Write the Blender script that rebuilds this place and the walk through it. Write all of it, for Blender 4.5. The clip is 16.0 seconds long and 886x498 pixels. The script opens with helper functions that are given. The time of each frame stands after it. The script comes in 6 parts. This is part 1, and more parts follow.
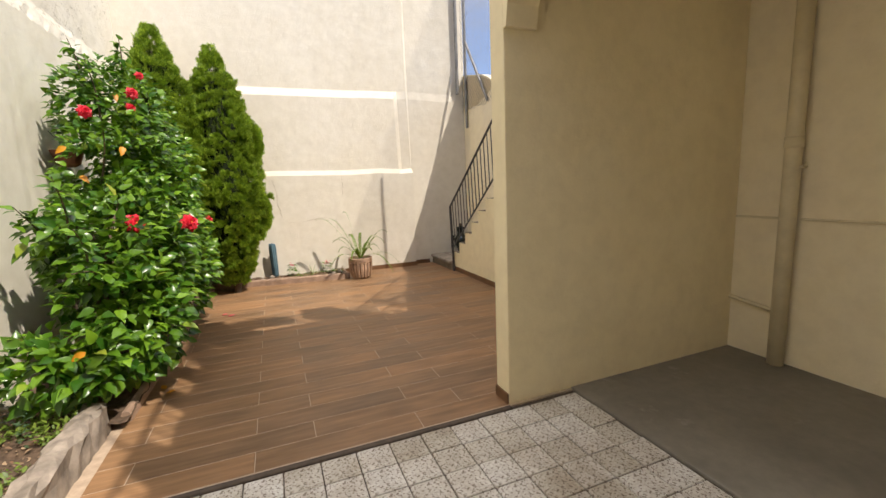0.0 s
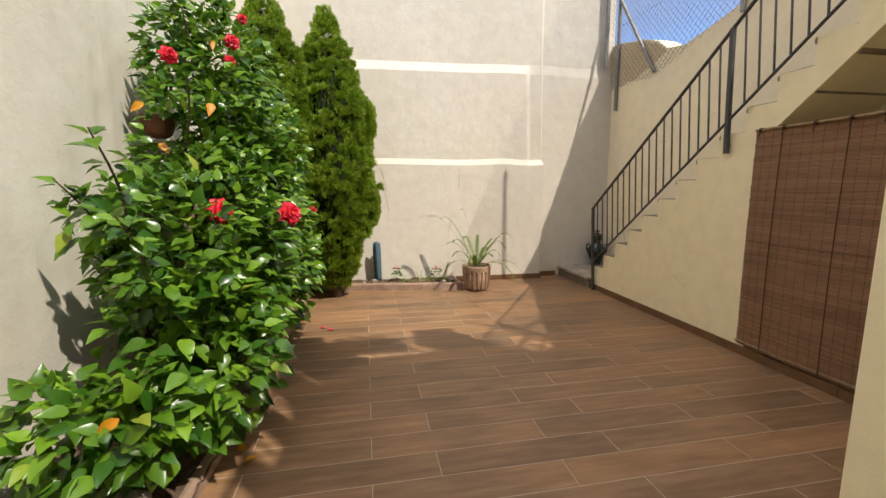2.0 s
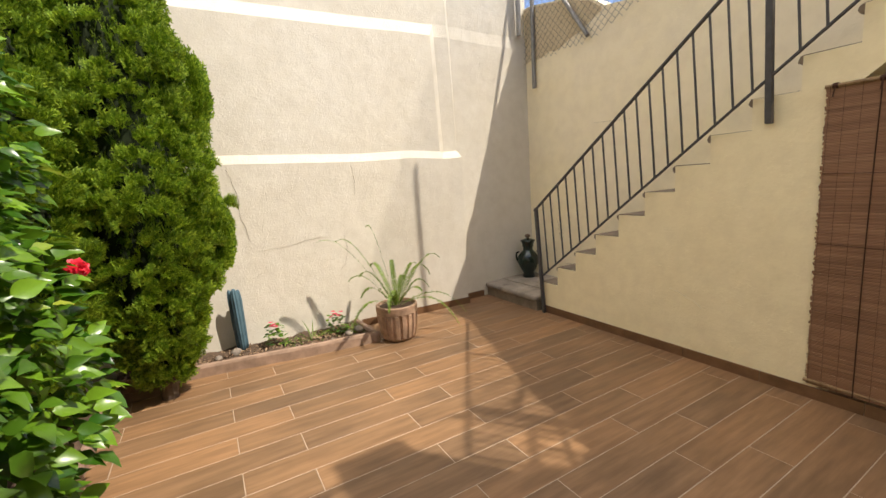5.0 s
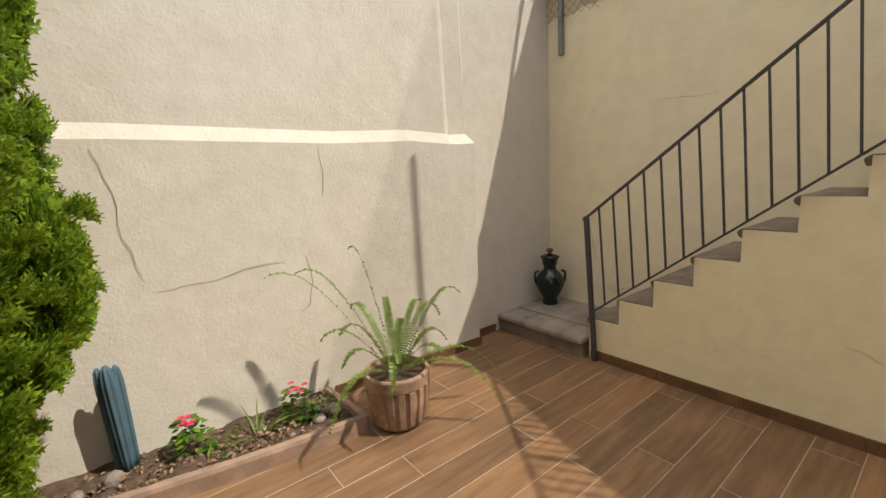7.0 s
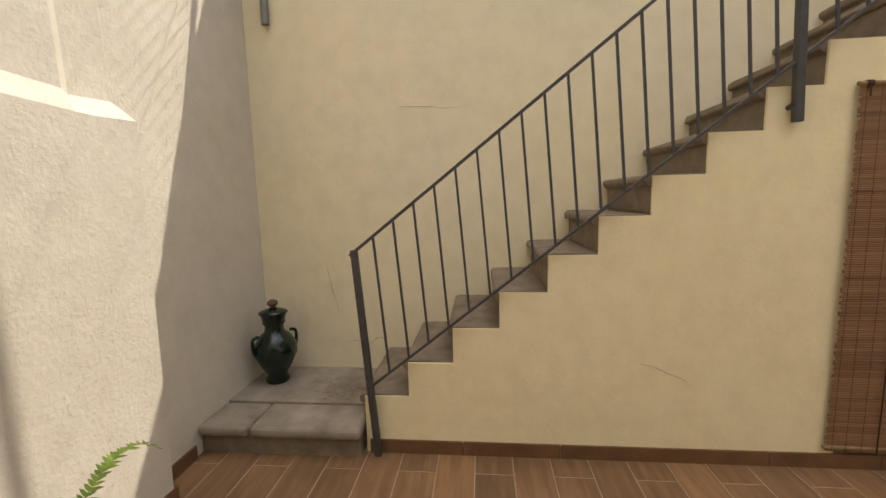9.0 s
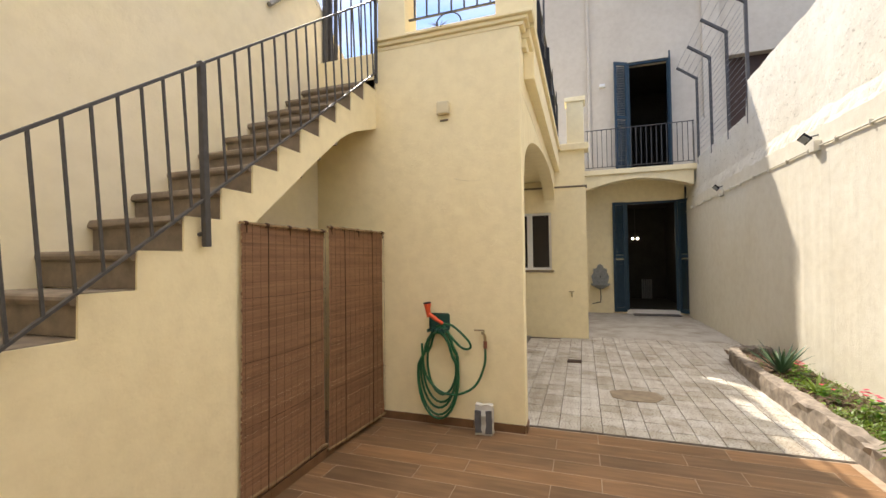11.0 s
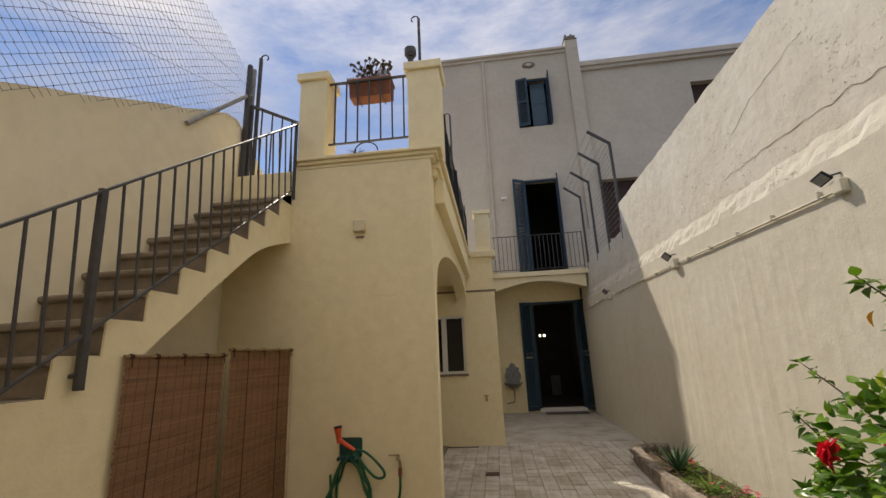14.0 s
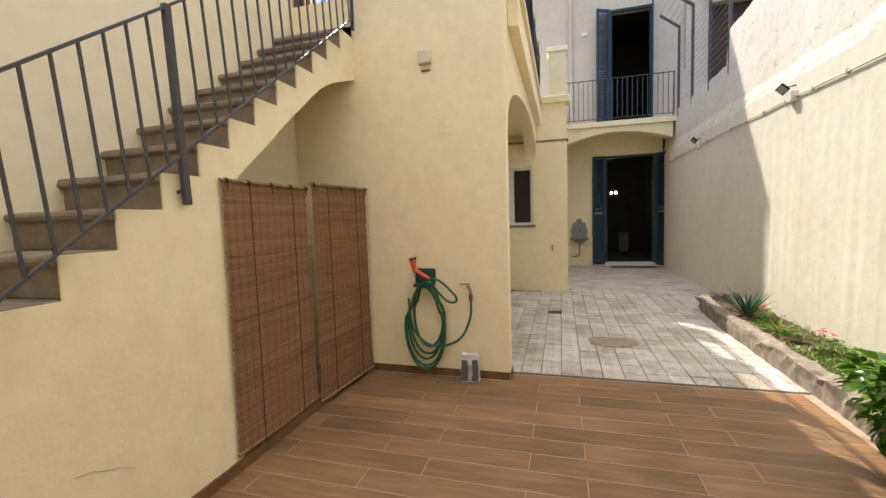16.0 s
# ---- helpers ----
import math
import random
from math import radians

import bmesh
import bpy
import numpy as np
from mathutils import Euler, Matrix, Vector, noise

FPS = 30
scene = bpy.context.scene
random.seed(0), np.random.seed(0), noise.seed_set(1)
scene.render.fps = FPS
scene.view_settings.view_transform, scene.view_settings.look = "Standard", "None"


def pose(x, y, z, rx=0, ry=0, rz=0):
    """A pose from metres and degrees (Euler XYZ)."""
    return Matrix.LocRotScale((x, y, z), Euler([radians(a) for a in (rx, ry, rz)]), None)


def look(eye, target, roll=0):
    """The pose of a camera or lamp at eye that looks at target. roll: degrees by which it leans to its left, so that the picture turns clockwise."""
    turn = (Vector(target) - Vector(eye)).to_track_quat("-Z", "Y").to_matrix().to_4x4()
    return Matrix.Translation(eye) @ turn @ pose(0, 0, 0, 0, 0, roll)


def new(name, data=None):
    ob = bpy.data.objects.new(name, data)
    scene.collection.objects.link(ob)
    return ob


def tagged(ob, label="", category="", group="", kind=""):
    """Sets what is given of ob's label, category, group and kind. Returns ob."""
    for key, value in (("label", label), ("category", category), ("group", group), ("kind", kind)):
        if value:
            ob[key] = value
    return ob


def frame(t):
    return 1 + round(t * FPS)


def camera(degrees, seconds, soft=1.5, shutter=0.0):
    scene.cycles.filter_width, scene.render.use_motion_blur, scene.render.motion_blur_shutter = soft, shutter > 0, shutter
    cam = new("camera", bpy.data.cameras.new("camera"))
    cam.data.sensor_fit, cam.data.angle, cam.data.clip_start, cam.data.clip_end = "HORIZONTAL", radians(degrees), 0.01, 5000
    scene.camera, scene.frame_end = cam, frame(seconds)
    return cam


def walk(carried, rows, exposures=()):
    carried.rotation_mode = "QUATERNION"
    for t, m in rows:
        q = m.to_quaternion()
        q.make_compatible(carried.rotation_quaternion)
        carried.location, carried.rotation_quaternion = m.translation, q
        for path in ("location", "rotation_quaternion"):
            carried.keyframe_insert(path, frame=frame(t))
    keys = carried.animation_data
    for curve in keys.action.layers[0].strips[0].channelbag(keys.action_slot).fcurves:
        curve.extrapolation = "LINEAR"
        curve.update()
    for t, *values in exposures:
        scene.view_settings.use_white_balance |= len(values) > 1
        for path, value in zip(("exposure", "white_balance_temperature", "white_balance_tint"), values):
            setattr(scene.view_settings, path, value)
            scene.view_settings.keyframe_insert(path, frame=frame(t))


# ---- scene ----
cam = camera(93.9, 16.0)
PATH = [
    (0, (-0.06, 0.324, 1.536), (0.677, 2.158, 1.227), -2.3),
    (0.5, (-0.158, 0.687, 1.473), (0.196, 2.626, 1.133), -1.6),
    (1, (-0.257, 1.032, 1.462), (-0.006, 2.985, 1.113), -0.8),
    (1.5, (-0.27, 1.409, 1.409), (-0.024, 3.365, 1.074), -0.1),
    (2, (-0.286, 1.783, 1.45), (0.074, 3.728, 1.153), -0.4),
    (2.5, (-0.316, 2.109, 1.478), (0.202, 4.023, 1.215), -1.3),
    (3, (-0.339, 2.457, 1.439), (0.168, 4.375, 1.182), -1.6),
    (3.5, (-0.368, 2.774, 1.455), (0.117, 4.696, 1.188), -2.8),
    (4, (-0.358, 3.106, 1.492), (0.37, 4.948, 1.217), -4.0),
    (4.2, (-0.341, 3.194, 1.497), (0.503, 4.986, 1.227), -4.1),
    (6.3, (-0.128, 4.745, 1.498), (0.888, 6.427, 1.126), -3.5),
    (6.5, (-0.076, 4.889, 1.512), (0.943, 6.569, 1.142), -3.5),
    (7, (0.019, 5.254, 1.502), (1.221, 6.816, 1.163), -3.1),
    (7.5, (0.123, 5.589, 1.484), (1.591, 6.914, 1.185), -2.1),
    (8, (0.392, 5.92, 1.488), (2.063, 6.977, 1.184), -2.1),
    (8.5, (0.566, 6.265, 1.507), (2.426, 6.918, 1.169), -2.0),
    (9, (0.726, 6.406, 1.421), (2.701, 6.597, 1.169), -1.4),
    (9.5, (0.956, 6.511, 1.393), (2.904, 6.095, 1.222), -1.9),
    (10, (1.0, 6.684, 1.513), (2.602, 5.501, 1.334), -1.4),
    (10.2, (0.957, 6.727, 1.545), (2.356, 5.307, 1.381), -0.9),
    (12.3, (0.746, 6.796, 1.732), (0.803, 4.831, 2.1), -2.8),
    (12.5, (0.744, 6.812, 1.751), (0.792, 4.862, 2.191), -2.5),
    (13, (0.737, 6.855, 1.806), (0.783, 4.939, 2.374), -2.1),
    (13.5, (0.74, 6.884, 1.828), (0.844, 4.976, 2.417), -2.1),
    (14, (0.769, 6.871, 1.821), (0.988, 4.945, 2.311), -2.5),
    (14.5, (0.819, 6.838, 1.775), (1.217, 4.896, 2.046), -3.1),
    (15, (0.835, 6.797, 1.653), (1.372, 4.87, 1.668), -3.1),
    (15.5, (0.834, 6.805, 1.609), (1.413, 4.894, 1.49), -2.4),
    (16, (0.836, 6.792, 1.604), (1.387, 4.876, 1.454), -1.8),
]
walk(cam, [(t, look(eye, target, roll)) for t, eye, target, roll in PATH],
     [(0.0, 1.74, 6900, 13), (1.0, 1.54, 6700, 13), (2.5, 1.66, 6900, 12), (3.0, 1.76, 6950, 12), (4.0, 1.78, 7050, 12), (6.5, 1.62, 6850, 12), (7.5, 1.26, 6950, 12), (8.5, 1.32, 7080, 12), (9.0, 1.68, 7050, 12), (9.5, 1.88, 6980, 12), (10.2, 2.15, 6980, 12), (12.3, 1.58, 7150, 12), (13.0, 1.15, 7200, 12), (14.0, 0.96, 7300, 12), (14.5, 1.32, 7230, 12), (15.0, 1.64, 7050, 12), (16.0, 2.03, 6830, 12)])

# ---- world, sun, exposure ----
SUN_WAY = Vector((-0.462, 0.585, -1.0)).normalized()      # the way the sunlight travels
world = bpy.data.worlds.new("world")
scene.world = world
world.use_nodes = True
wn = world.node_tree
sky = wn.nodes.new("ShaderNodeTexSky")
sky.sky_type, sky.sun_disc = "NISHITA", False
sky.sun_elevation = math.asin(-SUN_WAY.z)
sky.sun_rotation = math.atan2(-SUN_WAY.x, -SUN_WAY.y)
sky.dust_density, sky.air_density, sky.altitude = 0.05, 0.75, 1500.0
wco = wn.nodes.new("ShaderNodeTexCoord")
wmap = wn.nodes.new("ShaderNodeMapping")
wmap.inputs["Scale"].default_value = (1.0, 1.4, 3.2)
wnoise = wn.nodes.new("ShaderNodeTexNoise")
wnoise.inputs["Scale"].default_value, wnoise.inputs["Detail"].default_value = 1.7, 7.0
wnoise.inputs["Roughness"].default_value = 0.62
wramp = wn.nodes.new("ShaderNodeValToRGB")
wramp.color_ramp.elements[0].position, wramp.color_ramp.elements[1].position = 0.35, 0.76
wmix = wn.nodes.new("ShaderNodeMixRGB")
wn.links.new(wco.outputs["Generated"], wmap.inputs["Vector"])
wn.links.new(wmap.outputs["Vector"], wnoise.inputs["Vector"])
wn.links.new(wnoise.outputs["Fac"], wramp.inputs["Fac"])
wn.links.new(wramp.outputs["Color"], wmix.inputs[0])
wdim = wn.nodes.new("ShaderNodeMixRGB")
wdim.blend_type = "MULTIPLY"
wdim.inputs[0].default_value, wdim.inputs[2].default_value = 1.0, (0.60, 0.62, 0.66, 1)
wn.links.new(sky.outputs["Color"], wdim.inputs[1])
wn.links.new(wdim.outputs[0], wmix.inputs[1])
# thin cloud grows brighter from the horizon to the zenith
wsep, wmul, wtint = wn.nodes.new("ShaderNodeSeparateXYZ"), wn.nodes.new("ShaderNodeMath"), wn.nodes.new("ShaderNodeMixRGB")
wmul.operation, wmul.use_clamp = "POWER", True
wmul.inputs[1].default_value = 3.0
wtint.inputs[1].default_value, wtint.inputs[2].default_value = (0.60, 0.72, 0.96, 1), (12.6, 12.1, 11.6, 1)
wn.links.new(wco.outputs["Generated"], wsep.inputs[0])
wn.links.new(wsep.outputs["Z"], wmul.inputs[0])
wn.links.new(wmul.outputs[0], wtint.inputs[0])
wn.links.new(wtint.outputs[0], wmix.inputs[2])
bg = wn.nodes["Background"]
wn.links.new(wmix.outputs[0], bg.inputs["Color"])
bg.inputs["Strength"].default_value = 0.15
sun = new("sun", bpy.data.lights.new("sun", "SUN"))
sun.data.energy, sun.data.angle, sun.data.color = 1.62, radians(0.6), (1.0, 0.95, 0.87)
sun.matrix_world = look((20, -26, 45), Vector((20, -26, 45)) + SUN_WAY)

# ---- materials ----
def ramp(nt, fac, stops):
    r = nt.nodes.new("ShaderNodeValToRGB")
    el = r.color_ramp.elements
    while len(el) < len(stops):
        el.new(0.5)
    for e, (p, c) in zip(el, stops):
        e.position, e.color = p, (*c, 1)
    nt.links.new(fac, r.inputs["Fac"])
    return r.outputs["Color"]


def noise_tex(nt, vec, scale, detail=6.0, rough=0.55, kind="ShaderNodeTexNoise"):
    n = nt.nodes.new(kind)
    n.inputs["Scale"].default_value = scale
    if kind == "ShaderNodeTexNoise":
        n.inputs["Detail"].default_value, n.inputs["Roughness"].default_value = detail, rough
    nt.links.new(vec, n.inputs["Vector"])
    return n


def mixed(nt, fac, a, b, mode="MIX"):
    m = nt.nodes.new("ShaderNodeMixRGB")
    m.blend_type = mode
    for k, v in ((0, fac), (1, a), (2, b)):
        if isinstance(v, (int, float)):
            m.inputs[k].default_value = v
        elif isinstance(v, tuple):
            m.inputs[k].default_value = (*v, 1)
        else:
            nt.links.new(v, m.inputs[k])
    return m.outputs[0]


def base_material(name, rough=0.8, metal=0.0, spec=0.35):
    m = bpy.data.materials.new(name)
    m.use_nodes = True
    nt = m.node_tree
    b = nt.nodes["Principled BSDF"]
    b.inputs["Roughness"].default_value, b.inputs["Metallic"].default_value = rough, metal
    b.inputs["Specular IOR Level"].default_value = spec
    co = nt.nodes.new("ShaderNodeTexCoord")
    return m, nt, b, co.outputs["Object"]


def bump(nt, b, height, strength, dist=0.01, under=None):
    n = nt.nodes.new("ShaderNodeBump")
    n.inputs["Strength"].default_value, n.inputs["Distance"].default_value = strength, dist
    nt.links.new(height, n.inputs["Height"])
    if under is not None:
        nt.links.new(under, n.inputs["Normal"])
    nt.links.new(n.outputs["Normal"], b.inputs["Normal"])
    return n.outputs["Normal"]


def stucco(name, col, stain, fine=0.25, lumps=0.35, chips=0.0, pits=0.0):
    """Painted render: two scales of tone, hairline texture, shallow lumps and flaked patches."""
    m, nt, b, vec = base_material(name, 0.88, 0, 0.25)
    big = noise_tex(nt, vec, 0.9, 5, 0.6)
    mid = noise_tex(nt, vec, 7.0, 6, 0.6)
    c = mixed(nt, ramp(nt, big.outputs["Fac"], [(0.35, (0, 0, 0)), (0.75, (1, 1, 1))]), col, stain)
    c = mixed(nt, 0.16, c, ramp(nt, mid.outputs["Fac"], [(0.3, (0.55, 0.5, 0.42)), (0.6, (1, 1, 1))]), "MULTIPLY")
    if pits:
        # small fallen flakes that bare the grey render below, thick in patches
        mp = nt.nodes.new("ShaderNodeMapping")
        mp.inputs["Rotation"].default_value = (0.5, 0, 0)
        mp.inputs["Scale"].default_value = (1.0, 0.55, 1.3)
        nt.links.new(vec, mp.inputs["Vector"])
        spot, where = noise_tex(nt, mp.outputs[0], 19.0, 8, 0.75), noise_tex(nt, vec, 0.8, 4, 0.6)
        hole = nt.nodes.new("ShaderNodeMath")
        hole.operation = "MULTIPLY"
        nt.links.new(ramp(nt, spot.outputs["Fac"], [(0.585, (0, 0, 0)), (0.625, (pits, pits, pits))]), hole.inputs[0])
        nt.links.new(ramp(nt, where.outputs["Fac"], [(0.30, (0.15, 0.15, 0.15)), (0.55, (1, 1, 1))]), hole.inputs[1])
        c = mixed(nt, hole.outputs[0], c, (0.30, 0.26, 0.19))
    nt.links.new(c, b.inputs["Base Color"])
    lump = noise_tex(nt, vec, 3.2, 4, 0.5)
    grain = noise_tex(nt, vec, 55.0, 4, 0.6)
    patch = noise_tex(nt, vec, 1.6, 4, 0.6)
    flake = noise_tex(nt, vec, 26.0, 8, 0.75)
    gate = nt.nodes.new("ShaderNodeMath")
    gate.operation = "MULTIPLY"
    nt.links.new(ramp(nt, patch.outputs["Fac"], [(0.50, (0, 0, 0)), (0.58, (1, 1, 1))]), gate.inputs[0])
    nt.links.new(ramp(nt, flake.outputs["Fac"], [(0.575, (0, 0, 0)), (0.66, (1, 1, 1))]), gate.inputs[1])
    n1 = bump(nt, b, lump.outputs["Fac"], lumps, 0.05)
    n2 = bump(nt, b, grain.outputs["Fac"], fine, 0.006, n1)
    if chips:
        bump(nt, b, gate.outputs[0], chips, 0.008, n2)
    return m


def plain(name, col, rough=0.6, metal=0.0, vary=0.25, scale=12.0, relief=0.1, spec=0.35):
    m, nt, b, vec = base_material(name, rough, metal, spec)
    n = noise_tex(nt, vec, scale, 6, 0.6)
    dark = tuple(v * (1 - vary) for v in col)
    nt.links.new(ramp(nt, n.outputs["Fac"], [(0.3, dark), (0.68, col)]), b.inputs["Base Color"])
    if relief:
        bump(nt, b, n.outputs["Fac"], relief, 0.004)
    return m


def speckled(name, col, chip, dark, rough=0.75, per_object=True):
    """Washed terrazzo paver: stone chips in a pale binder."""
    m, nt, b, vec = base_material(name, rough, 0, 0.3)
    vor = nt.nodes.new("ShaderNodeTexVoronoi")
    vor.inputs["Scale"].default_value = 115.0
    nt.links.new(vec, vor.inputs["Vector"])
    sep = nt.nodes.new("ShaderNodeSeparateColor")
    nt.links.new(vor.outputs["Color"], sep.inputs["Color"])
    c = ramp(nt, sep.outputs[0], [(0.0, dark), (0.13, dark), (0.22, col), (0.7, chip)])
    if per_object:
        info = nt.nodes.new("ShaderNodeObjectInfo")
        c = mixed(nt, 0.85, c, ramp(nt, info.outputs["Random"], [(0.0, (0.72, 0.68, 0.60)), (0.5, (0.95, 0.93, 0.9)), (1.0, (1, 1, 1))]), "MULTIPLY")
    geo = nt.nodes.new("ShaderNodeNewGeometry")
    dirt = noise_tex(nt, geo.outputs["Position"], 1.9, 7, 0.7)
    c = mixed(nt, 0.75, c, ramp(nt, dirt.outputs["Fac"], [(0.34, (0.55, 0.47, 0.38)), (0.58, (1, 1, 1))]), "MULTIPLY")
    nt.links.new(c, b.inputs["Base Color"])
    bump(nt, b, vor.outputs["Distance"], 0.25, 0.004)
    return m


def plank_material(name):
    """Wood-look porcelain: long grain along x, each plank a tone of its own."""
    m, nt, b, vec = base_material(name, 0.5, 0, 0.25)
    info = nt.nodes.new("ShaderNodeObjectInfo")
    off = nt.nodes.new("ShaderNodeVectorMath")
    off.operation = "SCALE"
    off.inputs[3].default_value = 37.0
    comb = nt.nodes.new("ShaderNodeCombineXYZ")
    for k in range(3):
        nt.links.new(info.outputs["Random"], comb.inputs[k])
    nt.links.new(comb.outputs[0], off.inputs[0])
    add = nt.nodes.new("ShaderNodeVectorMath")
    nt.links.new(vec, add.inputs[0])
    nt.links.new(off.outputs[0], add.inputs[1])
    mp = nt.nodes.new("ShaderNodeMapping")
    mp.inputs["Scale"].default_value = (1.3, 12.0, 6.0)
    nt.links.new(add.outputs[0], mp.inputs["Vector"])
    g = noise_tex(nt, mp.outputs[0], 2.0, 7, 0.6)
    cloud = noise_tex(nt, add.outputs[0], 1.7, 3, 0.5)
    c = ramp(nt, g.outputs["Fac"], [(0.2, (0.175, 0.102, 0.055)), (0.45, (0.242, 0.142, 0.075)), (0.58, (0.284, 0.168, 0.090)), (0.8, (0.355, 0.215, 0.119))])
    tone = ramp(nt, info.outputs["Random"], [(0.0, (0.80, 0.81, 0.82)), (0.5, (0.96, 0.95, 0.92)), (1.0, (1.10, 1.05, 0.98))])
    c = mixed(nt, 1.0, c, tone, "MULTIPLY")
    c = mixed(nt, 0.55, c, ramp(nt, cloud.outputs["Fac"], [(0.35, (0.55, 0.55, 0.56)), (0.65, (1.1, 1.05, 1.0))]), "MULTIPLY")
    nt.links.new(c, b.inputs["Base Color"])
    rr = ramp(nt, cloud.outputs["Fac"], [(0.3, (0.40, 0.40, 0.40)), (0.7, (0.56, 0.56, 0.56))])
    nt.links.new(rr, b.inputs["Roughness"])
    bump(nt, b, g.outputs["Fac"], 0.12, 0.003)
    return m


def leaf_material(name, dark, light, rough=0.32, trans=0.25):
    m, nt, b, vec = base_material(name, rough, 0, 0.5)
    geo = nt.nodes.new("ShaderNodeNewGeometry")
    info = nt.nodes.new("ShaderNodeObjectInfo")
    s = nt.nodes.new("ShaderNodeMath")
    s.operation = "ADD"
    nt.links.new(geo.outputs["Random Per Island"], s.inputs[0])
    nt.links.new(info.outputs["Random"], s.inputs[1])
    f = nt.nodes.new("ShaderNodeMath")
    f.operation = "FRACT"
    nt.links.new(s.outputs[0], f.inputs[0])
    c = ramp(nt, f.outputs[0], [(0.0, dark), (0.7, tuple((a + c2) / 2 for a, c2 in zip(dark, light))), (1.0, light)])
    n = noise_tex(nt, vec, 30.0, 3, 0.5)
    c = mixed(nt, 0.3, c, ramp(nt, n.outputs["Fac"], [(0.3, (0.6, 0.6, 0.6)), (0.7, (1.1, 1.1, 1.0))]), "MULTIPLY")
    nt.links.new(c, b.inputs["Base Color"])
    t = nt.nodes.new("ShaderNodeBsdfTranslucent")
    nt.links.new(c, t.inputs["Color"])
    mx = nt.nodes.new("ShaderNodeMixShader")
    mx.inputs[0].default_value = trans
    out = nt.nodes["Material Output"]
    nt.links.new(b.outputs[0], mx.inputs[1])
    nt.links.new(t.outputs[0], mx.inputs[2])
    nt.links.new(mx.outputs[0], out.inputs["Surface"])
    return m


M_YELLOW = stucco("yellow_render", (0.90, 0.785, 0.52), (0.88, 0.755, 0.485), 0.25, 0.22, 0.25)
M_EAST = stucco("aged_yellow_render", (0.89, 0.775, 0.52), (0.83, 0.735, 0.56), 0.28, 0.25, 0.3)
M_CREAM = stucco("cream_render", (0.70, 0.655, 0.56), (0.655, 0.60, 0.49), 0.5, 0.25, 0.3)
M_WEST = stucco("pale_render", (0.74, 0.705, 0.60), (0.69, 0.64, 0.52), 0.35, 0.25, 0.25)
M_WESTUP = stucco("weathered_render", (0.74, 0.705, 0.61), (0.67, 0.62, 0.51), 0.4, 0.5, 0.8, 0.7)
M_HOUSE = stucco("house_render", (0.60, 0.535, 0.45), (0.53, 0.465, 0.385), 0.2, 0.25, 0.3)
M_STONE = plain("stair_stone", (0.275, 0.215, 0.155), 0.85, 0, 0.4, 9.0, 0.5)
M_LANDING = plain("landing_stone", (0.38, 0.32, 0.255), 0.85, 0, 0.5, 5.0, 0.5)
M_IRON = plain("painted_iron", (0.085, 0.08, 0.08), 0.5, 0.2, 0.3, 20.0, 0.1)
M_GALV = plain("weathered_tube", (0.33, 0.32, 0.30), 0.55, 0.5, 0.4, 14.0, 0.2)
M_WIRE = plain("dull_wire", (0.16, 0.16, 0.16), 0.6, 0.3, 0.3, 20, 0)
M_PLANK = plank_material("plank_porcelain")
M_SKIRT = plain("skirting_porcelain", (0.20, 0.105, 0.052), 0.45, 0, 0.35, 8.0, 0.1)
M_GROUT = plain("grout", (0.46, 0.35, 0.25), 0.9, 0, 0.3, 20, 0.2)
M_JOINT = plain("joint_sand", (0.11, 0.085, 0.065), 0.95, 0, 0.4, 15, 0.4)
M_PAVER = speckled("terrazzo_paver", (0.56, 0.53, 0.475), (0.68, 0.66, 0.61), (0.27, 0.23, 0.19))
M_FARPAVE = speckled("worn_paving", (0.48, 0.455, 0.41), (0.55, 0.525, 0.48), (0.45, 0.41, 0.36), 0.7, False)
def scuffed(name):
    """Trowelled concrete with pale scuffs and darker damp patches."""
    m, nt, b, vec = base_material(name, 0.5, 0, 0.4)
    big, fine, scuff = noise_tex(nt, vec, 1.1, 5, 0.6), noise_tex(nt, vec, 14, 6, 0.65), noise_tex(nt, vec, 2.6, 8, 0.75)
    c = ramp(nt, big.outputs["Fac"], [(0.3, (0.15, 0.135, 0.11)), (0.7, (0.27, 0.245, 0.20))])
    c = mixed(nt, 0.35, c, ramp(nt, fine.outputs["Fac"], [(0.3, (0.6, 0.6, 0.6)), (0.7, (1.1, 1.1, 1.1))]), "MULTIPLY")
    c = mixed(nt, ramp(nt, scuff.outputs["Fac"], [(0.60, (0, 0, 0)), (0.72, (0.5, 0.5, 0.5))]), c, (0.42, 0.40, 0.36))
    nt.links.new(c, b.inputs["Base Color"])
    nt.links.new(ramp(nt, big.outputs["Fac"], [(0.3, (0.38,) * 3), (0.7, (0.62,) * 3)]), b.inputs["Roughness"])
    bump(nt, b, fine.outputs["Fac"], 0.15, 0.004)
    return m


M_CONCRETE = scuffed("smooth_concrete")
M_KERB = plain("rough_kerb", (0.34, 0.285, 0.23), 0.95, 0, 0.6, 9.0, 0.9)
M_KERBB = plain("planter_kerb", (0.40, 0.27, 0.19), 0.8, 0, 0.45, 7.0, 0.4)
M_SOIL = plain("soil", (0.13, 0.085, 0.055), 1.0, 0, 0.6, 25.0, 1.0)
M_TEAL = plain("blue_shutter_paint", (0.024, 0.055, 0.085), 0.5, 0, 0.3, 15, 0.1)
M_PALETEAL = plain("faded_blue_paint", (0.10, 0.16, 0.22), 0.6, 0, 0.3, 12, 0.1)
M_WHITE = plain("white_aluminium", (0.78, 0.77, 0.74), 0.4, 0, 0.1, 10, 0.0)
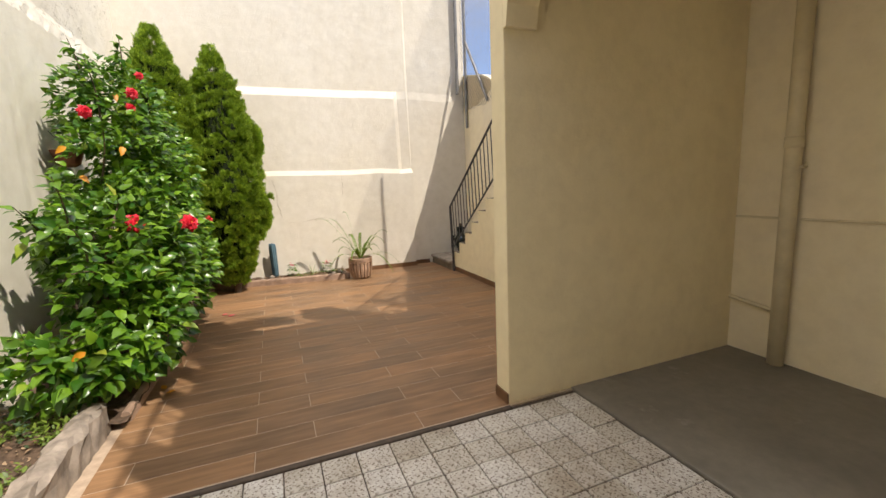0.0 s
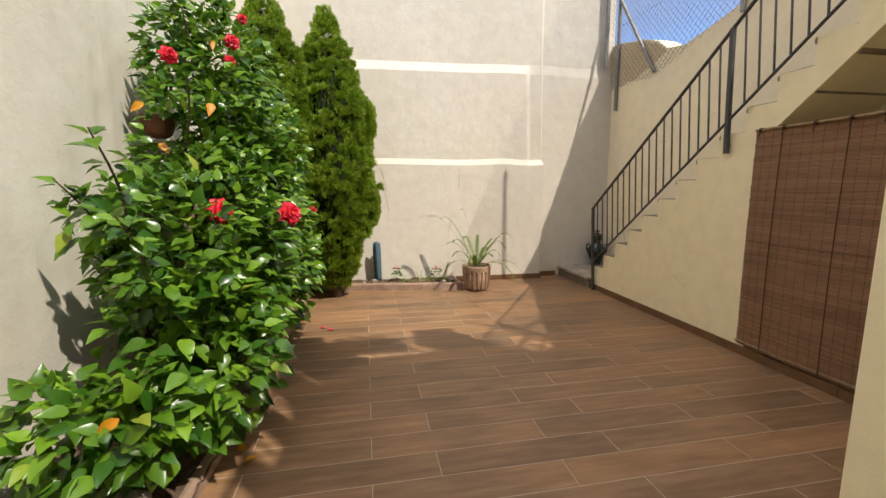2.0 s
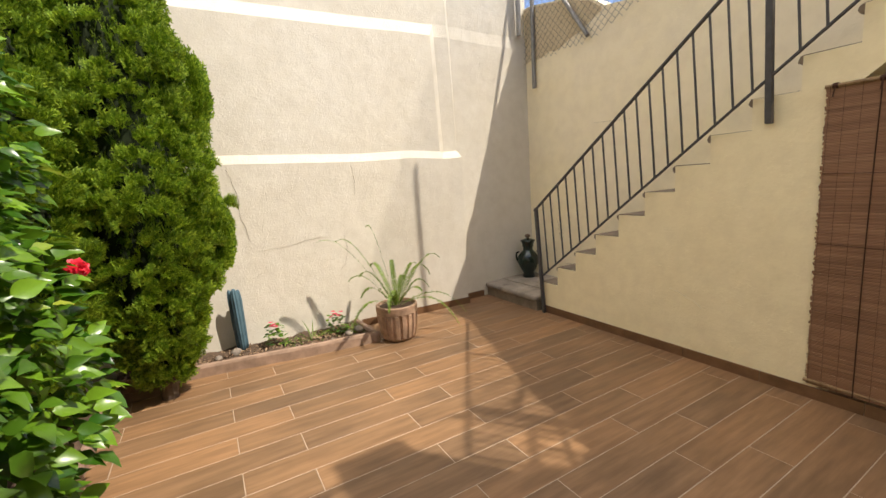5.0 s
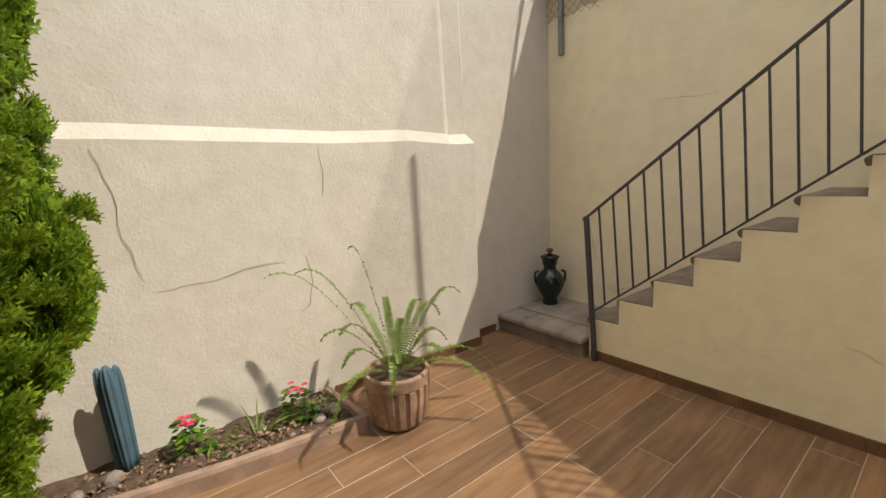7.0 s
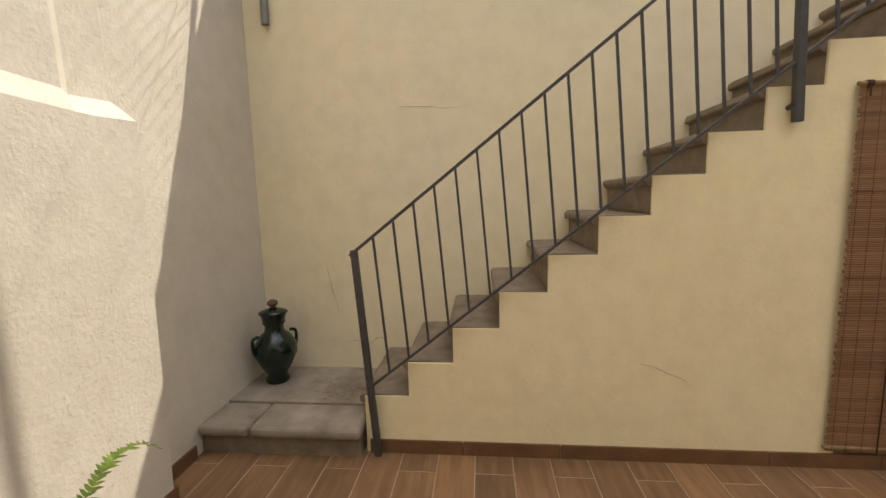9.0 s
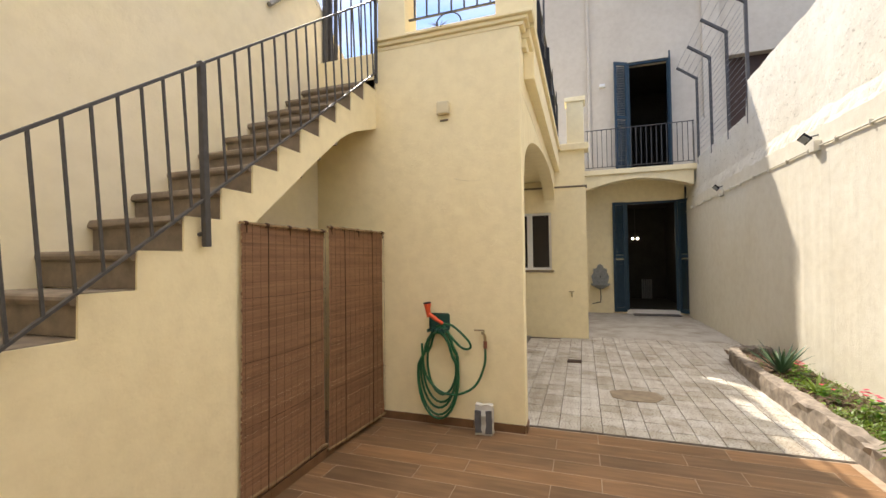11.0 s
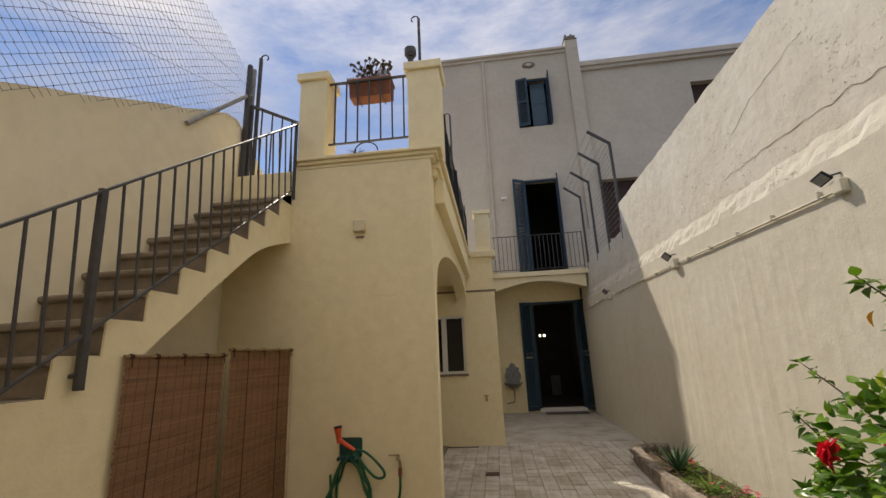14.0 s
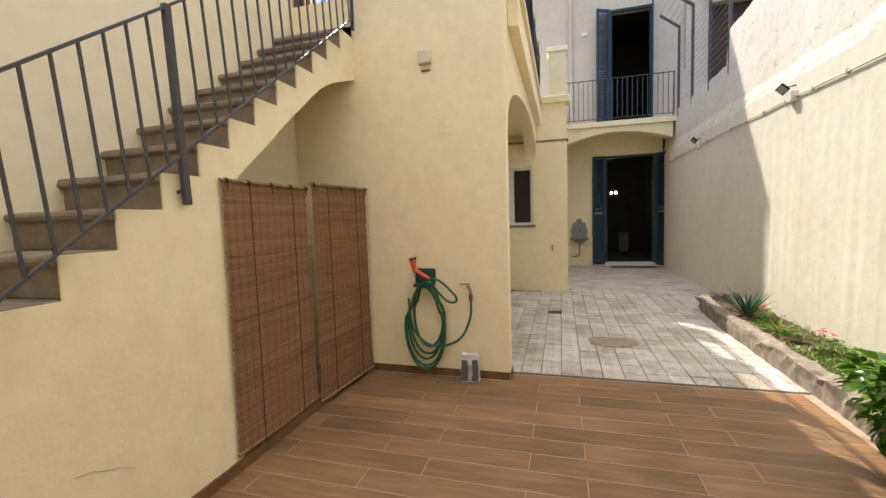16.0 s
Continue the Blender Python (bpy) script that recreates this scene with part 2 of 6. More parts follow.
M_PVC = plain("painted_pipe", (0.74, 0.64, 0.43), 0.55, 0, 0.15, 8, 0.05)
# near-black tone stands in for the dimness inside the rooms
M_DARK = plain("room_shade", (0.05, 0.045, 0.04), 0.9, 0, 0.3, 3, 0.0)
M_BLACKNET = plain("black_screen_cloth", (0.02, 0.022, 0.03), 0.8, 0, 0.4, 60, 0.3)
M_BROWNWIN = plain("brown_window", (0.06, 0.03, 0.02), 0.6, 0, 0.3, 10, 0.1)
M_PATCH = plain("sandy_patch", (0.36, 0.285, 0.20), 0.9, 0, 0.4, 8, 0.4)
M_TERRA = plain("terracotta", (0.30, 0.115, 0.07), 0.75, 0, 0.35, 10, 0.2)

# ---- geometry helpers ----
def part(name, bm, material, parent=None, label="", smooth=False, **tags):
    me = bpy.data.meshes.new(name)
    bmesh.ops.recalc_face_normals(bm, faces=bm.faces)
    bm.to_mesh(me)
    bm.free()
    if smooth:
        me.polygons.foreach_set("use_smooth", [True] * len(me.polygons))
    me.materials.append(material)
    ob = new(name, me)
    if parent:
        ob.parent = parent
    return tagged(ob, label, **tags)


def box(bm, x0, x1, y0, y1, z0, z1, bevel=0.0, seg=2):
    g = bmesh.ops.create_cube(bm, size=1)["verts"]
    for v in g:
        v.co = Vector(((x0 + x1) / 2 + v.co.x * (x1 - x0), (y0 + y1) / 2 + v.co.y * (y1 - y0), (z0 + z1) / 2 + v.co.z * (z1 - z0)))
    if bevel:
        es = list({e for v in g for e in v.link_edges})
        bmesh.ops.bevel(bm, geom=es, offset=bevel, segments=seg, affect="EDGES", profile=0.5)
    return g


def prism(bm, pts, axis, a0, a1):
    """The outline pts (the two other axes, in order) run along an axis from a0 to a1."""
    def at(p, a):
        return Vector((a, *p)) if axis == "x" else Vector((p[0], a, p[1])) if axis == "y" else Vector((*p, a))
    lo, hi = [bm.verts.new(at(p, a0)) for p in pts], [bm.verts.new(at(p, a1)) for p in pts]
    bm.faces.new(lo)
    bm.faces.new(hi[::-1])
    for i in range(len(pts)):
        j = (i + 1) % len(pts)
        bm.faces.new((lo[i], lo[j], hi[j], hi[i]))


def tube(bm, pts, r, n=8, cap=True, radii=None):
    pts = [Vector(p) for p in pts]
    rings = []
    side = None
    for i, p in enumerate(pts):
        d = (pts[min(i + 1, len(pts) - 1)] - pts[max(i - 1, 0)]).normalized()
        if side is None:
            side = d.orthogonal().normalized()
        side = (side - d * side.dot(d)).normalized()
        up = d.cross(side)
        rr = radii[i] if radii else r
        rings.append([bm.verts.new(p + (side * math.cos(a) + up * math.sin(a)) * rr) for a in [2 * math.pi * k / n for k in range(n)]])
    for a, b in zip(rings, rings[1:]):
        for k in range(n):
            bm.faces.new((a[k], a[(k + 1) % n], b[(k + 1) % n], b[k]))
    if cap:
        bm.faces.new(rings[0][::-1])
        bm.faces.new(rings[-1])


def bar(bm, a, b, w, d=None):
    """A flat or square bar from a to b."""
    a, b = Vector(a), Vector(b)
    d = d or w
    way = (b - a).normalized()
    side = Vector((0, 0, 1)).cross(way)
    side = side.normalized() if side.length > 1e-3 else Vector((1, 0, 0))
    up = way.cross(side)
    q = [side * w / 2 + up * d / 2, -side * w / 2 + up * d / 2, -side * w / 2 - up * d / 2, side * w / 2 - up * d / 2]
    lo, hi = [bm.verts.new(a + v) for v in q], [bm.verts.new(b + v) for v in q]
    bm.faces.new(lo[::-1])
    bm.faces.new(hi)
    for i in range(4):
        bm.faces.new((lo[i], lo[(i + 1) % 4], hi[(i + 1) % 4], hi[i]))


def lathe(bm, prof, n=24, at=(0, 0, 0), wave=None):
    rings = []
    for r, z in prof:
        rings.append([bm.verts.new((at[0] + (r * (wave(2 * math.pi * k / n, z) if wave else 1)) * math.cos(2 * math.pi * k / n),
                                    at[1] + (r * (wave(2 * math.pi * k / n, z) if wave else 1)) * math.sin(2 * math.pi * k / n), at[2] + z)) for k in range(n)])
    for a, b in zip(rings, rings[1:]):
        for k in range(n):
            bm.faces.new((a[k], a[(k + 1) % n], b[(k + 1) % n], b[k]))
    bm.faces.new(rings[0][::-1])
    bm.faces.new(rings[-1])


def thing(name, label, category, group="", at=(0, 0, 0)):
    ob = new(name)
    ob.empty_display_size = 0.1
    ob.location = at
    return tagged(ob, label, category, group)


def curve_pts(pts, n=8):
    """A smooth line through pts."""
    pts = [Vector(p) for p in pts]
    out = []
    for i in range(len(pts) - 1):
        p0, p1, p2, p3 = pts[max(i - 1, 0)], pts[i], pts[i + 1], pts[min(i + 2, len(pts) - 1)]
        for k in range(n):
            t = k / n
            out.append(0.5 * ((2 * p1) + (p2 - p0) * t + (2 * p0 - 5 * p1 + 4 * p2 - p3) * t * t + (3 * p1 - p0 - 3 * p2 + p3) * t ** 3))
    return out + [pts[-1]]


# ---- the plan, in metres ----
XS, XE, XW = 2.86, 3.60, -1.98          # stair wall, east boundary, west boundary
YH, YH2 = 2.83, 2.66                    # wall with the hose, its two faces
XP = 1.33                               # open west side of the porch
YBLK, XBLK = -2.15, 0.71                # side block by the house
YF = -6.55                              # house front
RUN, RISE, Y1, Z1 = 0.2492, 0.1950, 6.817, 0.334
STRUCT = dict(kind="structure")

# ground
bm = bmesh.new()
bmesh.ops.create_grid(bm, x_segments=2, y_segments=2, size=400)
for v in bm.verts:
    v.co.z = -0.06
part("ground", bm, M_JOINT, label="bare earth under and around the yard", category="ground", **STRUCT)


def back_y(x):
    return 7.88 - 0.05 * (x - 2.4) if x < 2.42 else 8.0


# back wall: three storeys of render, each set back, with sloped ledges; the corner bay lies deeper
def back_wall():
    bm = bmesh.new()
    zs = [-0.1, 1.775, 1.86, 3.115, 3.255, 3.6, 6.6]
    full, bevel, bay = [0, 0, .045, .05, .13, .13, .13], [0, 0, .11, .11, .13, .13, .13], [.14, .14, .14, .14, .16, .16, .16]
    prof = zs
    rows = []
    for x, ds in ((-2.4, full), (-1.2, full), (0.0, full), (1.2, full), (1.8, full), (2.14, full), (2.22, bevel), (2.40, bevel), (2.44, bay), (3.0, bay), (3.62, bay)):
        rows.append([bm.verts.new((x + (0.03 * (i in (1, 2)) if 2.1 < x < 2.42 else 0), back_y(min(x, 2.4)) + d, z + 0.012 * math.sin(7 * x + z))) for i, (d, z) in enumerate(zip(ds, zs))])
    far = rows[-1]
    for a, b in zip(rows, rows[1:]):
        for i in range(len(prof) - 1):
            bm.faces.new((a[i], a[i + 1], b[i + 1], b[i]))
    # thickness behind
    x0, x1 = -2.4, 3.62
    bk = [bm.verts.new(c) for c in ((x0, 8.5, -0.1), (x0, 8.5, 6.6), (x1, 8.5, 6.6), (x1, 8.5, -0.1))]
    bm.faces.new(bk)
    top = [r[-1] for r in rows]
    bm.faces.new([bk[1], bk[2]] + top[::-1])
    bm.faces.new([bk[3], bk[2]] + far[::-1])
    bm.faces.new([bk[0], bk[1]] + rows[0][::-1])
    return part("wall_north", bm, M_CREAM, label="tall cream rendered wall with two sloped ledges and flaking paint", category="wall", **STRUCT)


back_wall()


def ragged(pts, step, amp, seed):
    """Points along a line, roughened."""
    rnd = random.Random(seed)
    out = []
    for (a, b), (c, d) in zip(pts, pts[1:]):
        n = max(1, int(math.hypot(c - a, d - b) / step))
        for k in range(n):
            t = k / n
            out.append((a + (c - a) * t, b + (d - b) * t + rnd.uniform(-amp, amp)))
    return out + [pts[-1]]


# east boundary wall, its top rising with the stair
bm = bmesh.new()
top = ragged([(8.3, 3.62), (7.9, 3.60), (7.35, 3.48), (7.0, 3.34), (6.8, 3.19), (6.5, 3.15), (6.2, 3.2), (5.1, 3.48), (3.0, 4.58), (2.8, 4.6), (2.62, 4.45), (1.9, 3.95), (1.6, 3.72), (-6.5, 3.72)], 0.18, 0.012, 4)
prism(bm, [(8.3, -0.1)] + top + [(-6.5, -0.1)], "x", XE, XE + 0.3)
part("wall_east", bm, M_EAST, label="yellow rendered boundary wall whose worn top rises beside the stair", category="wall", **STRUCT)

# west boundary wall: thick lower part, sloped ledge, thinner ragged upper part
def west_wall():
    bm = bmesh.new()
    n = 150
    rnd = random.Random(9)
    rows = []
    for k in range(n + 1):
        y = -6.55 + (8.6 + 6.55) * k / n
        zt = 4.79 + (y + 1.9) * 0.025
        if y < -2.0:
            zt = 4.2 - (0.0 if y > -5.35 else 0.15)
        zt += rnd.uniform(-0.015, 0.015)
        j = rnd.uniform(-0.012, 0.012)
        rows.append([bm.verts.new(p) for p in ((XW - 0.45, y, -0.1), (XW, y, -0.1), (XW + j * 0.4, y, 1.2), (XW, y, 3.20 + j), (XW - 0.014 + j * 0.8, y, 3.27 + j * 2), (XW - 0.032 + rnd.uniform(-.006, .006), y, 3.35 + j), (XW - 0.052, y, 3.43 + j * 2), (XW - 0.062, y, zt - 0.03), (XW - 0.10, y, zt), (XW - 0.45, y, zt))])
    for a, b in zip(rows, rows[1:]):
        for i in range(len(a)):
            bm.faces.new((a[i], a[(i + 1) % len(a)], b[(i + 1) % len(b)], b[i]))
    bm.faces.new(rows[0][::-1])
    bm.faces.new(rows[-1])
    ob = part("wall_west", bm, M_WEST, label="long pale rendered boundary wall with a weathered ledge and cracks", category="wall", **STRUCT)
    ob.data.materials.append(M_WESTUP)
    for q in ob.data.polygons:
        if q.center.z > 3.22:
            q.material_index = 1


west_wall()

# wall with the hose: closes the porch and the space under the stair
bm = bmesh.new()
box(bm, XP, XE, YH2, YH, -0.1, 3.868, 0.008)
part("wall_hose", bm, M_YELLOW, label="yellow rendered porch wall that carries the garden hose", category="wall", **STRUCT)

# porch front with its low arch
bm = bmesh.new()
arch = []
for k in range(25):
    a = math.pi * k / 24
    y = 0.24 + 2.39 * math.cos(a)
    base_z = 2.46 + (2.63 - y) / 4.78 * 0.28
    arch.append((y, base_z + 0.62 * math.sin(a) ** 0.8))
prism(bm, [(YH2, 3.72), (YH2, 2.46)] + arch + [(YBLK, 3.72)], "x", XP, XP + 0.22)
part("wall_porch_front", bm, M_YELLOW, label="yellow rendered porch front with a wide low arch", category="wall", **STRUCT)
bm = bmesh.new()
box(bm, XP, XE, YBLK, YH, 3.25, 3.70)
bm2 = part("ceiling", bm, M_YELLOW, label="painted porch ceiling under the roof terrace", category="ceiling", **STRUCT)
bm2.location.z = 0.004
bm2.scale = (0.998, 0.998, 1)

# side block
def block():
    bm = bmesh.new()
    wx0, wx1, wz0, wz1 = 1.41, 2.62, 1.40, 2.60
    d = 0.25
    y0, y1 = YBLK - d, YBLK
    box(bm, XBLK, wx0, y0, y1, -0.1, 3.12)
    box(bm, wx1, XE, y0, y1, -0.1, 3.12)
    box(bm, wx0, wx1, y0, y1, -0.1, wz0)
    box(bm, wx0, wx1, y0, y1, wz1, 3.12)
    box(bm, XBLK, XBLK + d, YF, y0, -0.1, 3.12)
    box(bm, XBLK + 0.012, XE, YF, y1 - 0.012, 3.12, 3.95)
    return part("wall_side_block", bm, M_YELLOW, label="yellow rendered side block beside the porch", category="wall", **STRUCT)


block()

# block window
def block_window():
    w = tagged(new("window_1"), "white aluminium sliding window with dark panes", "window", **STRUCT)
    x0, x1, z0, z1, y = 1.41, 2.62, 1.40, 2.60, YBLK - 0.03
    bm = bmesh.new()
    for a, b, c, d in ((x0, x1, z0, z0 + 0.05), (x0, x1, z1 - 0.05, z1), (x0, x0 + 0.05, z0 + 0.05, z1 - 0.05), (x1 - 0.05, x1, z0 + 0.05, z1 - 0.05), (1.80, 1.91, z0 + 0.05, z1 - 0.05)):
        box(bm, a, b, y - 0.05, y, c, d, 0.004, 1)
    part("window_frame", bm, M_WHITE, w)
    for a, b, yy in ((x0 + 0.05, 1.80, y - 0.03), (1.91, x1 - 0.05, y - 0.035)):
        bm = bmesh.new()
        box(bm, a, b, yy - 0.006, yy, z0 + 0.05, z1 - 0.05)
        part("pane", bm, M_GLASSDARK, w)
    bm = bmesh.new()
    box(bm, x0 - 0.05, x1 + 0.05, y - 0.02, YBLK + 0.03, z0 - 0.05, z0 - 0.003, 0.006, 1)
    part("window_sill", bm, M_STONE, w)


M_GLASSDARK = plain("dark_glass", (0.02, 0.02, 0.022), 0.06, 0, 0.1, 3, 0.0, 0.6)
block_window()

# ---- roof terrace: cornice, pillars, rails ----
ter = thing("roof_terrace_edge", "yellow moulded cornice round the roof terrace, its top worn and stained", "cornice")
for f0, f1, o in ((0.0, 0.35, 0.35), (0.35, 0.7, 0.65), (0.7, 1.0, 1.0)):
    # three steps growing outwards, on both sides of the corner
    bm = bmesh.new()
    box(bm, XP - 0.13 * o, XS - 0.002, YH2, YH + 0.085 * max(0.0, o - 0.35), 3.872 + 0.12 * f0, 3.87 + 0.12 * f1, 0.006, 1)
    part("moulding", bm, M_YELLOW, ter)
    bm = bmesh.new()
    box(bm, XP - 0.13 * o, XP + 0.2, YBLK, YH2 - 0.004, 3.732 + 0.26 * f0, 3.73 + 0.26 * f1, 0.008, 1)
    part("moulding", bm, M_YELLOW, ter)
bm = bmesh.new()
box(bm, XP - 0.11, XP - 0.002, YBLK, 2.55, 3.45, 3.73, 0.006, 1)
part("moulding", bm, M_YELLOW, ter)
bm = bmesh.new()
box(bm, XBLK - 0.07, XP - 0.14, YBLK - 0.3, YBLK + 0.08, 3.86, 4.0, 0.01, 1)
part("moulding", bm, M_YELLOW, ter)
bm = bmesh.new()
box(bm, XBLK - 0.025, XE, YBLK - 0.2, YBLK + 0.02, 3.10, 3.135, 0.005, 1)
part("drip_edge", bm, M_STONE, ter)


def pillar(x0, x1, y0, y1, z0, z1, label):
    p = thing("terrace_pillar", label, "pillar", "pillars of the roof terrace")
    bm = bmesh.new()
    box(bm, x0, x1, y0, y1, z0, z1 - 0.10, 0.008)
    part("shaft", bm, M_YELLOW, p)
    bm = bmesh.new()
    box(bm, x0 - 0.035, x1 + 0.035, y0 - 0.035, y1 + 0.035, z1 - 0.10, z1, 0.012)
    part("cap", bm, M_YELLOW, p)


pillar(2.525, 2.845, 2.48, 2.81, 3.992, 5.12, "square yellow rendered pillar with a flat cap beside the stair head")
pillar(1.195, 1.56, 2.45, 2.81, 3.992, 5.10, "square yellow rendered corner pillar with a flat cap")
pillar(0.72, 1.06, YBLK - 0.36, YBLK - 0.02, 3.96, 4.98, "small yellow pillar with a cap above the side block")


def railing(name, label, a, b, height, foot, n, group=""):
    """A level or sloping iron railing from a to b: two rails and n uprights."""
    r = thing(name, label, "railing", group)
    a, b = Vector(a), Vector(b)
    bm = bmesh.new()
    bar(bm, a + Vector((0, 0, height)), b + Vector((0, 0, height)), 0.034, 0.016)
    part("top_rail", bm, M_IRON, r)
    bm = bmesh.new()
    bar(bm, a + Vector((0, 0, foot)), b + Vector((0, 0, foot)), 0.026, 0.014)
    part("bottom_rail", bm, M_IRON, r)
    first = None
    for k in range(n):
        p = a.lerp(b, (k + 0.5) / n)
        if first is None:
            bm = bmesh.new()
            box(bm, -0.008, 0.008, -0.008, 0.008, foot + 0.005, height - 0.006)
            first = part("baluster", bm, M_IRON, r)
            first.location = p
        else:
            o = new("baluster", first.data)
            o.parent, o.location = r, p
    return r


railing("terrace_railing", "dark iron railing between the terrace pillars", (1.56, 2.70, 4.0), (2.525, 2.70, 4.0), 1.02, 0.22, 7)
railing("balcony_railing", "dark iron balcony railing with thin uprights", (-2.05, -5.42, 4.06), (0.66, -5.42, 4.06), 1.12, 0.08, 22)
# black cloth screen along the west side of the terrace
sc_net = thing("terrace_screen", "dark cloth screen on an iron rail along the terrace edge", "screen")
bm = bmesh.new()
cols = []
LOW = ((-1.5, -0.9), (-0.45, 0.2), (0.5, 1.0), (1.25, 1.5), (1.75, 1.95))      # where the cloth has sagged from the rail
for k in range(91):
    y0, w = 2.38 - k * 0.05, 0.02 * math.sin(k * 0.53)
    down = any(a < y0 < b for a, b in LOW)
    cols.append([bm.verts.new((1.235 + w, y0, 4.0)), bm.verts.new((1.235 + w, y0, (4.40 if down else 4.88) + 0.025 * math.sin(k * 0.9)))])
for c0, c1 in zip(cols, cols[1:]):
    bm.faces.new((c0[0], c1[0], c1[1], c0[1]))
bmesh.ops.solidify(bm, geom=bm.faces[:], thickness=0.012)
part("cloth", bm, M_BLACKNET, sc_net)
bm = bmesh.new()
bar(bm, (1.26, 2.40, 4.86), (1.26, -2.15, 4.86), 0.03, 0.03)
part("rail", bm, M_IRON, sc_net)
first = None
for k in range(37):
    if first is None:
        bm = bmesh.new()
        box(bm, -0.008, 0.008, -0.008, 0.008, 4.0, 4.85)
        first = part("baluster", bm, M_IRON, sc_net)
        first.location = (1.275, 2.30, 0)
    else:
        o = new("baluster", first.data)
        o.parent, o.location = sc_net, (1.275, 2.30 - 0.12 * k, 0)
# unseen parapet added on the side block's roof to keep sun off the paving
bm = bmesh.new()
box(bm, XBLK + 0.03, XBLK + 0.15, YF + 0.12, YBLK - 0.38, 3.952, 4.62, 0.01, 1)
part("wall_shade_parapet", bm, M_YELLOW, label="unseen yellow parapet on the side block roof, added to shade the paving", category="wall", **STRUCT)


def hook_pole(x, y, z0, z1, r=0.018, back=1):
    p = thing("hook_pole", "thin iron clothes-line pole with a curled hook on top", "pole", "clothes-line poles")
    bm = bmesh.new()
    tube(bm, [(x, y, z0), (x, y, z1)], r, 8)
    part("pole", bm, M_IRON, p)
    bm = bmesh.new()
    tube(bm, [(x + back * (0.05 - 0.05 * math.cos(a)), y, z1 + 0.05 * math.sin(a)) for a in [math.pi * k / 8 for k in range(-1, 11)]], 0.009, 6)
    part("hook", bm, M_IRON, p)


hook_pole(1.50, 2.2, 3.7, 6.28, 0.02, 1)
hook_pole(1.29, 0.3, 3.7, 5.93, 0.016, 1)
vent = thing("vent_pipe", "dark capped flue pipe standing on the terrace", "pipe")
bm = bmesh.new()
tube(bm, [(1.68, 1.9, 3.7), (1.68, 1.9, 5.95)], 0.04, 12)
part("pipe", bm, M_IRON, vent)
bm = bmesh.new()
lathe(bm, [(0.06, 0), (0.085, 0.04), (0.085, 0.13), (0.05, 0.16)], 14, (1.68, 1.9, 5.93))
part("cowl", bm, M_IRON, vent)

# ---- stair ----
stair = thing("staircase", "open yellow masonry stair with worn brown stone treads", "staircase")
NST = 17


def step_y(k):
    return Y1 - RUN * (k - 1)          # back edge of the k-th tread's outline


bm = bmesh.new()
outline = [(7.07, 0.0), (7.07, Z1 - 0.006)]
for k in range(1, NST + 1):
    outline.append((step_y(k) + 0.004, Z1 + RISE * (k - 1) - 0.006))
    outline.append((step_y(k) + 0.004, Z1 + RISE * k - 0.006))
outline += [(YH, Z1 + RISE * NST - 0.006), (YH, 3.04)]
soff = curve_pts([(0, 2.83, 3.04), (0, 3.38, 2.83), (0, 3.83, 2.5), (0, 4.26, 2.14), (0, 4.62, 1.84)], 5)
outline += [(p.y, p.z) for p in soff[1:]] + [(4.64, 1.80), (4.645, 1.7), (4.645, 0.0)]
prism(bm, outline, "x", XS, XS + 0.014)
part("stringer", bm, M_YELLOW, stair)
bm = bmesh.new()
inner = [(y - 0.03 if 0.05 < z < Z1 + RISE * NST - 0.05 and i < 2 * NST + 2 else y, z - 0.04 if i < 2 * NST + 2 and z > 0.05 else z) for i, (y, z) in enumerate(outline)]
prism(bm, inner, "x", XS + 0.0142, XE)
part("body", bm, M_YELLOW, stair)
for k in range(1, NST + 1):
    bm = bmesh.new()
    y1, y0, z = step_y(k) + RUN, step_y(k) - 0.02, Z1 + RISE * (k - 1)
    rnd = random.Random(k)
    if k == 1:
        y1 = 7.07
    # tread with a rounded nose, riser block below
    nose = [(y1 + 0.035 - 0.028 + 0.028 * math.cos(a), z - 0.028 + 0.028 * math.sin(a)) for a in [math.pi / 2 - math.pi * i / 6 for i in range(7)]]
    prof = [(y0, z)] + nose + [(y1 + 0.002, z - 0.058), (y1 + 0.002, z - RISE + 0.002), (y0, z - RISE + 0.002)]
    prism(bm, prof, "x", XS + 0.012 + rnd.uniform(0, 0.006), XE)
    for v in bm.verts:
        v.co += Vector((0, rnd.uniform(-0.004, 0.004), rnd.uniform(-0.003, 0.003)))
    part("step", bm, M_STONE, stair)
land = thing("stair_landing", "low worn grey stone landing at the foot of the stair", "landing")
bm = bmesh.new()
box(bm, 2.80, XE, 7.09, 8.02, -0.02, 0.108, 0.01)
part("base", bm, M_STONE, land)
for x0, x1, y0, y1, z1 in ((2.765, 3.06, 7.085, 7.72, 0.172), (2.765, 3.06, 7.726, 8.02, 0.170), (3.066, XE, 7.085, 8.02, 0.174)):
    bm = bmesh.new()
    box(bm, x0, x1, y0, y1, 0.11, z1, 0.024 if x0 < 3 else 0.006, 3)
    part("slab", bm, M_LANDING, land)


def rail_z(y):
    return 6.660 - 0.7795 * y


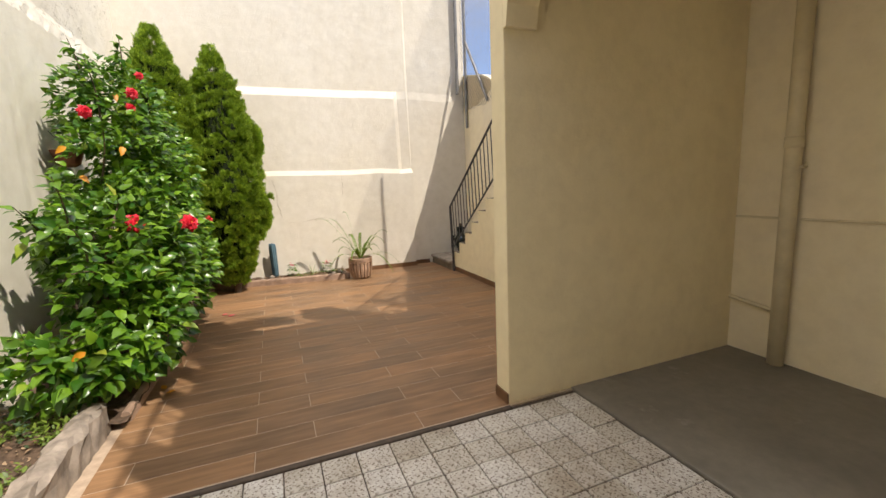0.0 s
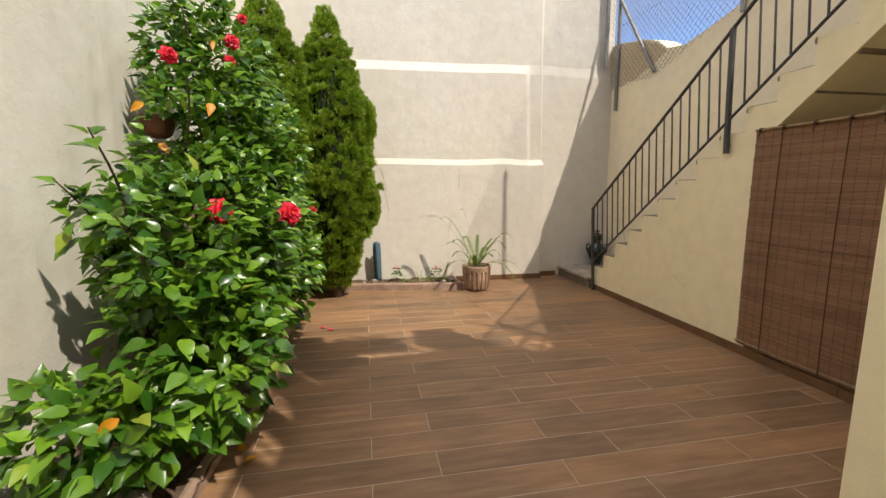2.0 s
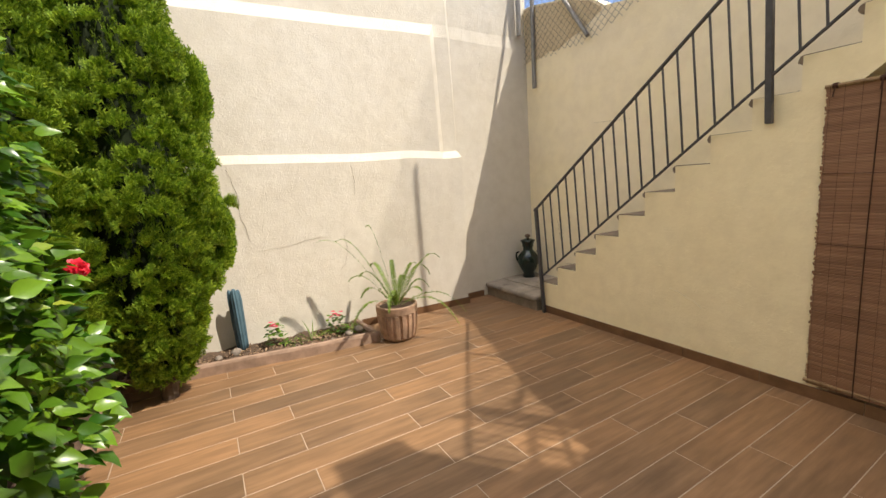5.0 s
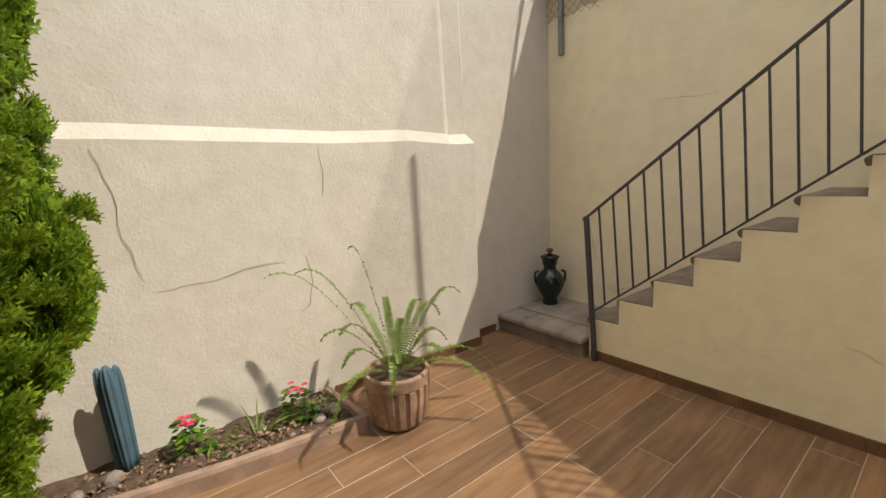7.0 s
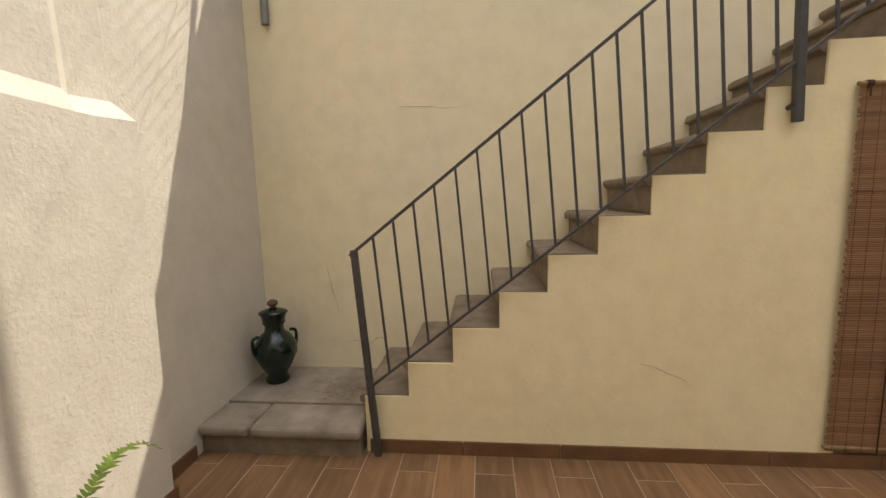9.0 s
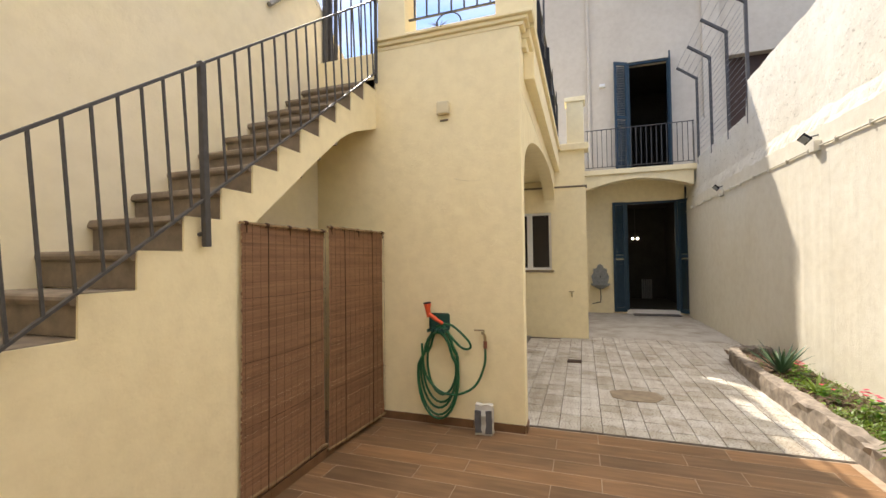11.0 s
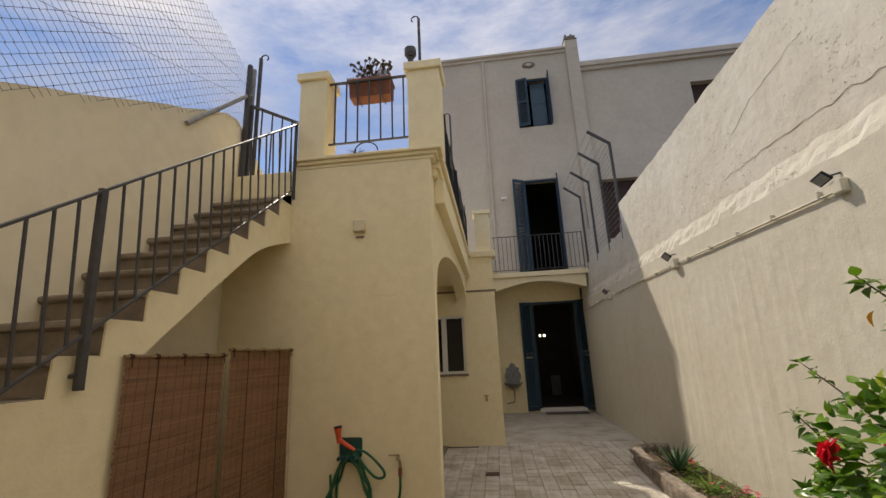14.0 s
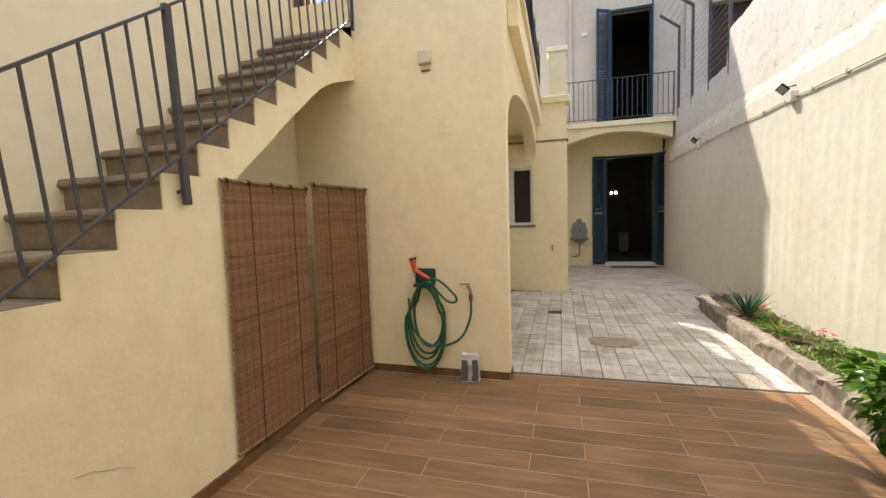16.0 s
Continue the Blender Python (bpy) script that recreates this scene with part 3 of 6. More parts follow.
sr = thing("stair_railing", "dark painted iron stair railing with square uprights", "railing")
XR = 2.822
bm = bmesh.new()
bar(bm, (XR, 7.10, rail_z(7.10)), (XR, 2.88, rail_z(2.88)), 0.030, 0.014)
part("top_rail", bm, M_IRON, sr)
bm = bmesh.new()
bar(bm, (XR, 7.03, rail_z(7.03) - 0.785), (XR, 2.90, rail_z(2.90) - 0.785), 0.024, 0.012)
part("bottom_rail", bm, M_IRON, sr)
for y, z0, z1, w in ((7.078, 0.0, rail_z(7.078), 0.035), (5.007, 1.72, rail_z(5.007), 0.038), (2.90, 3.5, rail_z(2.90), 0.03)):
    bm = bmesh.new()
    box(bm, XR - w / 2, XR + w / 2, y - w / 2, y + w / 2, z0, z1 + 0.01, 0.004, 1)
    lean = 4.1 if y > 7 else (2.3 if y > 4 else 0.0)
    for v in bm.verts:
        v.co.y -= (z1 - v.co.z) * math.tan(radians(lean))
    part("post", bm, M_IRON, sr)
bm = bmesh.new()
tube(bm, [(XR, 4.985, 1.80), (XR + 0.03, 4.985, 1.79), (XS + 0.02, 4.985, 1.79)], 0.012, 6)
part("bracket", bm, M_IRON, sr)
bm = bmesh.new()
tube(bm, [(XR, 2.90, rail_z(2.90) - 0.06), (XR + 0.02, 2.86, rail_z(2.90) - 0.06), (XR + 0.06, 2.80, rail_z(2.90) - 0.06)], 0.012, 6)
part("bracket", bm, M_IRON, sr)
LEAN = -4.6      # the uprights are out of plumb along the flight, in degrees
bl = None
for y_hi, y_lo, n in ((7.0823, 5.0151, 19), (5.007, 2.90, 18)):
    for k in range(1, n):
        y = y_hi + (y_lo - y_hi) * k / n
        if bl is None:
            bm = bmesh.new()
            box(bm, -0.0058, 0.0058, -0.0058, 0.0058, -0.745, -0.006)
            bl = part("baluster", bm, M_IRON, sr)
            bl.matrix_local = pose(XR, y, rail_z(y), LEAN)
        else:
            o = new("baluster", bl.data)
            o.parent, o.matrix_local = sr, pose(XR, y, rail_z(y), LEAN)

# iron gate at the stair head, standing open
gt = thing("stair_gate", "dark iron gate at the stair head, standing open", "gate")
bm = bmesh.new()
bar(bm, (3.565, 2.72, 3.70), (3.565, 2.72, 5.42), 0.045)
part("post", bm, M_IRON, gt)
g0, g1 = Vector((3.54, 2.66, 3.80)), Vector((3.06, 2.06, 3.80))
for z in (0.0, 1.08):
    bm = bmesh.new()
    bar(bm, g0 + Vector((0, 0, z)), g1 + Vector((0, 0, z)), 0.03)
    part("gate_rail", bm, M_IRON, gt)
for k in range(7):
    p = g0.lerp(g1, k / 6)
    bm = bmesh.new()
    w = 0.04 if k in (0, 6) else 0.014
    bar(bm, p, p + Vector((0, 0, 1.08)), w)
    part("gate_bar", bm, M_IRON, gt)

# mesh fence on the east wall: poles, stays and chain-link
fence = thing("chain_link_fence", "grey chain-link fence on tube poles above the boundary wall", "fence")


def fence_top(y):
    return 5.25 + (y - 2.6) * 0.02


for y, z0, z1 in ((2.62, 4.3, 5.43), (5.69, 3.2, 5.45), (7.85, 2.6, 6.5)):
    bm = bmesh.new()
    tube(bm, [(3.57, y, z0), (3.57, y, z1)], 0.026, 10)
    part("pole", bm, M_GALV, fence)
for a, b in (((3.57, 2.66, 5.05), (3.57, 3.62, 4.08)), ((3.57, 7.85, 4.2), (3.57, 7.0, 2.96))):
    bm = bmesh.new()
    tube(bm, [a, b], 0.024, 8)
    part("stay", bm, M_GALV, fence)


def wall_top(y):
    pts = [(2.6, 4.45), (3.0, 4.58), (5.1, 3.48), (6.2, 3.2), (6.9, 2.97), (8.3, 3.0)]
    for (a, b), (c, d) in zip(pts, pts[1:]):
        if a <= y <= c:
            return b + (d - b) * (y - a) / (c - a)
    return 3.0


def wire_mesh():
    """Zig-zag wires, each hooked into the next, laid as thin three-sided strips."""
    verts, faces = [], []
    cell, r = 0.085, 0.0021
    rnd = random.Random(3)

    def seg(a, b):
        i = len(verts)
        d = (b - a).normalized()
        s = d.cross(Vector((1, 0, 0))).normalized()
        q = [s * r, Vector((r, 0, 0)) * 0.9 - s * r * 0.5, Vector((-r, 0, 0)) * 0.9 - s * r * 0.5]
        verts.extend([tuple(a + v) for v in q] + [tuple(b + v) for v in q])
        for k in range(3):
            faces.append((i + k, i + (k + 1) % 3, i + 3 + (k + 1) % 3, i + 3 + k))
    y, turn = 2.64, 0
    while y < 7.97:
        zlo, ztop = wall_top(y) - 0.05, 5.18 + 0.35 * (y - 2.64) ** 0.6
        z, side, turn = ztop, turn, 1 - turn
        while z > zlo:
            a = Vector((3.55, y + (cell * 0.52 if side else -cell * 0.02), z))
            b = Vector((3.55, y + (-cell * 0.02 if side else cell * 0.52), z - cell * 0.5))
            seg(a + Vector((rnd.uniform(-.004, .004), 0, 0)), b)
            side, z = 1 - side, z - cell * 0.5
        y += cell * 0.5
    for f in (0.35, 0.7):
        for k in range(30):
            ya, yb = 2.64 + 5.2 * k / 30, 2.64 + 5.2 * (k + 1) / 30
            za = wall_top(ya) + (5.3 - wall_top(ya)) * f
            zb = wall_top(yb) + (5.3 - wall_top(yb)) * f
            seg(Vector((3.548, ya, za)), Vector((3.548, yb, zb)))
    me = bpy.data.meshes.new("wire_mesh")
    me.from_pydata(verts, [], faces)
    me.materials.append(M_WIRE)
    ob = new("wire_mesh", me)
    ob.parent = fence
    tagged(ob, kind="stuff")


wire_mesh()
hook_pole(3.53, 2.56, 3.7, 5.64, 0.024, -1)
pole = thing("corner_pole", "white tube pole at the wall corner", "pole")
bm = bmesh.new()
tube(bm, [(3.44, 7.96, 3.25), (3.44, 7.96, 6.6)], 0.03, 10)
part("tube", bm, M_GALV, pole)

# ---- house ----
house = thing("house", "three-storey cream rendered house with blue shutters and a balcony", "house")
HX0, HX1 = -2.95, 3.06


def wall_with_holes(bm, x0, x1, y0, y1, z0, z1, holes):
    xs = sorted({x0, x1, *[v for h in holes for v in h[:2]]})
    zs = sorted({z0, z1, *[v for h in holes for v in h[2:]]})
    for xa, xb in zip(xs, xs[1:]):
        for za, zb in zip(zs, zs[1:]):
            cx, cz = (xa + xb) / 2, (za + zb) / 2
            if not any(h[0] < cx < h[1] and h[2] < cz < h[3] for h in holes):
                box(bm, xa, xb, y0, y1, za, zb)
    bmesh.ops.remove_doubles(bm, verts=bm.verts, dist=1e-4)


DOOR = (-1.80, -0.42, 0.02, 3.28)
FDOOR = (-1.70, -0.56, 4.10, 7.44)
TWIN = (-1.76, -0.62, 9.44, 11.37)
LINE = 4.05
bm = bmesh.new()
wall_with_holes(bm, XW, XBLK, YF - 0.4, YF, -0.1, LINE, [DOOR])
part("wall", bm, M_YELLOW, house, "yellow ground-floor front")
bm = bmesh.new()
wall_with_holes(bm, HX0, HX1, YF - 0.4, YF, LINE, 12.3, [FDOOR, TWIN])
box(bm, HX1 - 0.4, HX1, YF - 7, YF - 0.4, 0, 12.3)
box(bm, HX0, HX0 + 0.4, YF - 7, YF - 0.4, 0, 12.3)
part("wall", bm, M_HOUSE, house)
bm = bmesh.new()
box(bm, HX0 + 0.45, HX1, YF - 7, YF + 0.06, 12.30, 12.42, 0.01)
box(bm, HX0 + 0.45, HX1, YF - 7, YF + 0.12, 12.42, 12.52, 0.02)
part("roof", bm, M_HOUSE, house, "flat roof with a moulded eave")
bm = bmesh.new()
box(bm, HX0, HX0 + 0.44, YF - 0.5, YF + 0.10, 4.2, 12.75, 0.01)
part("pilaster", bm, M_HOUSE, house)
chim = bm = bmesh.new()
box(bm, HX0 - 0.02, HX0 + 0.46, YF - 0.4, YF + 0.08, 12.78, 12.84, 0.01, 1)
for k in range(4):
    box(bm, HX0 + 0.02 + 0.1 * k, HX0 + 0.10 + 0.1 * k, YF - 0.3, YF, 12.84, 13.02 + 0.05 * (k % 2), 0.01, 1)
part("chimney_cap", bm, M_STONE, house, "dark tile chimney cap")
bm = bmesh.new()
lathe(bm, [(0.24, 0), (0.24, 0.03), (0.17, 0.05)], 20)
ov = part("oval_vent", bm, M_STONE, house, "small oval vent grille")
ov.matrix_local = Matrix.Translation((-1.15, YF - 0.01, 11.95)) @ Matrix.Rotation(-math.pi / 2, 4, "X") @ Matrix.Diagonal((1.0, 0.55, 1, 1))
bm = bmesh.new()
prism(bm, [(-0.13, 0), (0, 0.06), (0.13, 0), (0, -0.06)], "y", YF + 0.03, YF + 0.055)
bm.transform(Matrix.Translation((-1.15, 0, 11.95)))
part("lozenge", bm, M_HOUSE, house, "pale lozenge in the vent grille")
bm = bmesh.new()
tube(bm, [(0.52, YF + 0.06, 12.25), (0.52, YF + 0.06, 4.1)], 0.045, 10)
part("downpipe", bm, M_HOUSE, house, "cream downpipe")
bm = bmesh.new()
box(bm, 0.05, 0.22, YF, YF + 0.10, 6.78, 6.88, 0.02)
part("wall_lamp", bm, M_WHITE, house, "small white bulkhead lamp")

# balcony slab, its arched beam and end pier
bm = bmesh.new()
box(bm, XW - 0.2, XBLK, YF, -5.36, 3.92, 4.06, 0.012)
bm2 = part("balcony_slab", bm, M_YELLOW, house)
bm = bmesh.new()
am = [(-2.0 + 2.7 * k / 16, 3.52 + 0.26 * math.sin(math.pi * k / 16)) for k in range(17)]
prism(bm, [(XW, 3.915)] + [(max(XW, x), z) for x, z in am] + [(XBLK - 0.002, 3.915)], "y", -5.75, -5.42)
part("balcony_beam", bm, M_YELLOW, house, "yellow arched beam under the balcony")
bm = bmesh.new()
box(bm, XW - 0.3, XW - 0.02 + 0.0, -5.6, -5.36, 4.06, 5.22, 0.01)
part("balcony_pier", bm, M_HOUSE, house)


def shutter(parent, x0, x1, y, z0, z1, angle, hinge, slats=True):
    """A louvred shutter leaf, turned open about its hinge side."""
    w = abs(x1 - x0)
    m = Matrix.Translation((hinge, y, 0)) @ Matrix.Rotation(radians(angle), 4, "Z")
    bm = bmesh.new()
    for a, b, c, d in ((0, 0.07, z0, z1), (w - 0.07, w, z0, z1), (0.07, w - 0.07, z0, z0 + 0.12), (0.07, w - 0.07, z1 - 0.1, z1), (0.07, w - 0.07, (z0 + z1) / 2 - 0.05, (z0 + z1) / 2 + 0.05)):
        box(bm, a, b, -0.02, 0.02, c, d, 0.004, 1)
    bm.transform(m)
    s = part("shutter", bm, M_TEAL, parent, "blue louvred shutter leaf")
    bm = bmesh.new()
    z = z0 + 0.15
    while z < z1 - 0.13:
        if abs(z - (z0 + z1) / 2) > 0.07:
            g = box(bm, 0.07, w - 0.07, -0.004, 0.004, z - 0.028, z + 0.028)
            bmesh.ops.rotate(bm, verts=g, cent=(0, 0, z), matrix=Matrix.Rotation(radians(38), 3, "X"))
        z += 0.05
    bm.transform(m)
    part("louvres", bm, M_TEAL, s)


def opening(name, hole, parent_label, left_angle, right_angle, leaf):
    x0, x1, z0, z1 = hole
    d = tagged(new(name), parent_label, "door" if name.startswith("door") else "window", **STRUCT)
    bm = bmesh.new()
    for a, b, c, e in ((x0, x0 + 0.07, z0, z1), (x1 - 0.07, x1, z0, z1), (x0 + 0.07, x1 - 0.07, z1 - 0.07, z1)):
        box(bm, a, b, YF - 0.12, YF - 0.03, c, e, 0.005, 1)
    part("frame", bm, M_TEAL, d)
    shutter(d, 0, leaf, YF + 0.02, z0 + 0.03, z1, left_angle, x1, True)
    shutter(d, 0, leaf, YF + 0.02, z0 + 0.03, z1, right_angle, x0, True)
    return d


d1 = opening("door_1", DOOR, "tall doorway with open blue shutters and a dark room behind", 12, 132, 0.36)
bm = bmesh.new()
box(bm, DOOR[0], DOOR[1], YF - 0.3, YF + 0.05, 0.0, 0.10, 0.01)
part("threshold", bm, M_WHITE, d1, "white stone threshold")
d2 = opening("door_2", FDOOR, "tall balcony door with open blue shutters", 28, 78, 0.42)
w2 = opening("window_2", TWIN, "upper window with half-open blue shutters", 168, 84, 0.40)
bm = bmesh.new()
box(bm, TWIN[0] + 0.10, TWIN[0] + 0.62, YF - 0.26, YF - 0.22, TWIN[2] + 0.02, TWIN[3] - 0.08, 0.006, 1)
for zz in (TWIN[2] + 0.15, (TWIN[2] + TWIN[3]) / 2 + 0.05):
    box(bm, TWIN[0] + 0.20, TWIN[0] + 0.52, YF - 0.225, YF - 0.205, zz, zz + 0.65, 0.006, 1)
part("inner_leaf", bm, M_PALETEAL, w2, "pale blue panelled inner leaf")
mat = part("doormat", (lambda b: (box(b, -1.75, -0.55, YF + 0.12, YF + 0.5, 0.004, 0.025, 0.006, 1), b)[-1])(bmesh.new()), M_IRON)
tagged(mat, "dark worn doormat before the house door", "doormat")

# rooms behind the openings, indoor dimness put into their dark colour
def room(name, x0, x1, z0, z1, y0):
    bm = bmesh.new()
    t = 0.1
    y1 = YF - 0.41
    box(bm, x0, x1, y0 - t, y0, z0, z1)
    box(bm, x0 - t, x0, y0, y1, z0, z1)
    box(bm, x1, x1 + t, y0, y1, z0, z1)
    part(name, bm, M_DARK, label="room walls behind the open door, coloured dark for indoor shade", category="wall", **STRUCT)
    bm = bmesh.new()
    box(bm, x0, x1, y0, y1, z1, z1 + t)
    part("ceiling", bm, M_DARK, label="room ceiling coloured dark for indoor shade", category="ceiling", **STRUCT)
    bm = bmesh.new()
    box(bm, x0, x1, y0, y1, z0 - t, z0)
    part("floor", bm, M_DARK, label="indoor floor coloured dark for indoor shade", category="floor", **STRUCT)


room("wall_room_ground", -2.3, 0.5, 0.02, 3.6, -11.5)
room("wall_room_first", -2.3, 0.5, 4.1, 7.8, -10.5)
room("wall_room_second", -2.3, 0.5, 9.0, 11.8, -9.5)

# neighbouring house
nb = thing("neighbour_house", "plain grey-beige neighbouring house with a flat moulded roofline", "house")
bm = bmesh.new()
wall_with_holes(bm, -16.0, HX0, YF - 0.4, YF - 0.05, 0, 11.46, [(-8.0, -6.55, 9.4, 10.58), (-4.6, -3.1, 5.2, 7.25)])
part("wall", bm, M_HOUSE, nb)
bm = bmesh.new()
box(bm, -16.0, HX0, YF - 5, YF + 0.05, 11.46, 11.58, 0.01)
box(bm, -16.0, HX0, YF - 5, YF + 0.12, 11.58, 11.78, 0.02)
part("roof", bm, M_HOUSE, nb)
for x0, x1, z0, z1 in ((-8.0, -6.55, 9.4, 10.58), (-4.6, -3.1, 5.2, 7.25)):
    bm = bmesh.new()
    box(bm, x0, x1, YF - 0.36, YF - 0.30, z0, z1)
    part("window", bm, M_BROWNWIN, nb, "brown slatted window")

M_OCHRE = stucco("ochre_render", (0.66, 0.55, 0.37), (0.56, 0.45, 0.29), 0.5, 0.6, 0.8, 0.4)
# bare ochre render near the corner, above the paint line
bm = bmesh.new()
prism(bm, ragged([(8.02, 3.58), (7.9, 3.575), (7.35, 3.455), (7.0, 3.315), (6.84, 3.19)], 0.12, 0.008, 8) + ragged([(6.84, 3.17), (7.1, 3.05), (7.5, 2.97), (8.02, 2.93)], 0.1, 0.02, 3), "x", XE - 0.004, XE - 0.0005)
part("bare_render", bm, M_OCHRE, label="bare ochre render above the paint line of the east wall", category="wall", **STRUCT)

# ---- floors ----
bm = bmesh.new()
box(bm, XW - 0.3, XE + 0.1, YH2 - 0.02, 8.1, -0.08, -0.0012)
part("floor_bed", bm, M_GROUT, label="pale grout bed under the plank tiles", category="floor", **STRUCT)
bm = bmesh.new()
box(bm, XW - 0.3, 1.86, -2.4, YH2 - 0.025, -0.08, -0.010)
part("paving_bed", bm, M_JOINT, label="dark sandy joints under the pavers", category="pavement", **STRUCT)
bm = bmesh.new()
box(bm, XW - 0.1, 3.65, YF - 0.3, -2.4, -0.08, 0.0)
part("pavement_far", bm, M_FARPAVE, label="worn pale paving before the house door", category="pavement", **STRUCT)
bm = bmesh.new()
box(bm, 1.86, XE, YBLK, YH2, -0.08, 0.012, 0.01, 2)
part("floor_porch", bm, M_CONCRETE, label="smooth dark grey concrete porch floor with pale scuffs", category="floor", **STRUCT)
bm = bmesh.new()
box(bm, -1.2, XP, YH2 - 0.055, YH2 - 0.012, -0.05, 0.004, 0.006, 1)
part("floor_edge", bm, M_JOINT, label="dark mortar strip between planks and pavers", category="trim", **STRUCT)


def skirting(name, pts):
    t = tagged(new(name), "brown wood-look tile skirting", "skirting", **STRUCT)
    for (xa, ya), (xb, yb) in zip(pts, pts[1:]):
        a, b = Vector((xa, ya, 0)), Vector((xb, yb, 0))
        n = max(1, round((b - a).length / 0.5))
        way = (b - a).normalized()
        for k in range(n):
            p, q = a + (b - a) * (k / n) + way * 0.002, a + (b - a) * ((k + 1) / n) - way * 0.002
            bm = bmesh.new()
            bar(bm, p + Vector((0, 0, 0.038)), q + Vector((0, 0, 0.038)), 0.012, 0.076)
            part("tile", bm, M_SKIRT, t)


skirting("baseboard", [(XS - 0.007, 7.05), (XS - 0.007, 2.85)])
skirting("baseboard_hose", [(2.83, YH + 0.007), (XP, YH + 0.007)])
skirting("baseboard_pillar", [(XP - 0.007, YH), (XP - 0.007, YH2)])
skirting("baseboard_back", [(1.05, back_y(1.05) - 0.007), (2.42, 7.875), (2.45, 8.012), (2.74, 8.012)])

# ---- planters ----
def rough_kerb(name, label, pts, w, h, mat_, seed, amp=0.02):
    rnd = random.Random(seed)
    bm = bmesh.new()
    line = curve_pts([(x, y, 0) for x, y in pts], 10)
    rows = []
    for i, p in enumerate(line):
        d = (line[min(i + 1, len(line) - 1)] - line[max(i - 1, 0)]).normalized()
        s = Vector((-d.y, d.x, 0))
        ring = []
        for o, z in ((-0.5, -0.05), (-0.5, h * 0.5), (-0.5, h - 0.02), (-0.36, h), (0, h + 0.005), (0.36, h), (0.5, h - 0.02), (0.5, -0.05)):
            ring.append(bm.verts.new(p + s * (o * w + rnd.uniform(-amp, amp) * (z > 0)) + Vector((0, 0, z + rnd.uniform(-amp, amp) * (z > 0.05)))))
        rows.append(ring)
    for a, b in zip(rows, rows[1:]):
        for i in range(7):
            bm.faces.new((a[i], a[i + 1], b[i + 1], b[i]))
    bm.faces.new(rows[0])
    bm.faces.new(rows[-1][::-1])
    return part(name, bm, mat_, label=label, category="kerb", **STRUCT)


rough_kerb("planter_kerb_west", "rough crumbling concrete planter kerb", [(-1.95, -1.0), (-1.70, -0.98), (-1.46, -0.86), (-1.36, -0.55), (-1.29, 0.5), (-1.28, 2.0), (-1.28, 3.0), (-1.27, 3.55)], 0.14, 0.21, M_KERB, 5, 0.016)
rough_kerb("planter_kerb_back", "low brown rendered planter kerb under the back wall", [(1.02, 7.42), (0.4, 7.50), (-0.3, 7.62), (-1.1, 7.72)], 0.06, 0.10, M_KERBB, 6, 0.002)
rough_kerb("planter_kerb_end", "low brown planter kerb end", [(1.02, 7.40), (1.0, 7.65), (0.98, 7.93)], 0.05, 0.10, M_KERBB, 7, 0.002)
rough_kerb("planter_kerb_side", "low brown kerb along the hedge", [(-1.14, 3.62), (-1.12, 5.0), (-1.10, 6.5), (-1.08, 7.72)], 0.06, 0.07, M_KERBB, 8, 0.002)


def soil_bed(name, x0, x1, y0, y1, z, seed, skew_y=0.0):
    bm = bmesh.new()
    nx, ny = max(4, int((x1 - x0) / 0.05)), max(4, int((y1 - y0) / 0.05))
    g = [[bm.verts.new((x0 + (x1 - x0) * i / nx, y0 + skew_y * (1 - i / nx) * (1 - j / ny) + (y1 - y0) * j / ny, z + 0.035 * noise.fractal(Vector((i * 0.35 + seed, j * 0.35, seed)), 0.8, 2.0, 4))) for j in range(ny + 1)] for i in range(nx + 1)]
    for i in range(nx):
        for j in range(ny):
            bm.faces.new((g[i][j], g[i + 1][j], g[i + 1][j + 1], g[i][j + 1]))
    part(name, bm, M_SOIL, label="dark crumbly planter soil with dry bits", category="soil", **STRUCT)


soil_bed("soil_west", XW - 0.02, -1.30, -0.95, 3.6, 0.13, 1)
soil_bed("soil_hedge", XW - 0.02, -1.10, 3.5, 7.75, 0.06, 2)
soil_bed("soil_back", -1.1, 1.0, 7.45, 8.1, 0.07, 3, 0.29)

def slat_material(name):
    m, nt, b, vec = base_material(name, 0.6, 0, 0.35)
    geo = nt.nodes.new("ShaderNodeNewGeometry")
    mp = nt.nodes.new("ShaderNodeMapping")
    mp.inputs["Scale"].default_value = (1.0, 1.6, 9.0)
    nt.links.new(vec, mp.inputs["Vector"])
    g = noise_tex(nt, mp.outputs[0], 2.0, 6, 0.7)
    c = ramp(nt, geo.outputs["Random Per Island"], [(0.0, (0.215, 0.112, 0.060)), (0.25, (0.25, 0.132, 0.072)), (0.7, (0.28, 0.150, 0.082)), (1.0, (0.315, 0.176, 0.098))])
    c = mixed(nt, 0.5, c, ramp(nt, g.outputs["Fac"], [(0.3, (0.50, 0.46, 0.42)), (0.7, (1.15, 1.12, 1.08))]), "MULTIPLY")
    nt.links.new(c, b.inputs["Base Color"])
    bump(nt, b, g.outputs["Fac"], 0.3, 0.004)
    return m


# bamboo blinds before the space under the stair
M_BAMBOO = slat_material("bamboo_slat")
M_CANE = plain("pale_cane", (0.34, 0.22, 0.11), 0.6, 0, 0.5, 16, 0.2)
M_CORD = plain("dark_cord", (0.06, 0.025, 0.012), 0.8, 0, 0.3, 20, 0.0)


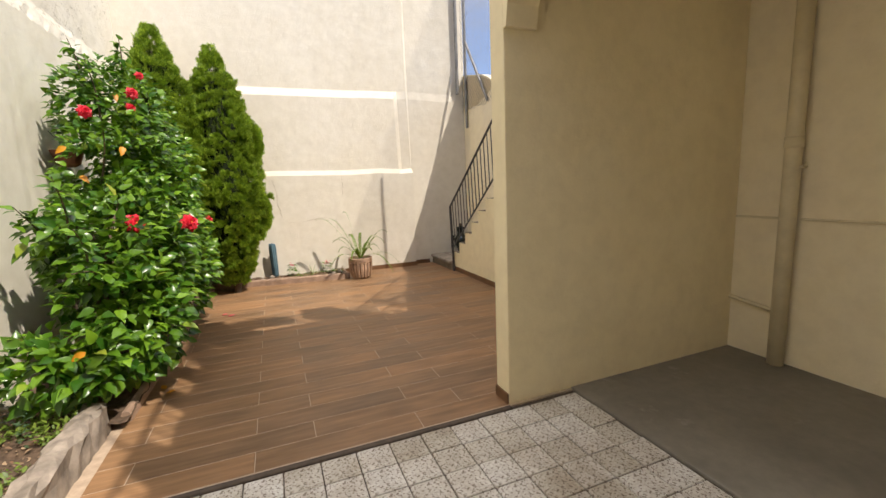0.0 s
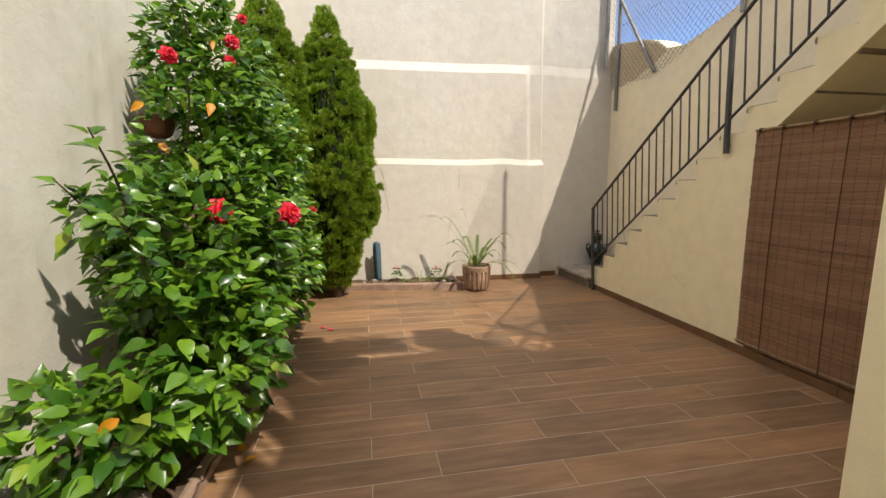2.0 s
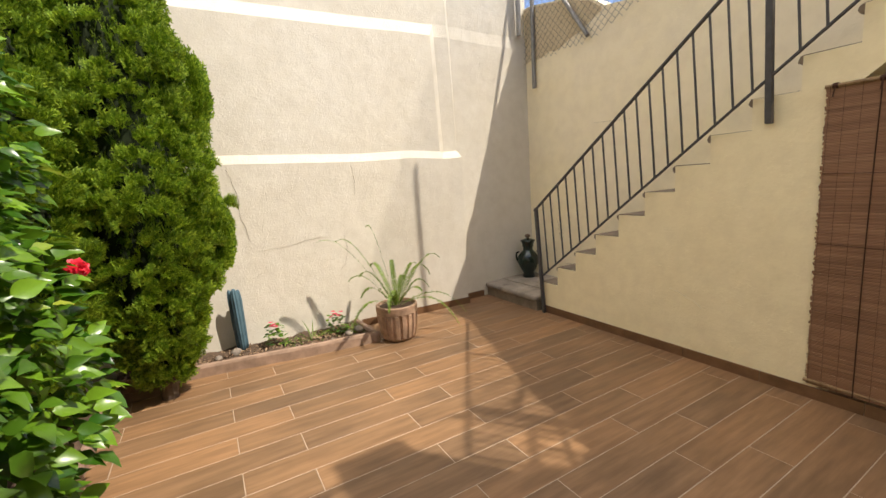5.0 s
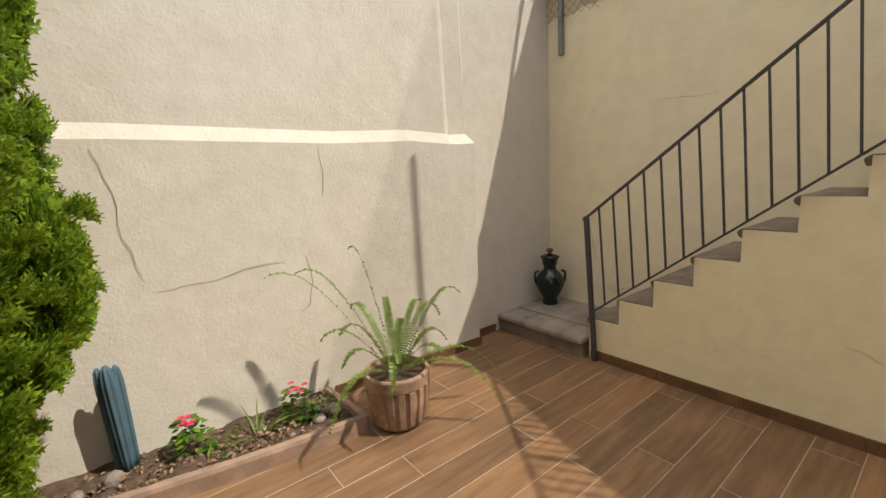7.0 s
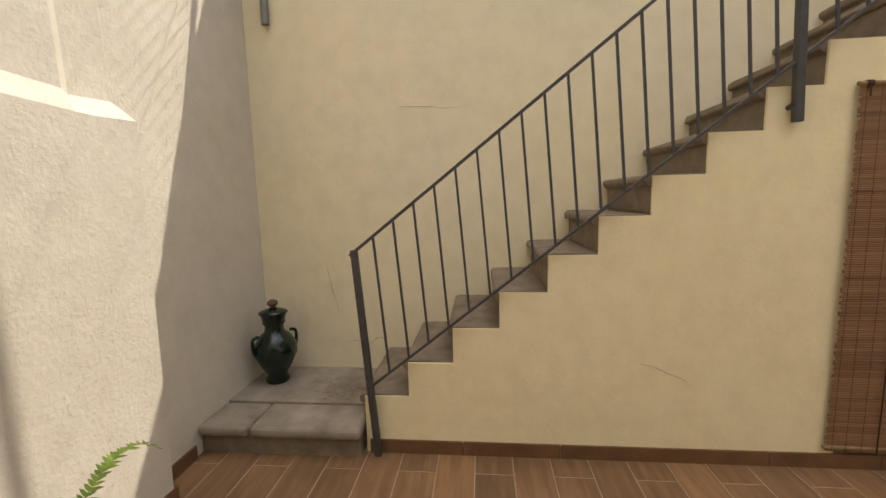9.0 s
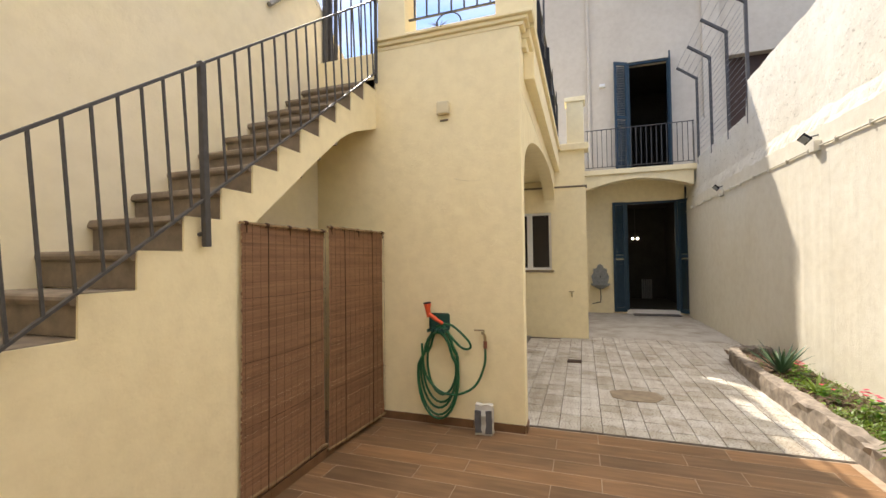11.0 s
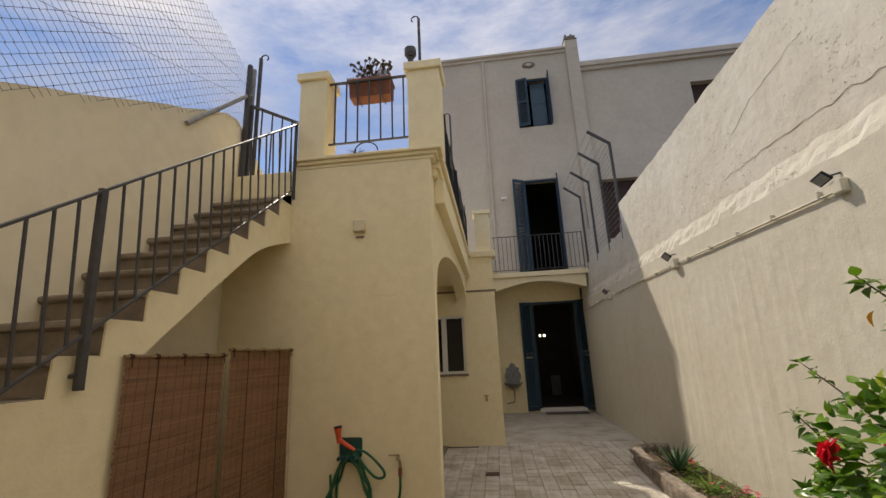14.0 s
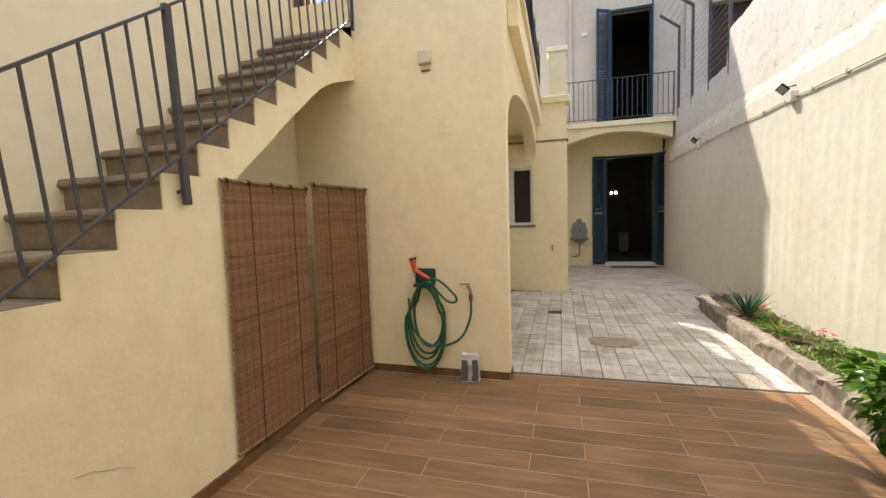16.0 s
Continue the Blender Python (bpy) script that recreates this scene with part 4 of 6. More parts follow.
def skew(bm, y_hi, y_lo, out):
    """Swing the far end of a blind away from the wall."""
    for v in bm.verts:
        v.co.x -= out * max(0.0, (y_hi - v.co.y) / (y_hi - y_lo)) ** 1.5


def blind(y_hi, y_lo, z0, z1, x, label, out=0.0):
    b = thing("bamboo_blind", label, "blind", "bamboo blinds")
    bm = bmesh.new()
    rnd = random.Random(int(y_hi * 100))
    z, h = z0, 0.0085
    n = 10
    while z < z1:
        rows = []
        sag, e0, e1 = rnd.uniform(-0.0012, 0.0012), rnd.uniform(-0.006, 0.006), rnd.uniform(-0.006, 0.006)
        for k in range(n + 1):
            ya = y_hi + e0 + (y_lo + e1 - y_hi - e0) * k / n
            xa = x - 0.012 * math.sin(3.0 * k / n + z * 1.3) + sag
            rows.append([bm.verts.new(c) for c in ((xa, ya, z - 0.0004), (xa - 0.0016, ya, z + h * 0.5), (xa, ya, z + h))])
        for ra, rb in zip(rows, rows[1:]):
            bm.faces.new((ra[0], rb[0], rb[1], ra[1]))
            bm.faces.new((ra[1], rb[1], rb[2], ra[2]))
        z += h
    skew(bm, y_hi, y_lo, out)
    part("slats", bm, M_BAMBOO, b, kind="stuff")
    for k, f in enumerate((0.02, 0.09, 0.17, 0.25, 0.33, 0.42, 0.5, 0.58, 0.67, 0.75, 0.83, 0.91, 0.98)):
        bm = bmesh.new()
        y = y_hi + (y_lo - y_hi) * f
        tube(bm, curve_pts([(x - 0.020, y, z1), (x - 0.028, y + 0.004, (z0 + z1) / 2), (x - 0.022, y, z0)], 6), 0.0009 if k not in (3, 9) else 0.0034, 5)
        skew(bm, y_hi, y_lo, out)
        part("cord", bm, M_CORD, b)
    for zz in (z0 + 0.02, z1):
        bm = bmesh.new()
        tube(bm, [(x - 0.006, y_hi + 0.01, zz), (x - 0.006, y_lo - 0.01, zz)], 0.011, 8)
        skew(bm, y_hi, y_lo, out)
        part("rod", bm, M_CANE, b)
    # cross battens woven in, lashings round the top rod
    for f in (0.27, 0.50, 0.73):
        bm = bmesh.new()
        zz = z0 + (z1 - z0) * f
        tube(bm, curve_pts([(x - 0.016, y_hi - 0.01, zz), (x - 0.024, (y_hi + y_lo) / 2, zz - 0.008), (x - 0.018, y_lo + 0.01, zz + 0.006)], 6), 0.0016, 5)
        skew(bm, y_hi, y_lo, out)
        part("batten", bm, M_CORD, b)
    for f in (0.04, 0.25, 0.5, 0.75, 0.96):
        bm = bmesh.new()
        y = y_hi + (y_lo - y_hi) * f
        tube(bm, [(x - 0.006, y - 0.012, z1), (x - 0.006, y + 0.012, z1)], 0.016, 8)
        tube(bm, [(x - 0.016, y, z1), (x - 0.024, y + 0.006, z1 - 0.06)], 0.004, 5)
        skew(bm, y_hi, y_lo, out)
        part("lashing", bm, M_CORD, b)
    return b


blind(4.70, 3.80, 0.10, 1.88, 2.845, "brown bamboo roller blind hung as a screen under the stair")
blind(3.76, 2.88, 0.04, 1.92, 2.84, "brown bamboo roller blind leaning beside the porch wall", 0.07)


# ---- plants ----
M_HIB = leaf_material("hibiscus_leaf", (0.026, 0.100, 0.008), (0.20, 0.37, 0.026), 0.28, 0.32)
M_HIBY = leaf_material("young_leaf", (0.20, 0.32, 0.03), (0.36, 0.42, 0.05), 0.35, 0.3)
M_YELLOWLEAF = leaf_material("yellow_leaf", (0.55, 0.22, 0.01), (0.65, 0.30, 0.015), 0.5, 0.2)
M_CYP = leaf_material("cypress_green", (0.085, 0.19, 0.010), (0.47, 0.62, 0.05), 0.55, 0.40)
M_PETAL = leaf_material("red_petal", (0.72, 0.010, 0.035), (0.85, 0.03, 0.06), 0.5, 0.3)
M_PINK = leaf_material("pink_petal", (0.62, 0.05, 0.12), (0.80, 0.12, 0.16), 0.45, 0.2)
M_STAMEN = plain("yellow_stamen", (0.75, 0.40, 0.04), 0.6, 0, 0.2, 20, 0)
M_BARK = plain("bark", (0.14, 0.10, 0.07), 0.9, 0, 0.5, 14, 0.6)
M_FERN = leaf_material("fern_green", (0.10, 0.17, 0.022), (0.24, 0.33, 0.05), 0.45, 0.35)
M_CACTUS = plain("blue_cactus_skin", (0.085, 0.16, 0.20), 0.6, 0, 0.35, 9, 0.1)


def leaf_shape(length, width, fold=0.18, droop=0.18):
    """A folded, drooping oval leaf along +y, its face up."""
    v, f = [], []
    prof = [(0.0, 0.04), (0.18, 0.72), (0.42, 1.0), (0.68, 0.72), (0.88, 0.32), (1.0, 0.02)]
    for t, w in prof:
        z = -droop * length * t * t
        v += [(-w * width / 2, t * length, z + fold * w * width / 2), (0, t * length, z), (w * width / 2, t * length, z + fold * w * width / 2)]
    for i in range(len(prof) - 1):
        a = 3 * i
        f += [(a, a + 1, a + 4, a + 3), (a + 1, a + 2, a + 5, a + 4)]
    return np.array(v), f


def aim(p, way, face, roll=0.0, s=1.0):
    """A pose at p with +y along way and +z near face."""
    y = Vector(way).normalized()
    x = y.cross(Vector(face))
    x = x.normalized() if x.length > 1e-3 else y.orthogonal().normalized()
    z = x.cross(y)
    m = Matrix((x, y, z)).transposed().to_4x4()
    return Matrix.Translation(p) @ m @ Matrix.Rotation(roll, 4, "Y") @ Matrix.Scale(s, 4)


def scatter(name, shape, poses, material, parent, label=""):
    """Many alike small pieces in one mesh."""
    v, f = shape
    v4 = np.c_[v, np.ones(len(v))]
    allv, allf = [], []
    for i, m in enumerate(poses):
        allv.append((np.array(m) @ v4.T).T[:, :3])
        o = i * len(v)
        allf += [tuple(k + o for k in q) for q in f]
    me = bpy.data.meshes.new(name)
    me.from_pydata(np.concatenate(allv).tolist(), [], allf)
    me.polygons.foreach_set("use_smooth", [True] * len(me.polygons))
    me.materials.append(material)
    ob = new(name, me)
    ob.parent = parent
    return tagged(ob, label, kind="stuff")


def shape_mesh(name, shape, material):
    me = bpy.data.meshes.new(name)
    me.from_pydata(shape[0].tolist(), [], shape[1])
    me.polygons.foreach_set("use_smooth", [True] * len(me.polygons))
    me.materials.append(material)
    return me


def blob_points(blobs, n, rnd, lo, hi):
    """Places on a heap of ellipsoids, with the way outwards."""
    out = []
    areas = [rx * ry + ry * rz + rx * rz for _, (rx, ry, rz) in blobs]
    while len(out) < n:
        c, r = rnd.choices(blobs, areas)[0]
        d = Vector((rnd.gauss(0, 1), rnd.gauss(0, 1), rnd.gauss(0, 1))).normalized()
        k = rnd.uniform(lo, hi)
        q = Vector(c) + Vector((d.x * r[0], d.y * r[1], d.z * r[2])) * k
        if q.x < XW + 0.03 or q.z < 0.12:
            continue
        if any(o != (c, r) and sum(((q[i] - o[0][i]) / o[1][i]) ** 2 for i in range(3)) < (lo * 0.92) ** 2 for o in blobs):
            continue
        if noise.noise(q * 3.1) < -0.22 and k > 0.8:
            continue
        out.append((q, Vector((d.x / r[0], d.y / r[1], d.z / r[2])).normalized()))
    return out


def hibiscus_flower(parent, p, way, size):
    fl = part("flower", (lambda b: (tube(b, [Vector(p) - Vector(way).normalized() * 0.06, Vector(p)], 0.006, 6), b)[-1])(bmesh.new()), M_FERN, parent, "red double hibiscus flower")
    rnd = random.Random(int(abs(p[1]) * 1000))
    way = Vector(way).normalized()
    a = way.orthogonal().normalized()
    b = way.cross(a)
    for ring, n, tilt, s in ((0, 7, 0.15, 1.0), (1, 8, 0.45, 0.85), (2, 7, 0.8, 0.65), (3, 5, 1.15, 0.45)):
        for k in range(n):
            ang = 2 * math.pi * k / n + ring * 0.5 + rnd.uniform(-.15, .15)
            side = a * math.cos(ang) + b * math.sin(ang)
            d = side * math.cos(tilt) + way * math.sin(tilt)
            v, f = leaf_shape(size * s, size * s * 1.15, 0.25, 0.3)
            v = v + np.random.RandomState(k + ring * 9).uniform(-.09, .09, v.shape) * size
            me = shape_mesh("petal", (v, f), M_PETAL)
            o = new("petal", me)
            o.parent, o.matrix_local = fl, aim(Vector(p) + way * 0.008 * ring, d, way)
    bm = bmesh.new()
    tube(bm, [Vector(p) + way * 0.01, Vector(p) + way * size * 0.5], 0.006, 6, True, [0.003, 0.005])
    part("stamen", bm, M_STAMEN, fl)


def hibiscus_leaf(length, width):
    """A pointed oval leaf with a folded midrib and a wavy toothed edge."""
    v, f = [], []
    prof = [(0.0, 0.04), (0.08, 0.52), (0.22, 0.93), (0.38, 1.0), (0.55, 0.84), (0.72, 0.55), (0.88, 0.24), (1.0, 0.01)]
    for i, (t, w) in enumerate(prof):
        z = -0.24 * length * t * t
        up = 0.34 * w * width / 2 + (0.05 if i % 2 else -0.03) * width * w
        v += [(-w * width / 2, t * length, z + up), (0, t * length, z), (w * width / 2, t * length, z + up * 0.8)]
    for i in range(len(prof) - 1):
        a = 3 * i
        f += [(a, a + 1, a + 4, a + 3), (a + 1, a + 2, a + 5, a + 4)]
    return np.array(v), f


def hibiscus():
    h = thing("hibiscus_shrub", "large glossy green hibiscus shrub with red double flowers", "shrub")
    rnd = random.Random(21)
    blobs = [((-1.28, 4.62, 0.98), (0.48, 0.66, 0.66)), ((-1.35, 5.30, 1.35), (0.52, 0.78, 1.02)), ((-1.42, 5.55, 2.25), (0.45, 0.55, 0.60)),
             ((-1.18, 4.05, 0.58), (0.40, 0.44, 0.42)), ((-1.52, 5.20, 2.35), (0.28, 0.28, 0.48)), ((-1.58, 4.22, 1.30), (0.20, 0.24, 0.20)),
             ((-1.40, 3.68, 0.46), (0.34, 0.30, 0.24)), ((-1.15, 5.80, 0.85), (0.38, 0.60, 0.75)), ((-1.42, 4.95, 1.66), (0.30, 0.34, 0.36)),
             ((-1.22, 5.95, 1.75), (0.36, 0.50, 0.62))]
    blooms = (((-1.13, 4.44, 1.32), (0.5, -0.8, 0.2), 0.078), ((-0.76, 4.55, 1.29), (0.6, -0.7, 0.25), 0.078), ((-1.40, 4.62, 2.23), (0.5, -0.7, 0.1), 0.055), ((-1.20, 5.20, 2.50), (0.4, -0.8, 0.3), 0.06),
              ((-1.12, 5.20, 2.66), (0.4, -0.8, 0.3), 0.04), ((-1.22, 5.18, 2.36), (0.6, -0.6, 0.1), 0.045), ((-0.82, 6.15, 1.22), (0.5, -0.8, 0.1), 0.05))
    eyes = [Vector(c) + Vector(w).normalized() * 0.07 for c, w, _ in blooms]
    near = hibiscus_leaf(0.104, 0.064)
    poses = []
    for q, d in blob_points(blobs, 5600, rnd, 0.80, 1.08):
        way = (d * 0.7 + Vector((rnd.uniform(-.7, .7), rnd.uniform(-.7, .7), rnd.uniform(-.5, .45)))).normalized()
        face = d * 0.6 + Vector((0.25, -0.35, 1.0)) + Vector((rnd.uniform(-.5, .5), rnd.uniform(-.5, .5), rnd.uniform(-.3, .3)))
        s = rnd.uniform(0.65, 1.15) * (1.0 if q.z < 1.4 else 0.78)
        poses.append(aim(q, way, face, rnd.uniform(-.5, .5), s))
    poses = [m for m in poses if all((m.translation - e).length > 0.12 for e in eyes)]
    # a gap in the growth bares the pot on the wall
    g0, g1 = Vector((-1.08, 4.05, 1.68)), Vector((-1.85, 5.45, 1.93))
    def bared(p):
        t = max(0.0, min(1.0, (p - g0).dot(g1 - g0) / (g1 - g0).length_squared))
        return (p - g0.lerp(g1, t)).length < 0.12
    poses = [m for m in poses if not bared(m.translation)]
    # the leaves beside the walk are single parts
    front = [m for m in poses if m.translation.x > -1.12 and 3.6 < m.translation.y < 5.0 and m.translation.z < 1.7][:300]
    ids = {id(m) for m in front}
    rest = [m for m in poses if id(m) not in ids]
    me = shape_mesh("leaf", near, M_HIB)
    for m in front:
        o = new("leaf", me)
        o.parent, o.matrix_local = h, m
    scatter("foliage", near, rest, M_HIB, h)
    inner = []
    for q, d in blob_points(blobs, 2300, rnd, 0.35, 0.78):
        inner.append(aim(q, Vector((rnd.uniform(-1, 1), rnd.uniform(-1, 1), rnd.uniform(-.8, .3))), Vector((rnd.uniform(-.5, .5), rnd.uniform(-.5, .5), 1)), 0, rnd.uniform(0.9, 1.35)))
    inner = [m for m in inner if not bared(m.translation)]
    scatter("inner_foliage", near, inner, M_HIB, h)
    young = []
    for q, d in blob_points(blobs, 130, rnd, 0.95, 1.07):
        young.append(aim(q, d + Vector((rnd.uniform(-.6, .6), rnd.uniform(-.6, .6), -0.2)), d * 0.5 + Vector((0, -0.3, 1)), rnd.uniform(-.5, .5), rnd.uniform(0.6, 1.1)))
    scatter("young_foliage", near, young, M_HIBY, h, "pale yellow-green young leaves")
    # sparse side shoots that stand off the wall
    for base, tip in (((-1.62, 4.4, 0.9), (-1.66, 3.95, 1.50)), ((-1.45, 5.1, 2.0), (-1.44, 4.92, 2.74)), ((-1.6, 5.3, 2.4), (-1.62, 5.2, 2.95)), ((-1.3, 4.1, 0.9), (-1.25, 3.50, 1.08)), ((-1.35, 5.4, 2.5), (-1.25, 5.25, 3.0)), ((-1.50, 4.2, 1.1), (-1.30, 3.60, 1.68)), ((-1.35, 4.0, 0.9), (-1.22, 3.55, 1.35)), ((-1.4, 4.7, 1.6), (-1.22, 4.35, 2.15))):
        a, b = Vector(base), Vector(tip)
        mid = (a + b) / 2 + Vector((0.03, 0, 0.05))
        line = curve_pts([a, mid, b], 5)
        bm = bmesh.new()
        tube(bm, line, 0.008, 6, True, [0.010 - 0.007 * i / (len(line) - 1) for i in range(len(line))])
        part("shoot", bm, M_BARK, h)
        sp = []
        for i in range(40):
            t = rnd.uniform(0.05, 1.0)
            p = line[min(len(line) - 1, int(t * (len(line) - 1)))]
            d = Vector((rnd.uniform(-1, 1), rnd.uniform(-1, 1), rnd.uniform(-.4, .5))).normalized()
            sp.append(aim(p + d * 0.02, d, Vector((0.2, -0.3, 1)), rnd.uniform(-.5, .5), rnd.uniform(0.5, 0.95)))
        scatter("shoot_foliage", near, sp, M_HIB, h)
    for k in range(9):
        bm = bmesh.new()
        x, y = -1.55 + rnd.uniform(-.15, .15), 4.9 + rnd.uniform(-.5, .5)
        pts = curve_pts([(x, y, 0.05), (x + rnd.uniform(-.1, .15), y + rnd.uniform(-.3, .3), 0.9), (x + rnd.uniform(-.2, .35), y + rnd.uniform(-.4, .6), 1.5)], 6)
        tube(bm, pts, 0.02, 7, True, [0.024 - 0.018 * i / (len(pts) - 1) for i in range(len(pts))])
        part("branch", bm, M_BARK, h)
    for p, way, s in blooms:
        hibiscus_flower(h, p, way, s)
    ly = leaf_shape(0.085, 0.05, 0.5, 0.4)
    for k, p in enumerate(((-1.22, 3.42, 0.60), (-1.30, 5.05, 2.46), (-1.15, 4.50, 1.94), (-1.55, 4.60, 1.95), (-1.5, 4.62, 1.72))):
        o = new("yellow_leaf", shape_mesh("yellow_leaf", ly, M_YELLOWLEAF))
        o.parent, o.matrix_local = h, aim(p, (rnd.uniform(-1, 1), -0.5, -0.5), (0.5, -0.8, 0.5))
        tagged(o, "yellowed leaf")


hibiscus()


def spray_shape():
    """A small upright fan of scale-leaf twigs, each with side twiglets."""
    rnd = random.Random(5)
    v, f = [], []

    def strand(p0, d, ln, w):
        s = Vector((d.y, -d.x, 0)).normalized() * w
        p1, p2 = p0 + d * ln * 0.55, p0 + d * ln
        i = len(v)
        v.extend([p0 - s * 0.6, p0 + s * 0.6, p1 + s, p1 - s, p2])
        f.extend([(i, i + 1, i + 2, i + 3), (i + 3, i + 2, i + 4)])
    for k in range(6):
        a = radians(-58 + 116 * k / 5) + rnd.uniform(-.15, .15)
        ln = 0.075 * (1 - 0.3 * abs(k - 2.5) / 2.5) * rnd.uniform(.8, 1.2)
        d = Vector((math.sin(a), math.cos(a), rnd.uniform(-.35, .35))).normalized()
        p = Vector((0, 0.012 * (k % 3), 0))
        strand(p, d, ln, 0.0068)
        for t, sg in ((0.45, 1), (0.65, -1), (0.8, 1)):
            a2 = a + sg * 0.7
            strand(p + d * ln * t, Vector((math.sin(a2), math.cos(a2), rnd.uniform(-.3, .3))).normalized(), ln * 0.42, 0.0052)
    return np.array([tuple(c) for c in v]), f


def cypress(x, y, height, prof, seed, lobes=()):
    c = thing("cypress", "dense bright green upright cypress with feathery sprays", "tree", "cypresses by the back wall")
    rnd = random.Random(seed)
    bm = bmesh.new()
    tube(bm, [(x, y, 0.0), (x + 0.01, y, height * 0.5), (x, y, height * 0.92)], 0.05, 10, True, [0.06, 0.035, 0.008])
    part("trunk", bm, M_BARK, c)

    def radius(z):
        t = z / height
        for (a, ra), (b, rb) in zip(prof, prof[1:]):
            if a <= t <= b:
                return ra + (rb - ra) * (t - a) / (b - a)
        return 0.02
    shape = spray_shape()
    poses = []
    clumps = []
    while len(clumps) < 520:
        z = rnd.uniform(0.16, height)
        r0 = radius(z)
        if rnd.random() > 0.15 + r0 / 0.6:
            continue
        a = rnd.uniform(0, 2 * math.pi)
        wob = 0.92 + 0.20 * noise.noise(Vector((math.cos(a) * 2.2, math.sin(a) * 2.2, z * 2.6 + seed))) + rnd.uniform(-.07, .07)
        c0 = Vector((x + r0 * wob * math.cos(a), y + r0 * wob * math.sin(a), z))
        if c0.y > 8.05 or c0.x < XW or any((c0 - o[0]).length < 0.062 for o in clumps):
            if rnd.random() < 0.9:
                continue
        clumps.append((c0, Vector((math.cos(a), math.sin(a), 0)), rnd.uniform(0.05, 0.10)))
    for c0, out, size in clumps:
        axis = (out * 0.75 + Vector((rnd.uniform(-.25, .25), rnd.uniform(-.25, .25), 0.8))).normalized()
        root = c0 - axis * size * 0.9
        for k in range(24):
            d = (axis + 0.75 * Vector((rnd.gauss(0, 1), rnd.gauss(0, 1), rnd.gauss(0, 0.8))).normalized() * rnd.random() ** 0.5).normalized()
            p = root + d * size * rnd.uniform(0.55, 1.25)
            face = out * 0.8 + Vector((0.15, -0.3, 0.35)) + Vector((rnd.uniform(-.7, .7), rnd.uniform(-.7, .7), rnd.uniform(-.5, .5)))
            poses.append(aim(p, d + Vector((0, 0, 0.35)), face, 0, rnd.uniform(0.45, 0.85)))
    while len(poses) < 520 * 24 + 2600:
        z = rnd.uniform(0.12, height)
        r0 = radius(z)
        if rnd.random() > 0.2 + r0 / 0.6:
            continue
        a = rnd.uniform(0, 2 * math.pi)
        r = r0 * rnd.uniform(0.64, 0.82)
        p = Vector((x + r * math.cos(a), y + r * math.sin(a), z))
        way = Vector((math.cos(a) * 0.7, math.sin(a) * 0.7, 0.8)) + Vector((rnd.uniform(-.4, .4), rnd.uniform(-.4, .4), 0))
        poses.append(aim(p, way, Vector((-math.sin(a), math.cos(a), rnd.uniform(-.5, .5))), 0, rnd.uniform(0.7, 1.1)))
    for lx, ly, lz, lr, lh in lobes:
        for k in range(600):
            d = Vector((rnd.gauss(0, 1), rnd.gauss(0, 1), rnd.gauss(0, 1))).normalized()
            p = Vector((lx, ly, lz)) + Vector((d.x * lr, d.y * lr, d.z * lh)) * rnd.uniform(0.7, 1.0)
            poses.append(aim(p, d * 0.5 + Vector((0, 0, 0.9)), Vector((-d.y, d.x, 0.1)), rnd.uniform(-.5, .5), rnd.uniform(0.8, 1.2)))
    scatter("crown", shape, poses, M_CYP, c)
    # solid core behind the sprays, shade of the gaps put into its dark colour
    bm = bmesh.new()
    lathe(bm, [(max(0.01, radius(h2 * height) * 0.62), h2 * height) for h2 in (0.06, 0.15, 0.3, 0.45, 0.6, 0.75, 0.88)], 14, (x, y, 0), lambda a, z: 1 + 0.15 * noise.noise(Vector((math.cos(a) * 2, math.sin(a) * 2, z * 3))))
    part("inner_crown", bm, M_CYPCORE, c, "solid inner growth, shade between sprays put into its dark colour")


M_CYPCORE = plain("cypress_core_shade", (0.022, 0.035, 0.010), 0.95, 0, 0.5, 30, 0.6)
PROF = [(0.0, 0.08), (0.07, 0.20), (0.16, 0.36), (0.25, 0.48), (0.33, 0.55), (0.42, 0.56), (0.58, 0.49), (0.72, 0.42), (0.86, 0.27), (0.95, 0.12), (1.0, 0.03)]
cypress(-0.70, 7.38, 3.58, PROF, 3, ((-0.29, 7.42, 2.25, 0.14, 0.30), (-0.26, 7.35, 1.2, 0.12, 0.3)))
cypress(-1.36, 7.10, 3.72, PROF, 8)


